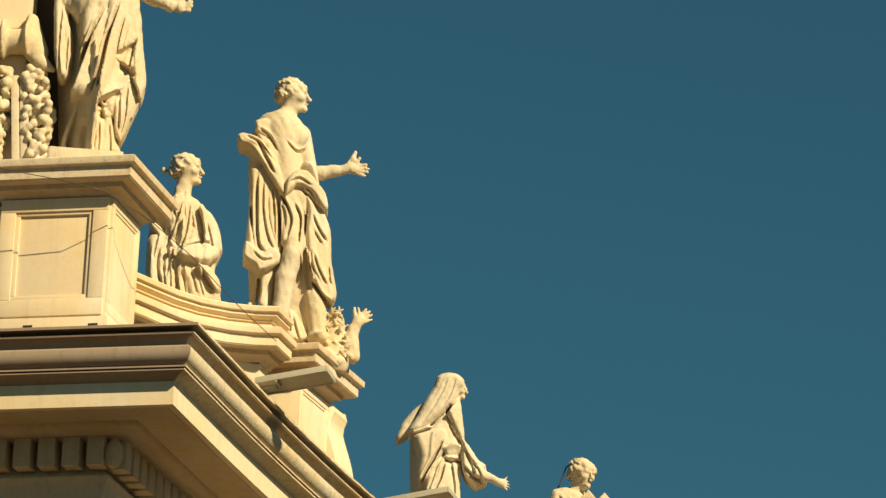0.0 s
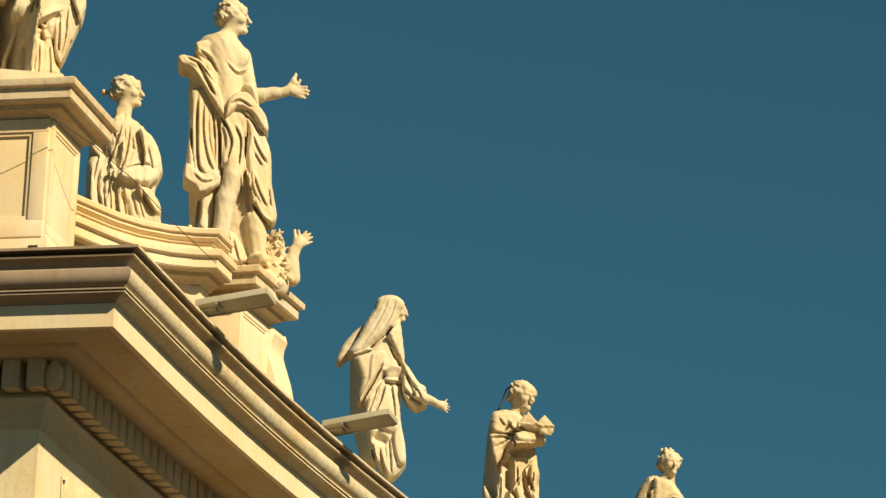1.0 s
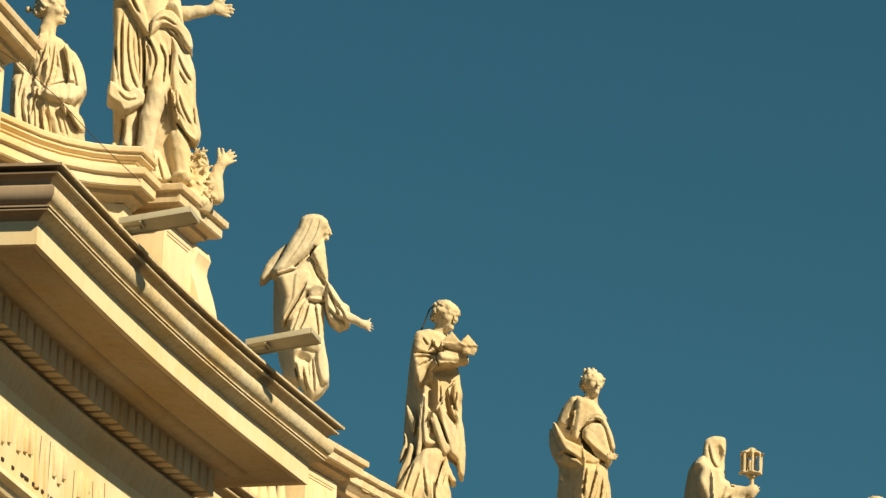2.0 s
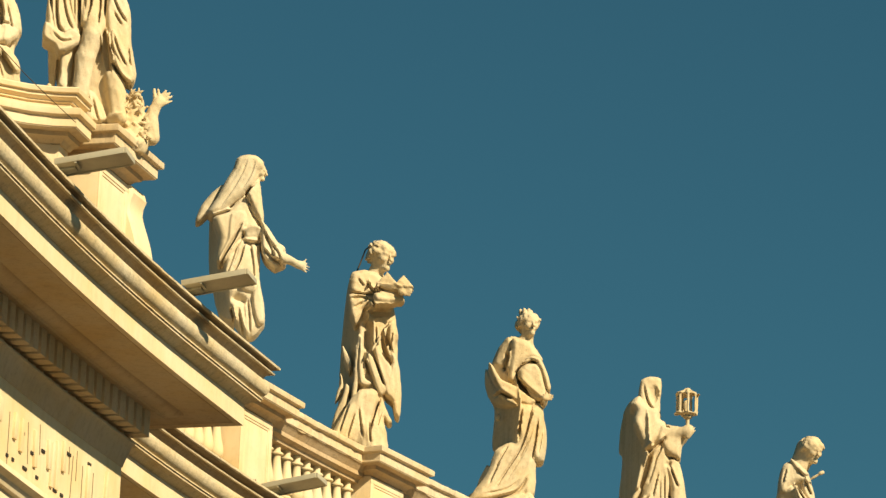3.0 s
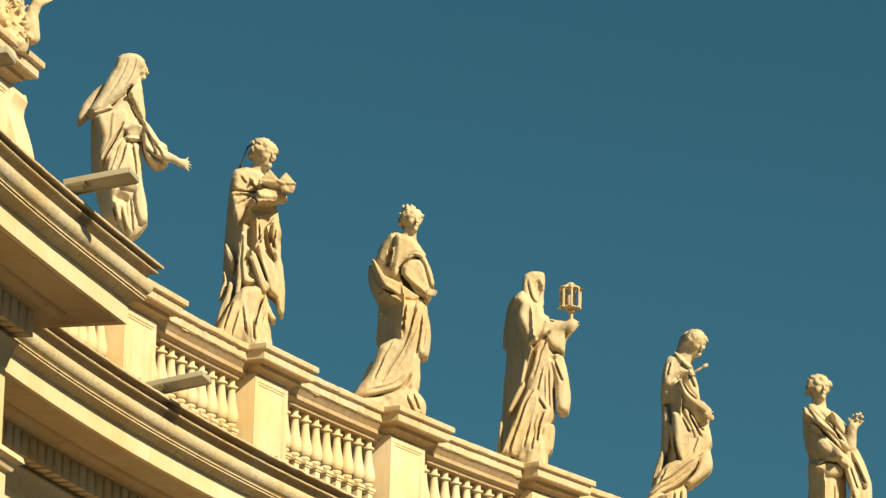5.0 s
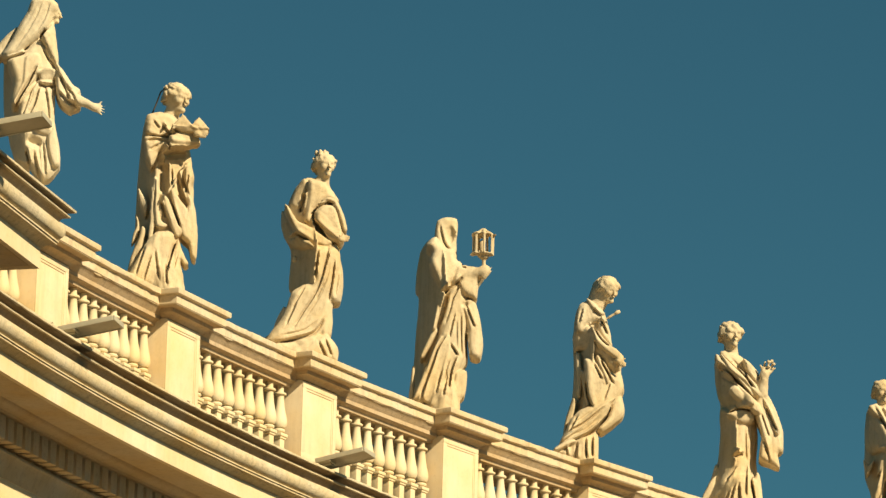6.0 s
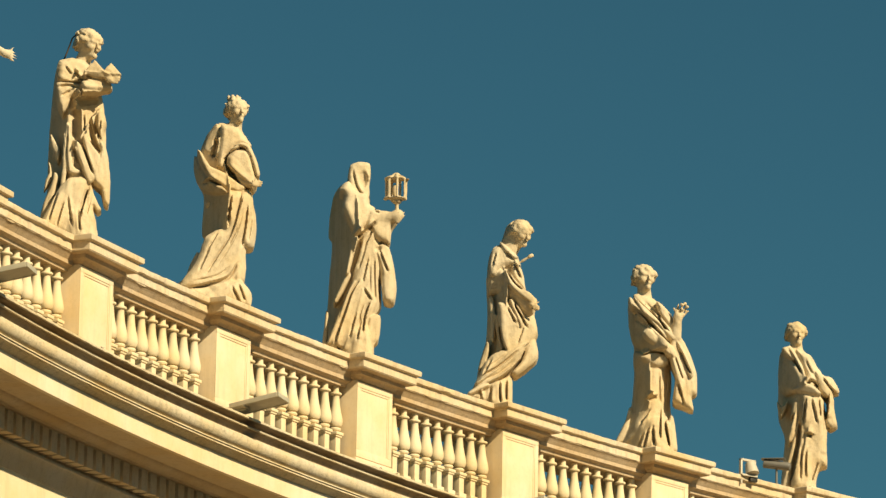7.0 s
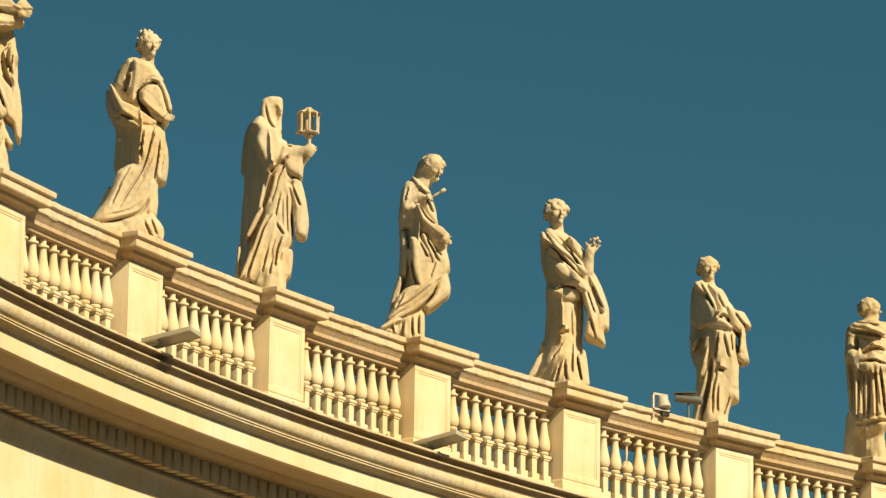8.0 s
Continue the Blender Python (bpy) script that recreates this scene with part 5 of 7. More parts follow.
def short_caped():
    b = Clay((-2.4, -2.4, -0.68), (2.8, 2.0, 9.6), 0.05, 34)
    b.cone((0.13, 0, 6.58), (0.13, 0, 4.63), 0.88, 0.91, 1.8, 0.3)
    b.cone((0.07, 0, 4.78), (0.13, 0, 1.78), 0.96, 1.08, 1.8, 0.3)
    b.cone((0.25, 0, 1.93), (0.34, 0, -0.07), 0.66, 0.60, 1.4, 0.2)
    b.cone((-0.65, 0.5, 2.08), (-0.77, 0.5, -0.07), 0.48, 0.54, 1.0, 0.2)
    b.cone((-0.71, 0, 6.58), (-0.77, -0.2, 5.32), 0.42, 0.42, 1.0, 0.2)
    b.cone((-0.71, -0.7, 5.26), (0.07, -1.5, 4.48), 0.36, 0.24, 1.0, 0.12)
    b.hand((0.25, -1.5, 4.42), (0.8, -0.1, -0.3), 0.18)
    b.cone((0.86, 0, 6.73), (1.25, -0.1, 5.53), 0.42, 0.39, 1.0, 0.2)
    b.cone((1.25, -0.2, 5.37), (0.85, -1.2, 4.62), 0.36, 0.24, 1.0, 0.1)
    b.cone((-0.47, -0.1, 6.64), (0.80, -0.2, 6.52), 0.48, 0.48, 1.0, 0.2)
    b.tube([(-0.65, -1.2, 6.70), (0.07, -1.5, 6.58), (0.86, -1.3, 6.28)], 0.15, 0.15, 1.0, 0.2)
    b.tube([(-0.47, -1.2, 4.84), (0.34, -1.5, 5.08), (1.16, -1.1, 4.89)], 0.15, 0.15, 1.0, 0.2)
    b.tube([(-0.41, -1.3, 4.48), (0.43, -1.5, 4.59), (1.15, -1.1, 4.47)], 0.15, 0.15, 1.0, 0.2)
    b.tube([(-0.77, -0.9, 5.08), (-0.65, -1, 4.18), (-0.53, -1.1, 2.08)], 0.12, 0.09, 1.0, 0.2)
    b.tube([(-1.01, 0, 5.08), (-0.89, 0, 3.58), (-0.83, 0, 2.38)], 0.15, 0.12, 1.0, 0.2)
    b.head((0.19, -0.1, 7.78), 0.60, 72, 4, 3, 6.1, (0.10, 0.0, 7.06))
    b.ball((-0.44, 0.2, 8.06), (0.12, 0.12, 0.12), 0.05)
    b.stroke(0.09, 0.35, (-0.77, 6.64), (-0.05, 6.46), (0.86, 6.16))
    b.stroke(0.09, 0.20, (-0.56, 7.12), (0.04, 6.88), (0.65, 6.82))
    b.stroke(0.12, 0.24, (-0.77, 4.93), (-0.65, 3.88), (-0.62, 2.14))
    b.stroke(0.12, 0.27, (-0.35, 4.24), (-0.38, 3.28), (-0.44, 1.93))
    b.stroke(0.09, 0.24, (-0.11, 4.24), (-0.14, 3.13), (-0.05, 1.84))
    b.stroke(0.09, 0.24, (0.19, 4.30), (0.22, 3.28), (0.13, 1.84))
    b.stroke(0.09, 0.24, (0.46, 4.35), (0.55, 3.28), (0.58, 1.84))
    b.stroke(0.09, 0.24, (0.73, 4.41), (0.91, 3.28), (1.03, 1.93))
    b.stroke(0.09, -0.15, (-0.23, 4.18), (-0.26, 3.13), (-0.29, 1.93))
    b.stroke(0.09, -0.15, (0.34, 4.24), (0.40, 3.13), (0.37, 1.84))
    b.stroke(0.09, 0.25, (-0.59, 1.72), (0.19, 1.66), (1.15, 1.78))
    b.stroke(0.12, 0.35, (-0.11, 1.48), (-0.11, 0.14))
    b.stroke(0.09, 0.30, (-0.26, 5.38), (0.34, 5.62), (0.95, 5.50))
    b.stroke(0.09, 0.25, (-0.35, 4.78), (0.34, 4.84), (1.09, 4.65))
    b.stroke(0.18, 0.30, (-0.41, 6.28), (-0.47, 5.44))
    b.stroke(0.18, -0.12, (0.34, 6.13), (0.37, 5.68))
    b.cone((0.34, 0.1, 0.5), (0.34, 0.05, -0.98), 0.58, 0.65, 1.6, 0.2)
    b.ball((0.34, 0.1, -0.63), (0.73, 1.3, 0.3), 0.15, 0.06, 1.7)
    return b


def veiled():
    b = Clay((-2.9, -2.4, -1.28), (4.6, 2.2, 11.9), 0.05, 34)
    b.panel(0.65, -2.00, 0.00, 0.15, 0.40, (-1.30, 8.54), (-0.77, 7.96), (-0.47, 6.47), (-0.47, 4.40), (-0.01, 2.40), (-0.82, 3.03), (-1.35, 5.43), (-1.38, 6.93), back=1.6)
    b.panel(-0.45, 0.15, 0.00, 0.35, 0.40, (-0.18, 6.34), (0.59, 6.95), (1.28, 7.07), (1.31, 5.89), (1.28, 4.70), (1.49, 3.54), (1.55, 2.48), (1.04, 1.73), (0.53, 1.62), (-0.24, 2.73), (-0.60, 4.38), (-0.54, 5.57))
    b.panel(-0.65, 0.15, 0.00, 0.30, 0.40, (-1.20, 7.85), (-0.24, 8.24), (0.50, 8.99), (0.95, 8.50), (1.22, 7.78), (1.31, 7.16), (0.59, 6.98), (-0.06, 6.26), (-0.63, 5.44), (-0.99, 5.44), (-0.84, 6.49), (-1.08, 7.27))
    b.panel(-0.85, 0.10, 0.00, 0.25, 0.20, (-0.31, 7.88), (0.50, 8.10), (0.65, 7.37), (0.23, 6.89), (-0.25, 6.20), (-0.78, 5.33), (-0.93, 5.49), (-0.48, 6.53))
    b.panel(-0.85, -0.10, 0.00, 0.30, 0.30, (0.08, 10.83), (0.59, 11.05), (1.13, 10.97), (1.48, 10.68), (1.48, 10.35), (1.25, 10.11), (1.07, 9.63), (0.71, 9.14), (0.20, 8.72), (-0.31, 8.32), (-0.84, 7.98), (-1.32, 7.82), (-1.47, 8.02), (-0.99, 8.75), (-0.55, 9.59), (-0.13, 10.26))
    b.panel(-0.20, -0.20, 0.00, 0.15, 0.20, (-0.66, 9.59), (-0.78, 9.20), (-1.32, 8.22), (-1.67, 7.81), (-1.97, 7.60), (-2.12, 7.72), (-1.79, 8.46), (-1.26, 9.12), back=1.0)
    b.panel(-0.80, 0.35, 0.00, 0.25, 0.20, (1.01, 9.60), (1.25, 9.78), (1.37, 8.91), (1.49, 7.88), (1.40, 7.45), (1.10, 7.88), (0.80, 8.49), (0.59, 8.88))
    b.panel(-0.85, 0.10, -0.60, 0.08, 0.15, (0.41, 7.10), (1.00, 7.34), (1.33, 7.21), (1.28, 6.85), (0.65, 6.66))
    b.panel(-0.60, 0.30, 0.00, 0.25, 0.20, (1.37, 7.61), (1.73, 7.30), (2.14, 6.67), (2.62, 6.41), (2.68, 5.59), (2.29, 5.39), (2.08, 5.27), (1.60, 5.65), (1.36, 6.21))
    b.panel(-0.85, 0.30, 0.00, 0.15, 0.12, (1.42, 7.48), (1.75, 7.20), (2.20, 6.58), (2.62, 6.34), (2.50, 6.03), (2.02, 6.32), (1.54, 6.90))
    b.panel(-0.85, 0.20, -0.60, 0.20, 0.15, (0.23, 4.22), (0.88, 4.38), (1.18, 4.05), (0.89, 3.77), (0.41, 3.88))
    b.panel(-0.75, 0.30, 0.00, 0.20, 0.15, (0.88, 3.72), (1.27, 4.36), (1.48, 3.38), (1.54, 2.39), (1.18, 2.22), (0.94, 2.93))
    b.head((1.22, -0.60, 10.24), 0.5, 66, 10, 0, 1.0)
    b.cone((2.28, -0.90, 5.84), (3.26, -1.10, 5.36), 0.30, 0.20, 1.0, 0.1)
    b.hand((3.44, -1.10, 5.31), (0.85, -0.1, -0.3), 0.2, 0.25)
    b.stroke(0.09, 0.38, (-0.25, 8.15), (-0.85, 7.91), (-1.26, 7.74))
    b.stroke(0.10, 0.38, (0.88, 9.28), (0.58, 8.90))
    b.stroke(0.05, 0.09, (0.65, 10.69), (0.35, 9.93), (-0.19, 9.01), (-0.85, 8.08))
    b.stroke(0.05, 0.09, (1.06, 10.66), (0.79, 9.81), (0.35, 9.13))
    b.stroke(0.09, 0.38, (0.38, 7.35), (-0.01, 6.56), (-0.72, 5.34))
    b.stroke(0.12, 0.43, (0.44, 6.58), (0.79, 6.51), (1.24, 6.59))
    b.stroke(0.07, 0.33, (0.52, 6.38), (0.29, 5.48), (-0.07, 4.78))
    b.stroke(0.06, 0.28, (0.82, 6.42), (0.97, 5.51), (1.03, 4.72))
    b.stroke(0.05, 0.24, (0.14, 6.27), (-0.13, 5.46), (-0.37, 4.85))
    b.stroke(0.07, 0.38, (0.23, 2.91), (0.38, 2.24), (0.58, 1.63))
    b.stroke(0.06, 0.28, (-0.19, 3.09), (0.02, 2.22))
    b.stroke(0.06, 0.28, (0.70, 3.43), (0.79, 2.55), (0.82, 1.82))
    b.stroke(0.25, 0.38, (-0.19, 3.59), (0.20, 3.44), (0.58, 3.40))
    b.stroke(0.07, 0.28, (1.60, 6.94), (1.89, 6.30), (2.07, 5.72))
    b.stroke(0.08, 0.33, (1.54, 6.13), (1.95, 5.71), (2.37, 5.55))
    b.stroke(0.06, 0.24, (1.95, 6.42), (2.25, 5.96), (2.43, 5.50))
    b.stroke(0.06, 0.24, (0.73, 8.32), (1.06, 7.74))
    b.cone((-0.04, 0.1, 0.5), (-0.04, 0.05, -1.58), 1.11, 1.23, 1.6, 0.2)
    b.ball((-0.04, 0.1, -1.23), (1.39, 1.3, 0.3), 0.15, 0.06, 1.7)
    return b


def orator():
    b = Clay((-4.2, -2.6, -1.2), (4.5, 2.4, 14.4), 0.05, 38)
    b.cone((-1.19, 0, 11.33), (-0.94, 0, 8.46), 1.15, 1.00, 1.2, 0.4)
    b.ball((-0.16, -0.6, 10.91), (0.52, 0.36, 0.42), 0.4)
    b.ball((-1.01, -0.6, 10.86), (0.52, 0.33, 0.42), 0.4)
    b.cone((-1.74, 0.1, 11.54), (-0.52, -0.1, 11.37), 0.52, 0.61, 1.0, 0.5)
    b.cone((0.05, 0, 11.23), (0.39, -0.1, 9.56), 0.46, 0.43, 1.0, 0.2)
    b.cone((0.45, -0.2, 9.05), (2.39, -0.6, 9.32), 0.44, 0.25, 1.0, 0.12)
    b.panel(0.60, -1.60, 0.00, 0.15, 0.40, (-2.46, 11.59), (-1.98, 10.76), (-2.10, 9.30), (-2.14, 6.63), (-2.25, 4.59), (-2.42, 2.34), (-2.72, 2.47), (-2.79, 4.52), (-2.88, 6.06), (-2.77, 7.81), (-2.81, 9.34), (-2.76, 10.52), back=1.5)
    b.panel(0.10, 0.10, 0.00, 0.30, 0.50, (-2.04, 9.62), (0.39, 9.54), (0.76, 8.37), (0.58, 5.36), (-0.21, 4.99), (-1.11, 4.61), (-2.02, 4.83), (-2.27, 7.20), back=1.2)
    b.panel(0.20, -0.30, 0.00, 0.20, 0.40, (-2.31, 4.45), (-0.21, 5.27), (0.54, 4.95), (0.87, 2.41), (0.58, 1.09), (0.28, 0.33), (-0.85, 0.48), (-1.94, 2.00), (-2.30, 2.36), back=1.1)
    b.panel(-0.50, 0.15, 0.00, 0.30, 0.30, (-2.73, 9.02), (-2.28, 9.28), (-1.80, 9.25), (-1.37, 8.63), (-0.95, 8.08), (-1.00, 6.58), (-1.03, 5.38), (-1.15, 4.47), (-1.66, 3.95), (-2.26, 3.73), (-2.74, 4.31), (-2.93, 5.18), (-2.81, 6.68), (-2.73, 7.89))
    b.panel(-0.75, 0.15, 0.00, 0.25, 0.20, (-2.48, 11.54), (-1.93, 11.75), (-1.39, 11.42), (-1.02, 10.68), (-0.90, 10.03), (-1.20, 9.85), (-1.69, 10.55), (-2.20, 10.85), (-2.44, 11.00))
    b.panel(-0.85, 0.10, 0.00, 0.20, 0.12, (-2.35, 10.83), (-1.66, 10.53), (-1.11, 9.71), (-0.77, 8.69), (-0.71, 7.89), (-1.01, 8.31), (-1.38, 9.18), (-1.90, 9.94))
    b.panel(-1.05, 0.10, 0.00, 0.25, 0.14, (-3.44, 10.59), (-3.11, 10.78), (-2.35, 10.61), (-1.60, 9.90), (-1.14, 9.04), (-0.83, 7.81), (-1.04, 7.67), (-1.53, 8.40), (-2.11, 9.25), (-2.71, 10.06), (-3.26, 10.22))
    b.panel(-0.85, 0.10, 0.00, 0.25, 0.15, (-2.96, 5.14), (-2.48, 4.83), (-2.02, 4.63), (-1.54, 4.92), (-1.09, 4.60), (-1.15, 4.12), (-1.72, 3.74), (-2.26, 3.57), (-2.47, 3.91), (-3.10, 4.30))
    b.panel(-0.70, 0.15, 0.00, 0.25, 0.20, (-0.98, 7.93), (-0.08, 8.33), (0.41, 7.78), (0.17, 6.56), (0.11, 5.36), (0.20, 5.01), (-0.16, 5.01), (-0.34, 5.34), (-0.82, 5.20), (-1.06, 5.24), (-0.95, 6.44))
    b.panel(-0.65, -0.50, -0.20, 0.20, 0.15, (-0.10, 9.31), (0.22, 9.65), (0.61, 9.47), (0.86, 8.94), (0.95, 8.37), (0.62, 8.62), (0.32, 9.10))
    b.panel(-1.05, 0.15, 0.00, 0.22, 0.15, (-0.84, 7.59), (-0.78, 8.40), (-0.24, 8.97), (0.37, 8.98), (0.85, 8.43), (1.31, 7.88), (1.43, 7.18), (1.16, 7.03), (0.67, 7.78), (0.22, 8.12), (-0.24, 8.13))
    b.panel(-0.45, 0.35, 0.00, 0.30, 0.25, (0.07, 8.15), (0.68, 7.96), (1.17, 7.14), (1.56, 6.17), (1.62, 4.69), (1.75, 3.81), (1.90, 2.95), (1.66, 2.38), (0.99, 2.44), (0.75, 3.05), (0.59, 4.22), (0.38, 4.77), (0.23, 5.64), (0.38, 6.86))
    b.panel(-0.75, 0.25, 0.00, 0.18, 0.12, (0.50, 4.70), (0.74, 4.92), (1.31, 3.78), (1.80, 2.66), (1.53, 2.29), (0.89, 2.80))
    b.panel(-0.30, 0.10, 0.00, 0.20, 0.15, (-2.10, 3.66), (-1.41, 4.02), (-1.68, 2.10), (-1.86, 1.73), (-2.28, 2.05), (-2.16, 2.65), back=0.8)
    b.panel(-0.35, 0.20, 0.00, 0.20, 0.15, (-0.78, 1.81), (-0.36, 1.77), (0.13, 1.03), (0.40, 0.35), (-0.20, 0.22), (-0.86, 0.38), back=0.8)
    b.cone((-0.34, -0.40, 5.56), (-0.43, -0.85, 4.49), 0.62, 0.52, 1.0, 0.15)
    b.cone((-0.43, -0.85, 4.49), (-0.82, -0.75, 3.43), 0.52, 0.50, 1.0, 0.15)
    b.cone((-0.82, -0.75, 3.43), (-1.14, -0.55, 1.16), 0.52, 0.42, 1.0, 0.15)
    b.cone((-1.14, -0.55, 1.16), (-1.11, -0.50, 0.59), 0.42, 0.36, 1.0, 0.15)
    b.cone((0.75, -0.30, 2.53), (0.94, -0.30, 0.53), 0.54, 0.46, 1.0, 0.15)
    b.hand((2.81, -0.65, 9.36), (1, -0.1, -0.1), 0.31)
    b.tube([(2.51, -0.65, 9.45), (2.75, -0.7, 9.85), (2.90, -0.7, 10.22)], 0.15, 0.09, 1.0, 0.2)
    b.cone((-0.85, -0.5, 0.35), (-0.6, -1.3, 0.2), 0.34, 0.26, 1.0, 0.15)
    b.cone((0.75, -0.4, 0.35), (1.1, -1.3, 0.22), 0.4, 0.28, 1.0, 0.15)
    b.cone((-0.39, 0.6, 4.30), (-0.24, 0.6, 0.46), 0.66, 0.66, 1.0, 0.2)
    b.tube([(-2.7, 0.2, 2.1), (-2.75, 0.1, 0.1)], 0.15, 0.17)
    b.cone((1.7, 0.3, 0.2), (1.9, 0.2, 1.5), 0.6, 0.42, 1.0, 0.2)
    b.ball((0.1, -0.1, -0.7), (2.1, 1.5, 0.75), 0.2, 0.06, 2.0)
    rng = random.Random(3)
    for i in range(120):
        z = rng.uniform(-0.5, 2.0)
        x, y, th = rng.uniform(1.25, 2.75 - 0.35 * z), rng.uniform(-0.55, 0.3), rng.uniform(0, 3.1)
        b.cone((x, y, z), (x + 0.26 * math.cos(th), y - 0.1, z + 0.22 * math.sin(th)), rng.uniform(0.06, 0.11), 0.04, 1.0, 0.03)
    b.cone((1.75, 0.2, -0.6), (1.8, 0.2, 1.5), 0.8, 0.45, 1.0, 0.1)
    b.cone((2.5, 0.1, 0.3), (2.95, 0.0, 1.4), 0.36, 0.27, 1.0, 0.2)
    b.hand((3.15, 0.0, 1.6), (0.8, 0, 0.55), 0.28, 0.2)
    b.cone((2.9, 0.0, 1.6), (2.85, 0.0, 2.2), 0.13, 0.08, 1.0, 0.08)
    b.cone((2.6, 0.2, 0.4), (2.7, 0.2, -0.2), 0.5, 0.45, 1.0, 0.2)
    b.head((-0.40, -0.1, 13.23), 0.91, 78, 2, 3, 7.7, (-0.86, 0.0, 11.93))
    b.stroke(0.10, 0.43, (-2.29, 8.65), (-2.31, 6.86), (-2.24, 5.22), (-1.97, 4.74))
    b.stroke(0.07, 0.33, (-1.98, 8.31), (-1.98, 6.88), (-1.79, 5.70), (-1.49, 4.94))
    b.stroke(0.05, 0.28, (-1.50, 8.10), (-1.37, 6.62))
    b.stroke(0.08, 0.38, (-1.17, 7.67), (-1.10, 6.33), (-1.10, 5.26))
    b.stroke(0.08, 0.38, (-0.93, 7.54), (-0.65, 6.96), (-0.47, 6.31), (-0.71, 5.46))
    b.stroke(0.07, 0.38, (-0.29, 7.22), (0.01, 6.52), (-0.11, 5.14))
    b.stroke(0.07, 0.33, (0.67, 6.74), (0.97, 6.10), (1.36, 5.53))
    b.stroke(0.06, 0.28, (0.73, 5.91), (1.12, 5.33))
    b.stroke(0.06, 0.33, (0.73, 4.60), (0.97, 3.90), (1.37, 3.15))
    b.stroke(0.07, 0.33, (0.68, 3.29), (1.13, 2.61), (1.64, 2.25))
    b.stroke(0.06, 0.28, (1.51, 4.17), (1.61, 3.23))
    b.stroke(0.06, 0.28, (-0.37, 1.34), (-0.07, 0.30))
    b.stroke(0.05, 0.28, (-0.58, 1.47), (-0.52, 0.45))
    b.stroke(0.09, 0.38, (-2.29, 10.36), (-1.90, 9.69), (-1.41, 8.76))
    b.stroke(0.06, 0.28, (-2.18, 11.12), (-1.69, 10.79), (-1.27, 10.03))
    b.stroke(0.05, 0.24, (-2.90, 10.60), (-2.20, 10.28), (-1.50, 9.42))
    b.stroke(0.06, 0.28, (-0.54, 8.28), (-0.09, 8.54), (0.52, 8.22))
    b.stroke(0.05, 0.28, (0.07, 8.01), (0.61, 7.57), (0.97, 6.99))
    b.stroke(0.05, 0.19, (-0.72, 10.43), (-0.24, 10.09), (0.18, 10.36))
    b.stroke(0.12, 0.38, (0.25, 4.93), (0.37, 4.04), (0.56, 2.87))
    b.stroke(0.05, 0.24, (-2.64, 7.44), (-2.60, 5.95))
    b.stroke(0.05, 0.24, (-2.48, 4.53), (-2.03, 4.20), (-1.55, 4.29))
    return b


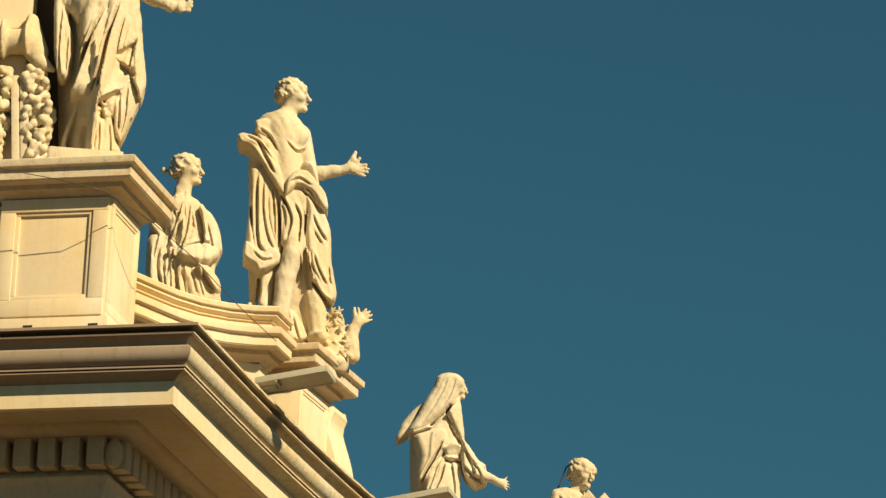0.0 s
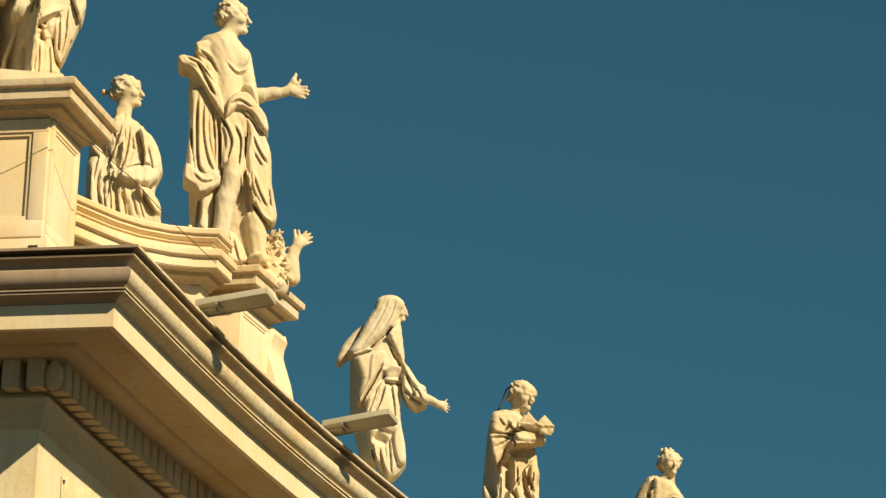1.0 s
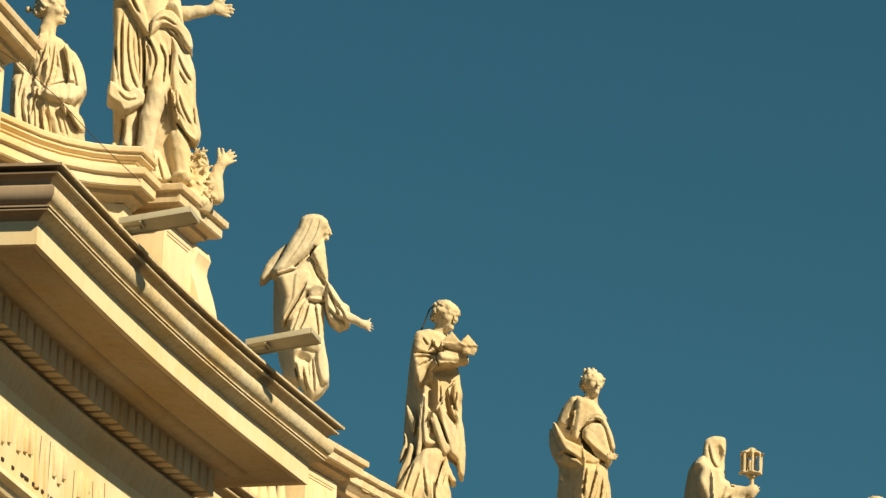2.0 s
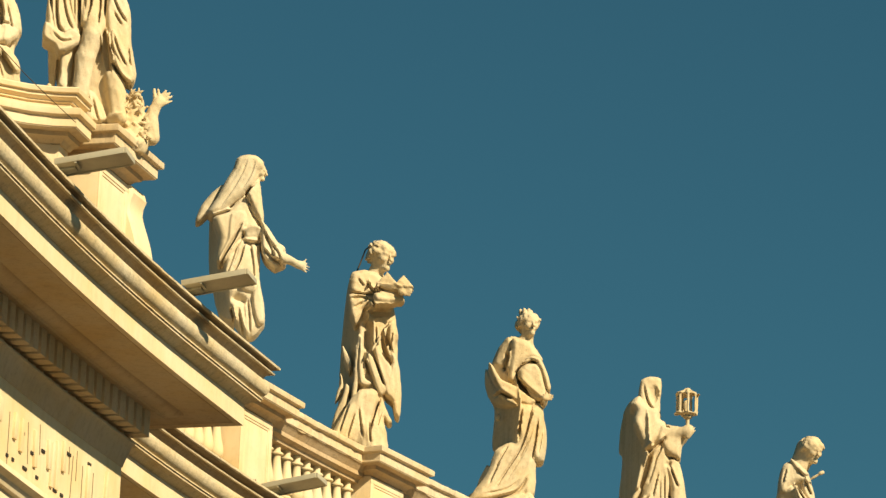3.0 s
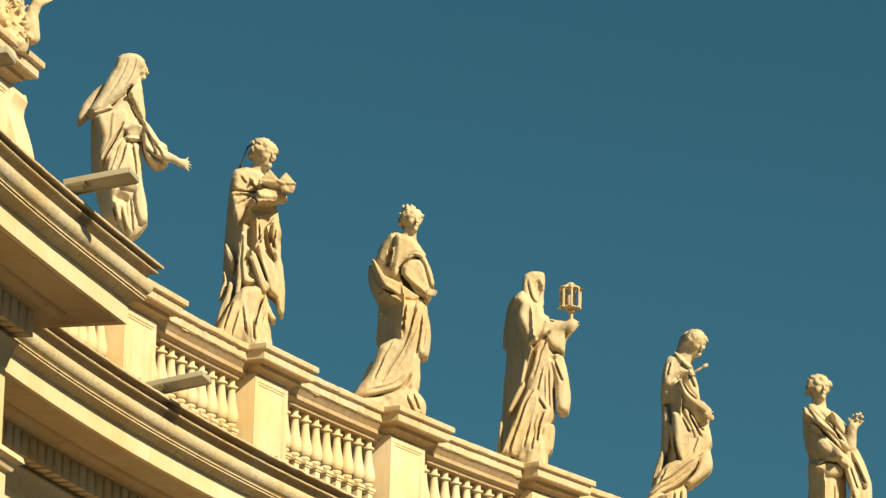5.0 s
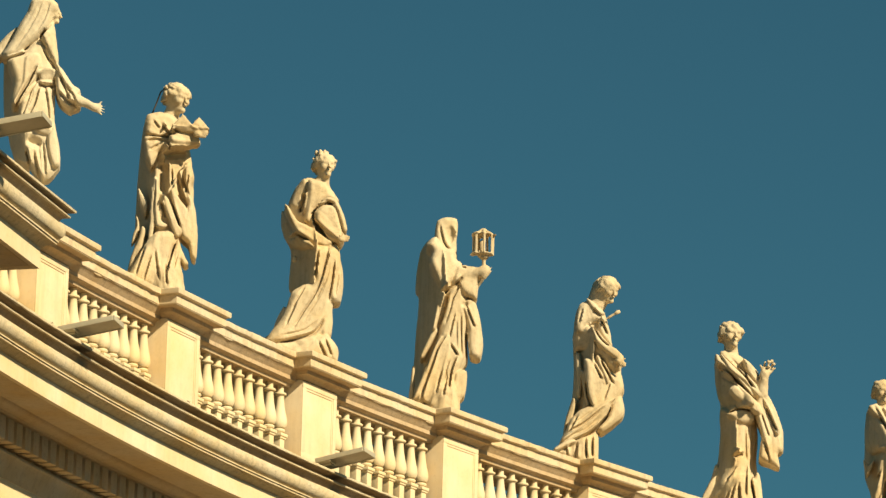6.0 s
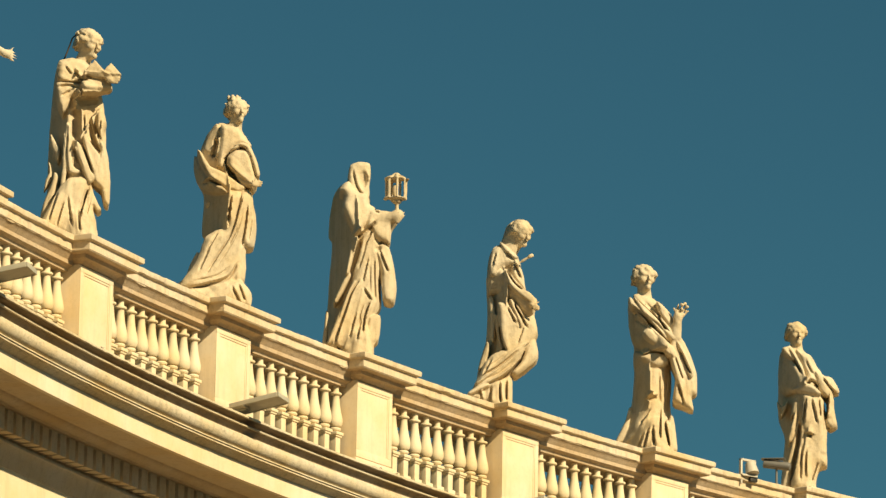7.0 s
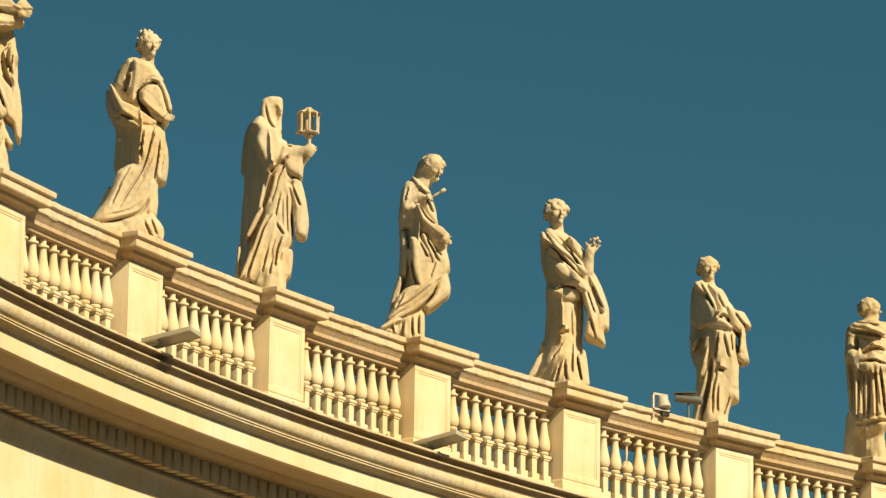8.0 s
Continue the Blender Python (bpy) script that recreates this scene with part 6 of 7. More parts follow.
def bun_haired():
    b = Clay((-2.8, -2.4, 0), (2.8, 2.2, 13.2), 0.05, 40)
    b.panel(-0.25, -0.30, 0.00, 0.25, 0.30, (-0.81, 9.98), (-0.36, 9.67), (-0.60, 8.53), (-0.89, 7.34), (-1.25, 5.80), (-2.03, 6.00), (-2.22, 7.38), (-2.07, 8.21), (-1.44, 9.16), back=0.9)
    b.panel(-0.60, 0.20, 0.00, 0.35, 0.40, (-0.70, 9.78), (0.24, 9.91), (1.15, 9.30), (1.67, 8.47), (1.82, 7.41), (1.28, 6.89), (0.52, 7.03), (-0.39, 7.19), (-0.81, 8.39))
    b.panel(-0.80, 0.10, 0.00, 0.15, 0.10, (-0.84, 9.47), (-0.60, 9.46), (-0.96, 8.11), (-1.50, 6.56), (-1.74, 6.60), (-1.26, 8.08))
    b.panel(0.30, -1.90, 0.00, 0.15, 0.40, (-1.97, 8.59), (-1.32, 9.30), (-0.74, 10.03), (-0.30, 8.14), (-0.44, 5.83), (-0.58, 3.97), (-2.14, 5.07), (-2.26, 6.78), (-2.21, 7.96), back=1.3)
    b.panel(-0.30, 0.40, 0.00, 0.40, 0.60, (-1.04, 9.78), (-0.12, 10.20), (0.55, 9.96), (1.16, 9.36), (1.34, 8.49), (1.62, 7.94), (1.58, 7.19), (1.40, 6.40), (1.64, 5.49), (1.58, 4.49), (-1.33, 3.96), (-1.40, 6.18), (-1.16, 8.31))
    b.panel(-0.75, 0.40, 0.00, 0.35, 0.45, (-0.98, 9.58), (-0.13, 10.04), (0.48, 9.80), (1.06, 9.19), (1.21, 8.37), (0.78, 7.63), (-0.13, 7.28), (-0.80, 7.45), (-1.10, 8.23))
    b.panel(-0.90, 0.60, 0.00, 0.30, 0.30, (0.53, 9.46), (1.08, 9.00), (1.32, 8.22), (1.63, 7.76), (1.66, 7.11), (1.32, 6.66), (0.89, 7.21), (0.71, 8.22))
    b.panel(-1.25, 0.50, 0.00, 0.30, 0.20, (-0.39, 6.91), (0.31, 7.31), (1.13, 7.49), (1.62, 7.21), (1.56, 6.80), (1.01, 6.41), (0.22, 6.36), (-0.51, 6.47), back=-0.4)
    b.panel(-0.80, 0.30, 0.00, 0.30, 0.30, (-1.04, 7.49), (-0.28, 7.01), (0.48, 6.39), (1.14, 5.95), (1.63, 5.31), (1.57, 4.32), (0.17, 4.11), (-0.13, 5.40), (-0.74, 6.34))
    b.panel(-0.75, 0.20, 0.00, 0.30, 0.30, (-2.12, 7.52), (-1.70, 7.91), (-1.09, 7.68), (-0.73, 6.35), (-0.48, 4.15), (-1.99, 3.96), (-2.18, 5.87))
    b.panel(-1.00, 0.70, 0.00, 0.20, 0.12, (0.46, 6.20), (1.07, 6.20), (1.62, 5.69), (1.74, 5.19), (1.44, 4.99), (0.95, 5.39))
    b.panel(-0.90, 0.30, 0.00, 0.15, 0.10, (-2.12, 8.38), (-1.88, 8.48), (-1.28, 7.98), (-0.88, 7.50), (-1.03, 7.30), (-1.58, 7.69))
    b.head((-0.03, -0.1, 11.58), 0.85, 74, 0, 3, 8.1, (-0.36, 0.0, 10.17))
    b.ball((-0.84, 0.2, 11.53), (0.27, 0.27, 0.27), 0.1)
    b.ball((-1.30, 0.25, 11.61), (0.17, 0.17, 0.17), 0.1)
    b.hand((-0.38, -1.4, 6.73), (-1, -0.1, 0.3), 0.24)
    b.stroke(0.12, 0.24, (-1.49, 7.05), (-1.61, 6.14), (-1.42, 5.26))
    b.stroke(0.08, 0.24, (-2.00, 7.01), (-2.09, 5.82), (-1.99, 4.93))
    b.stroke(0.06, 0.18, (-1.10, 7.07), (-0.97, 5.89), (-0.91, 4.70))
    b.stroke(0.05, 0.18, (-0.67, 6.20), (-0.49, 4.73))
    b.stroke(0.05, 0.18, (-0.25, 6.23), (-0.13, 4.75))
    b.stroke(0.06, 0.18, (0.17, 6.02), (0.47, 4.79))
    b.stroke(0.08, 0.24, (0.71, 6.05), (1.13, 5.43), (1.43, 5.09))
    b.stroke(0.06, 0.18, (-0.80, 9.19), (-0.62, 8.45))
    b.stroke(0.05, 0.12, (-0.20, 9.38), (-0.13, 8.33))
    b.stroke(0.06, 0.18, (0.17, 9.10), (0.32, 8.21))
    b.stroke(0.08, 0.21, (0.71, 8.14), (0.83, 7.64))
    b.stroke(0.07, 0.21, (-0.13, 7.19), (0.53, 7.53), (1.25, 7.46))
    b.stroke(0.05, 0.15, (-1.04, 8.27), (-0.92, 7.68))
    b.stroke(0.05, 0.15, (0.53, 5.68), (0.83, 4.66))
    b.stroke(0.05, 0.18, (-1.34, 6.16), (-1.15, 4.39))
    b.stroke(0.06, 0.28, (-0.34, 9.42), (-0.67, 8.32), (-1.15, 7.10))
    b.stroke(0.06, 0.28, (0.11, 9.45), (-0.06, 8.06), (-0.36, 7.15))
    b.stroke(0.05, 0.24, (0.60, 9.13), (0.84, 8.06), (0.72, 7.22))
    b.stroke(0.06, 0.28, (-0.81, 6.82), (-1.14, 5.61))
    b.stroke(0.05, 0.24, (-1.57, 7.82), (-1.87, 6.45))
    b.stroke(0.05, 0.24, (1.08, 8.38), (1.32, 7.26))
    return b


def robed():
    b = Clay((-2.6, -2.4, 0), (5.4, 2.4, 14.2), 0.05, 40)
    b.cone((0.5, 0, 11.0), (0.5, 0, 7.6), 1.25, 1.35, 0.9, 0.5)
    b.head((0.7, -0.1, 12.6), 0.9, 50, 4, 3, 9.1, (0.5, 0, 11.3))
    b.cone((1.5, 0, 10.8), (2.6, -0.3, 8.6), 0.6, 0.52, 1.0, 0.3)
    b.cone((2.6, -0.3, 8.4), (4.2, -0.6, 7.6), 0.5, 0.3, 1.0, 0.12)
    b.hand((4.5, -0.6, 7.6), (0.95, 0, 0.2), 0.3)
    b.cone((-0.75, 0, 10.6), (-1.0, -0.2, 7.6), 0.55, 0.5, 1.0, 0.3)
    b.panel(0.30, -2.00, 0.00, 0.15, 0.40, (-1.30, 6.73), (-0.31, 6.94), (0.62, 4.45), (0.54, 2.05), (0.18, -0.01), (-1.18, 0.74), (-1.26, 2.84), (-1.32, 4.80), back=1.4)
    b.panel(-0.65, 0.35, 0.00, 0.35, 0.50, (-0.11, 6.87), (0.74, 8.69), (2.49, 9.04), (2.79, 6.61), (2.87, 5.25), (2.98, 3.90), (2.73, 3.08), (2.27, 2.01), (1.74, 0.91), (1.46, 1.21), (1.32, 2.03), (0.85, 2.45), (0.46, 2.65), (-0.05, 2.78), (-0.72, 2.92), (-0.33, 4.36), (-0.11, 5.77))
    b.panel(-0.90, 0.40, 0.00, 0.25, 0.30, (1.23, 8.10), (2.47, 8.64), (2.75, 6.77), (2.64, 5.86), (1.73, 5.07), (1.51, 4.75), (1.23, 3.71), (0.72, 2.62), (0.61, 3.31), (0.95, 5.29))
    b.panel(-0.50, 0.30, 0.00, 0.30, 0.30, (0.19, 2.17), (0.74, 2.54), (1.36, 2.18), (1.52, 0.99), (1.69, 0.28), (-0.04, 0.02), (0.02, 1.14))
    b.panel(0.10, -0.90, 0.00, 0.15, 0.12, (-0.36, 3.31), (-0.25, 3.02), (-0.47, 2.14), (-0.85, 1.13), (-1.01, 0.27), (-1.25, 0.33), (-1.06, 1.29), (-0.69, 2.16), back=0.8)
    b.panel(-0.30, 0.50, 0.00, 0.30, 0.25, (-1.46, 8.10), (-1.09, 7.91), (-0.84, 6.87), (-0.58, 5.70), (-0.69, 4.43), (-0.89, 3.81), (-1.28, 3.83), (-1.51, 5.06), (-1.54, 6.70))
    b.panel(-0.60, 0.80, 0.00, 0.20, 0.15, (2.35, 4.94), (2.63, 6.14), (2.86, 5.12), (2.97, 3.79), (2.74, 2.95), (2.46, 3.34))
    b.stroke(0.10, 0.40, (0.90, 6.95), (0.23, 5.39), (-0.60, 3.12))
    b.stroke(0.10, 0.40, (1.67, 7.28), (1.06, 5.32), (0.62, 3.10))
    b.stroke(0.06, 0.30, (0.51, 6.37), (-0.05, 4.69))
    b.stroke(0.06, 0.30, (0.73, 4.20), (0.34, 2.94))
    b.stroke(0.08, 0.40, (1.53, 4.97), (1.95, 5.27), (2.39, 5.63))
    b.stroke(0.20, 0.50, (1.73, 4.60), (2.06, 4.40), (2.25, 4.25))
    b.stroke(0.16, 0.50, (0.78, 2.67), (1.17, 2.92), (1.67, 3.26))
    b.stroke(0.16, 0.45, (0.84, 2.30), (0.95, 1.87))
    b.stroke(0.05, 0.25, (1.95, 6.75), (1.67, 5.63), (1.56, 4.94))
    b.stroke(0.06, 0.30, (2.22, 4.03), (2.61, 3.24))
    b.stroke(0.05, 0.25, (2.11, 3.48), (2.00, 2.11), (1.72, 1.14))
    b.stroke(0.05, 0.25, (1.72, 2.91), (1.67, 1.41))
    b.stroke(0.05, 0.25, (0.73, 1.61), (0.67, 0.12))
    b.stroke(0.05, 0.25, (1.22, 1.65), (1.28, 0.16))
    b.stroke(0.20, 0.35, (0.18, 1.84), (0.04, 0.88), (-0.04, 0.06))
    b.stroke(0.05, 0.20, (-1.11, 7.08), (-1.27, 5.15), (-1.21, 3.78))
    b.stroke(0.05, 0.20, (-0.83, 5.73), (-0.93, 4.08))
    return b


CAP = TOP + 0.385


# ---- portico: pedestals, parapet, coat of arms ----
def pav_pose(x, y):
    a = math.atan2(y - PAV_CENTRE.y, x - PAV_CENTRE.x)
    return Matrix.Translation((x, y, TOP)) @ Matrix.Rotation(a - math.pi / 2, 4, 'Z')


def build_corner_pedestal():
    top = thing("pedestal", pav_pose(-10.34, 59.50), "large travertine corner pedestal with a framed sunk panel", "pedestal")
    part("die", die_mesh(1.0, 1.32, 1.45), STONE, top)
    part("panel_border", panel_frame(bmesh.new(), 1.0, -1.36, -0.01), STONE, top)
    # framed panel on the end face, which looks along the square (local -x)
    bm = bmesh.new()
    for lo, hi in (((-0.05, 0.02, -0.16), (0.01, 1.30, -0.005)), ((-0.05, 0.02, -1.40), (0.01, 1.30, -1.20)),
                   ((-0.05, 0.02, -1.20), (0.01, 0.20, -0.16)), ((-0.05, 1.12, -1.20), (0.01, 1.30, -0.16))):
        slab(bm, lo, hi, 0.01)
    for lo, hi in (((-0.028, 0.20, -0.20), (0.01, 1.12, -0.16)), ((-0.028, 0.20, -1.20), (0.01, 1.12, -1.15)),
                   ((-0.028, 0.20, -1.15), (0.01, 0.25, -0.20)), ((-0.028, 1.07, -1.15), (0.01, 1.12, -0.20))):
        slab(bm, lo, hi, 0.008)
    part("end_panel_frame", bm, STONE, top, "stepped frame round a sunk stone panel")
    bm = bmesh.new()
    slab(bm, (-0.06, -0.06, -1.72), (1.06, 1.36, -1.42), 0.02)
    slab(bm, (-0.03, -0.03, -1.44), (1.03, 1.34, -1.36), 0.03)
    part("base", bm, STONE, top)
    capped(top, 0.0, 1.0, 0.0, 1.32, CAPSTONE, SOILED_SHADE)
    bm = bmesh.new()
    slab(bm, (0.16, 1.32, -1.72), (1.0, 6.0, 0.0), 0.01)
    part("back_wall", bm, STONE, top)
    capped(top, 0.16, 1.0, 1.98, 6.0, STONE, SOILED_SHADE, ("back_cap", "back_cap_bed"))
    for x, y in ((-0.062, 0.05), (-0.062, 0.82)):
        bm = bmesh.new()
        slab(bm, (x - 0.003, y, -1.56), (x + 0.03, y + 0.11, -1.51))
        part("drain_hole", bm, HOLE, top, "small dark slot in the base")
    return top


RISE = 0.115    # the parapet's lower coping over the pedestals' caps


def build_parapet():
    top = thing("parapet", Matrix.Identity(4), "curved cream travertine parapet wall with a moulded coping", "parapet")
    path = [(-12.4, 63.3), (-11.7, 63.62), (-11.15, 64.05), (-10.77, 64.51), (-10.58, 64.82), (-10.36, 65.16), (-10.12, 65.42), (-9.82, 65.60), (-9.54, 65.68), (-9.20, 65.70), (-9.08, 66.3)]
    coping = [(o - 0.35, TOP + RISE + z) for o, z in CAP_RAIL[SOFFIT:-1]] + [(-0.9, TOP + RISE + 0.385), (-0.9, TOP + RISE + 0.14)]
    part("lower_coping", sweep(path, coping), STONE, top)
    # The coping's bed takes the browner stone, with its shade coloured in.
    bed = [(o - 0.35, TOP + RISE + z) for o, z in CAP_RAIL[1:SOFFIT + 1]] + [(-0.9, TOP + RISE + 0.14), (-0.9, TOP + RISE)]
    part("coping_bed", sweep(path, bed), SOILED_SHADE, top)
    body = [(-0.35, TOP + RISE + 0.002), (-0.35, TOP - 1.7), (-0.9, TOP - 1.7), (-0.9, TOP + RISE + 0.002)]
    part("body", sweep(path, body), STONE, top)
    attic = up([(-0.13, 0.49), (-0.15, 0.51), (-0.19, 0.52), (-0.19, 0.60), (-0.16, 0.605), (-0.16, 0.625), (-0.12, 0.65), (-0.10, 0.66), (-0.10, 0.70), (-0.06, 0.71), (-0.05, 0.76), (-0.07, 0.78), (-0.75, 0.78), (-0.75, 0.49)])
    part("upper_course", sweep(path, attic), STONE, top)
    return top


def build_volute(x, y):
    """A scroll-shaped buttress beside a pedestal."""
    top = thing("scroll_buttress", Matrix.Translation((0, 0, 0.14)) @ pav_pose(x, y), "weathered scroll-shaped stone buttress beside a pedestal", "buttress")
    prof = []
    for i in range(19):
        t = i / 18
        prof.append((0.08 - 0.07 * math.exp(-((t - 0.05) / 0.07) ** 2) - 0.20 * math.sin(math.pi * min(1.0, max(0.0, t * 1.02 - 0.12))) ** 1.3 - 0.02 * t, -0.03 - 1.67 * t))
    bm = bmesh.new()
    rows = []
    for x0 in (0.0, 0.05, 0.50, 0.55):
        inset = 0.04 if x0 in (0.0, 0.55) else 0
        rows.append([bm.verts.new((x0, py + inset, pz)) for py, pz in prof] + [bm.verts.new((x0, 0.6, -1.7)), bm.verts.new((x0, 0.6, -0.03))])
    for a, b in zip(rows, rows[1:]):
        for i in range(len(a)):
            j = (i + 1) % len(a)
            bm.faces.new((a[i], b[i], b[j], a[j]))
    bm.faces.new(rows[0])
    bm.faces.new(rows[-1][::-1])
    bmesh.ops.recalc_face_normals(bm, faces=bm.faces)
    part("scroll", bm, STONE, top)
    return top


def build_coat_of_arms():
    """The edge of a carved cartouche with fruit garlands, standing before a stone block."""
    block = thing("stone_block", Matrix.Translation((-11.05, 60.72, CAP)), "tall stone block behind the carved cartouche, shadow in its dark colour", "wall block")
    bm = bmesh.new()
    slab(bm, (-3.6, 0, 0), (0, 0.9, 4.4), 0.03)
    part("body", bm, SHADOWED_STONE, block)
    top = thing("cartouche", Matrix.Translation((-11.56, 60.2, CAP)), "carved travertine cartouche with scrolls and hanging fruit garlands", "carving")
    bm = bmesh.new()
    slab(bm, (-2.2, 0.0, 1.9), (0.0, 0.35, 4.2), 0.05)
    slab(bm, (-2.2, 0.05, 0.0), (-0.02, 0.35, 1.95), 0.03)
    part("shield", bm, STONE, top)
    c = Clay((-1.2, -0.6, 0.9), (0.6, 0.6, 2.3), 0.02)
    c.cone((-1.0, -0.05, 1.72), (0.0, -0.05, 1.72), 0.15, 0.15, 1.0, 0.04)
    for x in (-0.42, -0.28, 0.0):
        c.ball((x, -0.05, 1.74), (0.05, 0.22, 0.24), 0.04)
    c.cone((0.03, -0.05, 1.98), (0.14, -0.05, 1.6), 0.07, 0.1, 1.0, 0.06)
    c.cone((0.12, -0.05, 1.55), (0.15, -0.05, 1.42), 0.1, 0.06, 1.0, 0.05)
    c.tube([(0.12, -0.1, 1.48), (0.22, -0.1, 1.42), (0.32, -0.1, 1.36)], 0.03)
    part("scroll_bar", c.skin("scroll_bar", STATUE, 1.0, 1.0, 0.003), STATUE, top)
    rng = random.Random(5)
    for x0, bow in ((-0.28, -0.05), (0.12, 0.12)):
        c = Clay((-1.2, -0.6, 0.0), (0.8, 0.6, 1.6), 0.02)
        c.tube([(x0, -0.02, 1.36), (x0 + 0.5 * bow, -0.02, 0.8), (x0 + bow, -0.02, 0.2)], 0.075, 0.085)
        for i in range(150):
            t = i / 149
            w = 0.09 + 0.07 * math.sin(math.pi * min(1, t * 1.1))
            c.ball((x0 + bow * t + rng.uniform(-w, w), -0.08 + rng.uniform(-0.14, 0.08), 1.36 - 1.15 * t), rng.uniform(0.034, 0.062), 0.012)
        part("garland", c.skin("garland", STATUE, 1.0, 1.0, 0.002), STATUE, top, "garland of carved round fruit")
    for x0, x1 in ((-0.10, 0.0), (0.0, 0.10)):
        bm = bmesh.new()
        slab(bm, (-0.05, -0.19, 0.0), (0.045, -0.10, 1.26), 0.02)
        for v in bm.verts:
            v.co.x += x1 + (x0 - x1) * v.co.z / 1.26
        part("ribbon", bm, STATUE, top, "flat carved ribbon")


def build_floodlight(x, y, centre, template=[]):
    """A flat floodlight on a bracket, reaching out from the cornice."""
    a = math.atan2(y - centre.y, x - centre.x)
    m = Matrix.Translation((x, y, TOP - 2.03)) @ Matrix.Rotation(a + math.pi, 4, 'Z')
    if template:
        return copy_thing(template[0], m)
    top = thing("floodlight", Matrix.Identity(4), "flat grey floodlight on a bracket at the cornice edge", "floodlight", "cornice floodlights")
    bm = bmesh.new()
    slab(bm, (-0.30, -0.16, 0.0), (-0.05, 0.16, 0.05), 0.01)
    slab(bm, (-0.22, -0.14, 0.04), (-0.16, -0.09, 0.14), 0.005)
    slab(bm, (-0.22, 0.09, 0.04), (-0.16, 0.14, 0.14), 0.005)
    part("bracket", bm, LAMP_RIM, top)
    tilt = Matrix.Translation((-0.12, 0, 0.12)) @ Matrix.Rotation(radians(-8), 4, 'Y') @ Matrix.Rotation(radians(-7), 4, 'X')
    bm = bmesh.new()
    slab(bm, (0.0, -0.165, -0.02), (0.82, 0.165, 0.035), 0.018)
    bmesh.ops.transform(bm, matrix=tilt, verts=bm.verts)
    body = part("housing", bm, LAMP_METAL, top)
    bm = bmesh.new()
    for lo, hi in (((0.81, -0.17, -0.03), (0.84, 0.17, 0.045)), ((-0.01, -0.18, -0.03), (0.81, -0.16, 0.045)), ((-0.01, 0.16, -0.03), (0.81, 0.18, 0.045))):
        slab(bm, lo, hi, 0.006)
    bmesh.ops.transform(bm, matrix=tilt, verts=bm.verts)
    part("rim", bm, LAMP_RIM, body, "pale metal rim")
    bm = bmesh.new()
    slab(bm, (0.22, -0.17, -0.05), (0.25, 0.0, -0.022), 0.006)
    slab(bm, (-0.1, -0.05, -0.055), (0.2, 0.06, -0.022), 0.008)
    bmesh.ops.transform(bm, matrix=tilt, verts=bm.verts)
    part("gear_box", bm, LAMP_RIM, body)
    template.append(top)
    top.matrix_world = m
    return top


def wire(name, pts, r, label):
    cu = bpy.data.curves.new(name, 'CURVE')
    cu.dimensions = '3D'
    cu.bevel_depth = r
    cu.bevel_resolution = 2
    sp = cu.splines.new('POLY')
    sp.points.add(len(pts) - 1)
    for q, p in zip(sp.points, pts):
        q.co = (p[0], p[1], TOP + p[2], 1)
    cu.materials.append(WIRE)
    return tagged(new(name, cu), label, "cable")


build_corner_pedestal()
build_parapet()
man_pose = Matrix.Translation((0, 0, RISE)) @ pav_pose(-9.07, 66.66)
pier = bpy.data.objects["pier"]
tagged(copy_thing(pier, man_pose), "cream travertine portico pier under a statue with an outstretched arm")
tagged(copy_thing(pier, Matrix.Translation((0, 0, -0.36)) @ pav_pose(-10.9, 66.5)), "travertine portico pier set back on the roof")
build_volute(-8.74, 67.62)
build_coat_of_arms()
for x, y, c in ((-8.55, 60.45, PAV_CENTRE), (-7.60, 65.25, PAV_CENTRE), (-7.52, 75.24, CENTRE), (-4.33, 83.08, CENTRE), (-0.24, 90.41, CENTRE), (4.78, 97.2, CENTRE)):
    build_floodlight(x, y, c)


def build_security_camera():
    """A tube camera beside a statue's foot."""
    top = thing("security_camera", Matrix.Translation((4.42, 98.72, TOP + 0.385)) @ Matrix.Rotation(radians(-8), 4, 'Z'), "grey tube-shaped security camera on a short post", "camera")
    bm = bmesh.new()
    lathe(bm, [(0.045, 0.0), (0.045, 0.02), (0.02, 0.03), (0.02, 0.30)], 10)
    part("post", bm, GREY_METAL, top)
    bm = bmesh.new()
    lathe(bm, [(0.055, -0.24), (0.08, -0.23), (0.08, 0.20), (0.07, 0.24), (0.03, 0.26)], 14)
    bmesh.ops.transform(bm, matrix=Matrix.Translation((0, 0, 0.36)) @ Matrix.Rotation(radians(98), 4, 'Y'), verts=bm.verts)
    part("housing", bm, GREY_METAL, top)
    bm = bmesh.new()
    slab(bm, (-0.27, -0.1, 0.46), (0.16, 0.1, 0.475), 0.004)
    part("sunshade", bm, GREY_METAL, top)


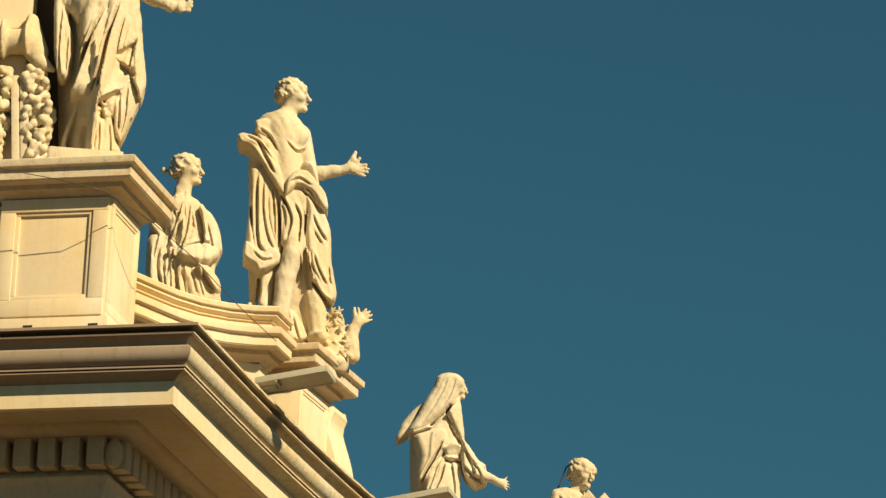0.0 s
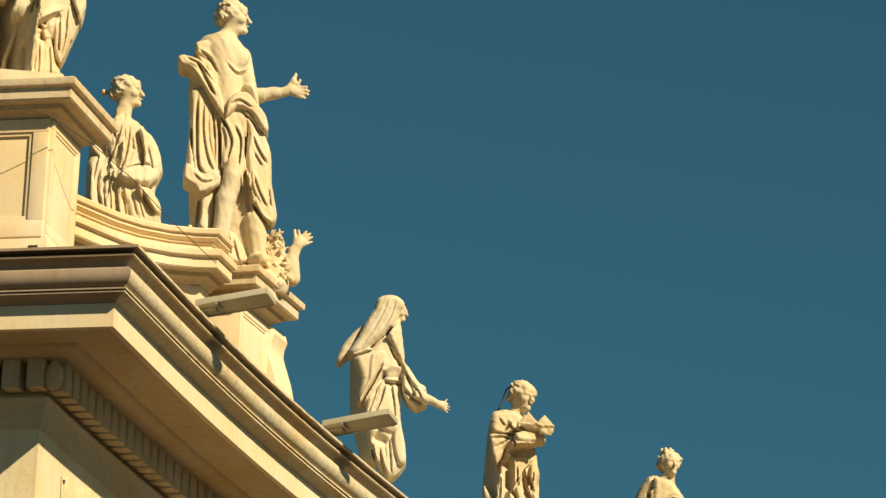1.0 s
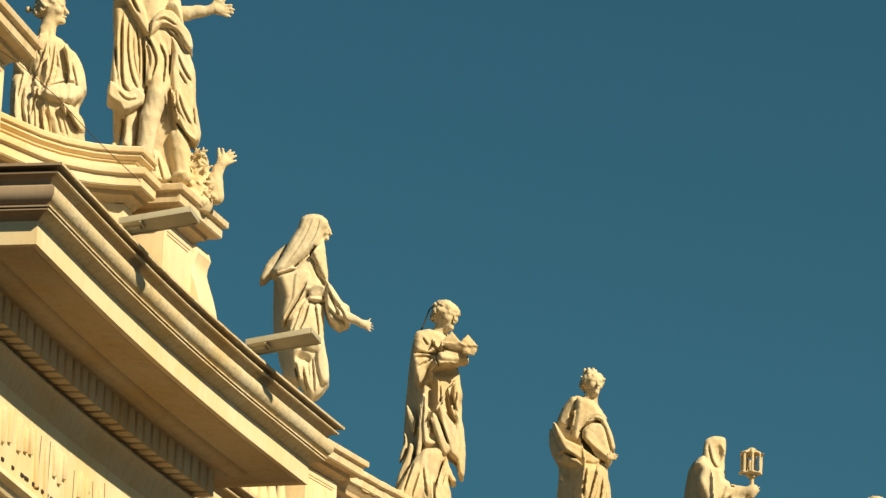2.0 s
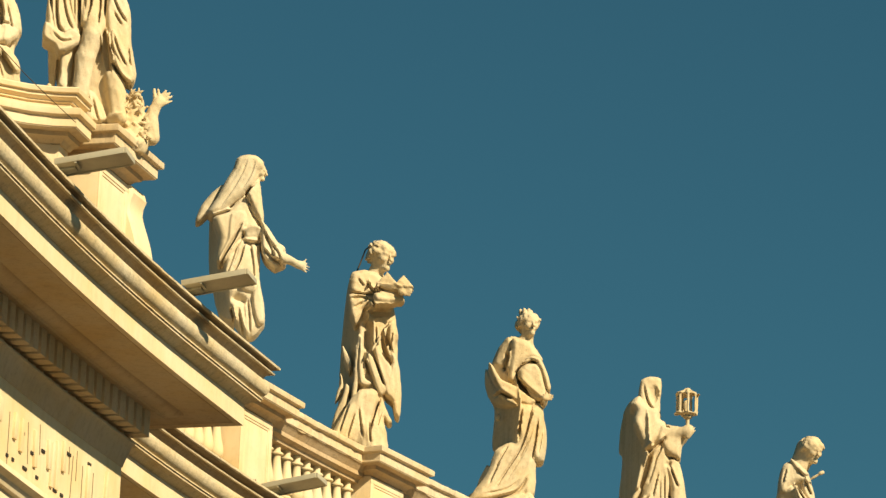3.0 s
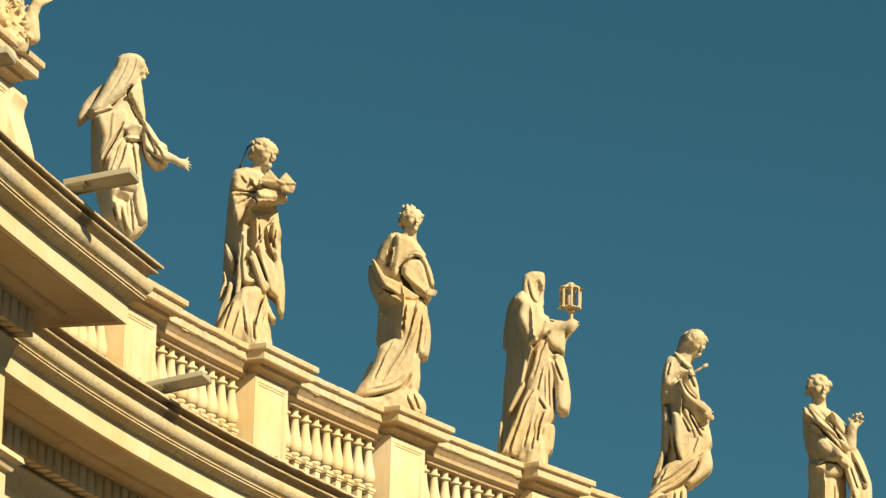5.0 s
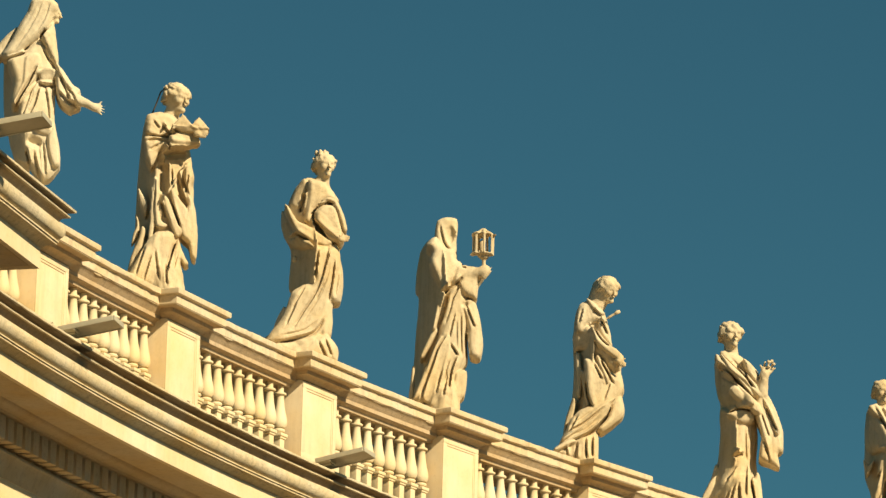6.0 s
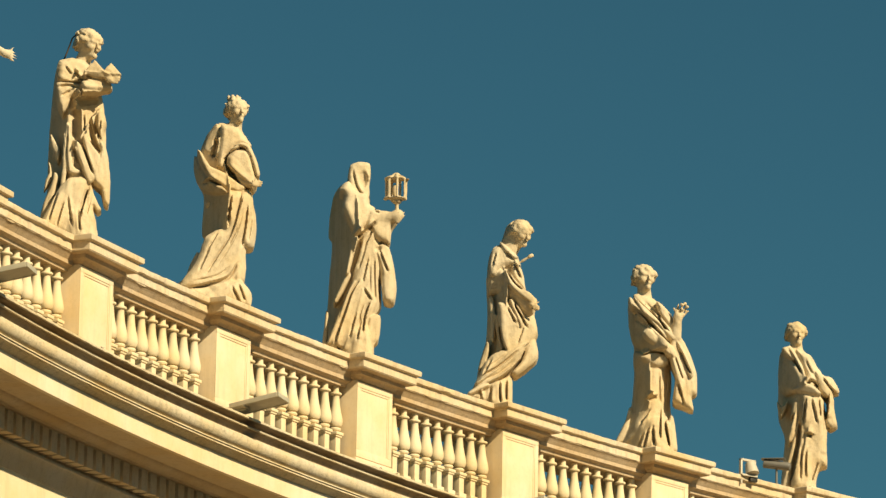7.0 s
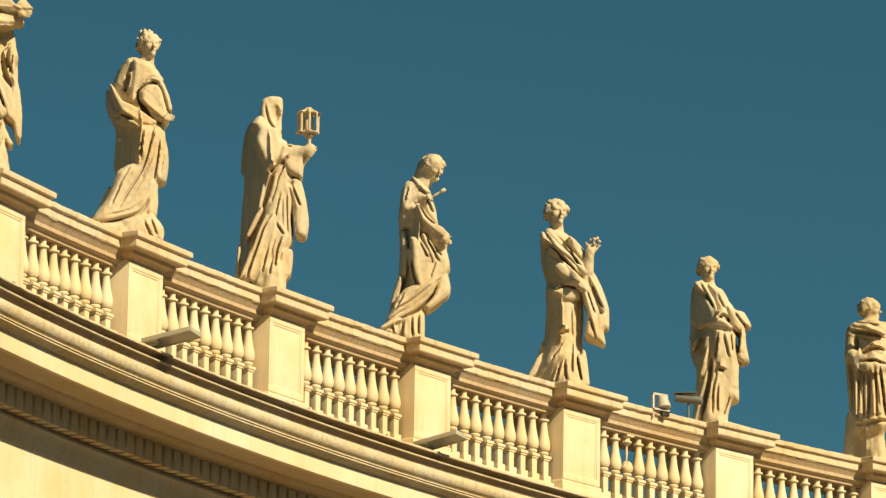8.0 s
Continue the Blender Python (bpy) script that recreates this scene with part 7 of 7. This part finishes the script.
def build_spotlight():
    """A small pale spotlight in a square yoke on the rail."""
    top = thing("spotlight", Matrix.Translation((3.90, 98.02, TOP + 0.385)) @ Matrix.Rotation(radians(35), 4, 'Z'), "small pale spotlight in a square yoke on the rail", "spotlight")
    bm = bmesh.new()
    for lo, hi in (((-0.20, -0.03, -0.16), (-0.16, 0.03, 0.30)), ((-0.20, -0.03, 0.26), (0.14, 0.03, 0.30)), ((0.10, -0.03, -0.02), (0.14, 0.03, 0.30))):
        slab(bm, lo, hi, 0.008)
    slab(bm, (-0.2, -0.08, -0.02), (0.14, 0.08, 0.015), 0.008)
    part("yoke", bm, PALE_BOX, top)
    bm = bmesh.new()
    lathe(bm, [(0.06, 0.0), (0.09, 0.03), (0.12, 0.20), (0.125, 0.24)], 14)
    bmesh.ops.transform(bm, matrix=Matrix.Translation((0.02, 0.0, 0.26)) @ Matrix.Rotation(radians(162), 4, 'X'), verts=bm.verts)
    part("lamp_head", bm, PALE_BOX, top)
    bm = bmesh.new()
    slab(bm, (0.0, -0.05, -0.10), (0.16, 0.02, 0.0), 0.01)
    part("driver_box", bm, DARK_METAL, top)


def build_inscription():
    """Worn, unreadable lettering on the portico's frieze: upright strokes with dark feet."""
    rng = random.Random(11)
    a = A_ANGLE - 0.5 / PAV_RADIUS
    stroke = bmesh.new()
    slab(stroke, (-0.045, -0.032, -0.66), (0.045, 0.012, 0.0), 0.008)
    stroke = finish("stroke", stroke, FRIEZE)
    # Thin brown bars draw the shadow lines along letter edges.
    shade_line = bmesh.new()
    slab(shade_line, (-0.006, -0.005, -0.66), (0.006, 0.012, 0.0), 0.002)
    shade_line = finish("shade_line", shade_line, LETTER_SHADE)
    foot = bmesh.new()
    slab(foot, (-0.055, -0.014, -0.04), (0.055, 0.012, 0.0), 0.006)
    foot = finish("foot", foot, HOLE)
    while a > B_ANGLE + 0.1 / PAV_RADIUS:
        m = Matrix.Translation((*polar(PAV_CENTRE, PAV_RADIUS - 0.352, a), TOP)) @ Matrix.Rotation(a - math.pi / 2, 4, 'Z')
        if rng.random() < 0.85:
            ob = new("letter_stroke", rng.choice((stroke, stroke, shade_line)))
            ob.matrix_world = m @ Matrix.Translation((0, 0, -3.88 - rng.uniform(0, 0.15))) @ Matrix.Rotation(rng.choice((0, 0, 0.06, -0.1)), 4, 'Y') @ Matrix.Diagonal((1, 1, rng.uniform(0.4, 1.0), 1))
            ob.parent = portico
        if rng.random() < 0.85:
            ob = new("letter_foot", foot)
            ob.matrix_world = m @ Matrix.Translation((rng.uniform(-0.05, 0.05), 0, -4.53 if rng.random() < 0.75 else rng.uniform(-4.3, -3.9))) @ Matrix.Diagonal((rng.uniform(0.6, 1.3), 1, 1, 1))
            ob.parent = portico
        a -= rng.uniform(0.13, 0.24) / PAV_RADIUS


def statue_plinth(m, height, w, d):
    ob = thing("statue_plinth", m, "thin rough travertine plinth under a statue", "plinth", "statue plinths")
    bm = bmesh.new()
    slab(bm, (-w / 2, -d / 2, -0.004), (w / 2, d / 2, height), 0.025)
    for v in bm.verts:
        v.co += Vector((random.uniform(-1, 1), random.uniform(-1, 1), 0)) * 0.012
    part("slab", bm, STATUE, ob)


for build, scale, tall, x, y, z, lean, crease, label in (
        (veiled, 0.2759, 0.956, -8.53, 78.65, 0.73, 0.052, 0.012, "travertine statue in a sweeping veil, one arm held out"),
        (box_bearer, 0.2852, 0.960, -6.99, 82.55, 0.63, 0.045, 0.02, "travertine statue of a robed figure holding a two-peaked model"),
        (crowned, 0.2969, 0.963, -4.92, 86.35, 0.72, 0.037, 0.012, "travertine statue with a crown and swept cloak"),
        (lantern_bearer, 0.3083, 0.966, -2.96, 89.99, 0.64, 0.024, 0.015, "travertine statue of a hooded figure raising a lantern-shaped casket"),
        (looking_down, 0.3196, 0.968, -0.59, 93.48, 0.62, 0.017, 0.015, "travertine statue with bowed head and wrapped mantle"),
        (flower_bearer, 0.3302, 0.970, 2.11, 96.80, 0.64, 0.011, 0.015, "travertine statue with a sash across the chest holding flowers"),
        (cloak_holder, 0.3400, 0.970, 4.88, 99.94, 0.71, 0.004, 0.025, "travertine statue gathering its cloak at the waist"),
        (short_caped, 0.3487, 0.970, 7.93, 102.87, 0.60, -0.002, 0.025, "travertine statue in a short cape and pleated skirt"),
        (orator, 0.2368, 0.941, -9.13, 67.05, 0.66, 0.058, 0.015, "travertine statue of a half-bare figure stretching out its arm"),
        (bun_haired, 0.2363, 0.944, -10.51, 66.98, 0.05, 0.065, 0.035, "travertine statue in profile with hair tied in a bun"),
        (robed, 0.2335, 0.929, -10.80, 60.14, 0.66, 0.072, 0.03, "travertine statue in a windblown robe on the corner pedestal")):
    turn = math.atan2(-x, y)
    wide = 0.95 if build is not robed else 0.85
    base = CAP if build is not bun_haired else TOP + 0.02
    if build in (bun_haired, robed):
        statue_plinth(Matrix.Translation((x, y, base)) @ Matrix.Rotation(turn, 4, 'Z'), TOP + z - base + 0.01, wide, 0.8)
    if build is cloak_holder:
        statue_plinth(Matrix.Translation((x, y, base)) @ Matrix.Rotation(turn + radians(-38), 4, 'Z'), 0.09, 1.3, 1.0)
    stone_of = STATUE_BROWN if z > 0.59 and y > 80 else STATUE
    stand(build().pleats(crease).skin("statue", stone_of, scale, tall, 0.006, lean), x, y, TOP + z, label)

wire("lightning_cable", [(-12.9, 58.9, 0.36), (-11.54, 58.95, 0.13), (-10.9, 59.0, 0.03), (-10.33, 59.05, -0.09), (-9.88, 59.6, -0.26), (-9.52, 60.3, -0.42), (-9.18, 60.8, -0.69),
                         (-8.93, 61.0, -0.89), (-8.62, 61.2, -1.13)], 0.005, "thin dark cable slung across the pedestal")
wire("lightning_cable", [(-6.96, 82.65, 3.85), (-7.08, 82.89, 3.83), (-7.15, 82.94, 3.64), (-7.21, 82.88, 3.44), (-7.30, 83.03, 3.21), (-7.31, 83.02, 2.85), (-7.31, 83.02, 2.23)], 0.012, "dark lightning cable running up behind a statue's head")
build_security_camera()
build_spotlight()
build_inscription()


def build_weed(a, seed, template=[]):
    """A small dry tuft rooted in the joint behind the cornice's lip."""
    p = polar(CENTRE, RADIUS - 1.78, a)
    m = Matrix.Translation((p.x, p.y, TOP - 2.045)) @ Matrix.Rotation(seed, 4, 'Z') @ Matrix.Scale(0.35 + 0.6 * abs(math.sin(5 * seed)) ** 2, 4)
    if template:
        return copy_thing(template[0], m)
    top = tagged(new("weed"), "small dry dark weed tuft on the cornice edge", "weed", "cornice weeds")
    rng = random.Random(21)
    bm = bmesh.new()
    for i in range(22):
        th, far, high = rng.uniform(0, 6.28), rng.uniform(0.03, 0.11), rng.uniform(0.02, 0.09)
        c, n = Vector((math.cos(th), math.sin(th), 0)), Vector((-math.sin(th), math.cos(th), 0)) * 0.009
        a0, mid, tip = c * 0.008, c * far * 0.6 + Vector((0, 0, high)), c * far + Vector((0, 0, high * rng.uniform(0.2, 1.0)))
        v = [bm.verts.new(q) for q in (a0 - n, a0 + n, mid + n, tip, mid - n)]
        bm.faces.new(v)
    part("blades", bm, WEED, top, smooth=False)
    bm = bmesh.new()
    lathe(bm, [(0.012, -0.02), (0.035, 0.0), (0.03, 0.02), (0.01, 0.035)], 8)
    part("crown", bm, WEED, top)
    template.append(top)
    top.matrix_world = m
    return top


rng = random.Random(8)
a = radians(163)
while a > radians(133):
    build_weed(a, rng.uniform(0, 6))
    a -= rng.uniform(0.25, 2.4) / RADIUS
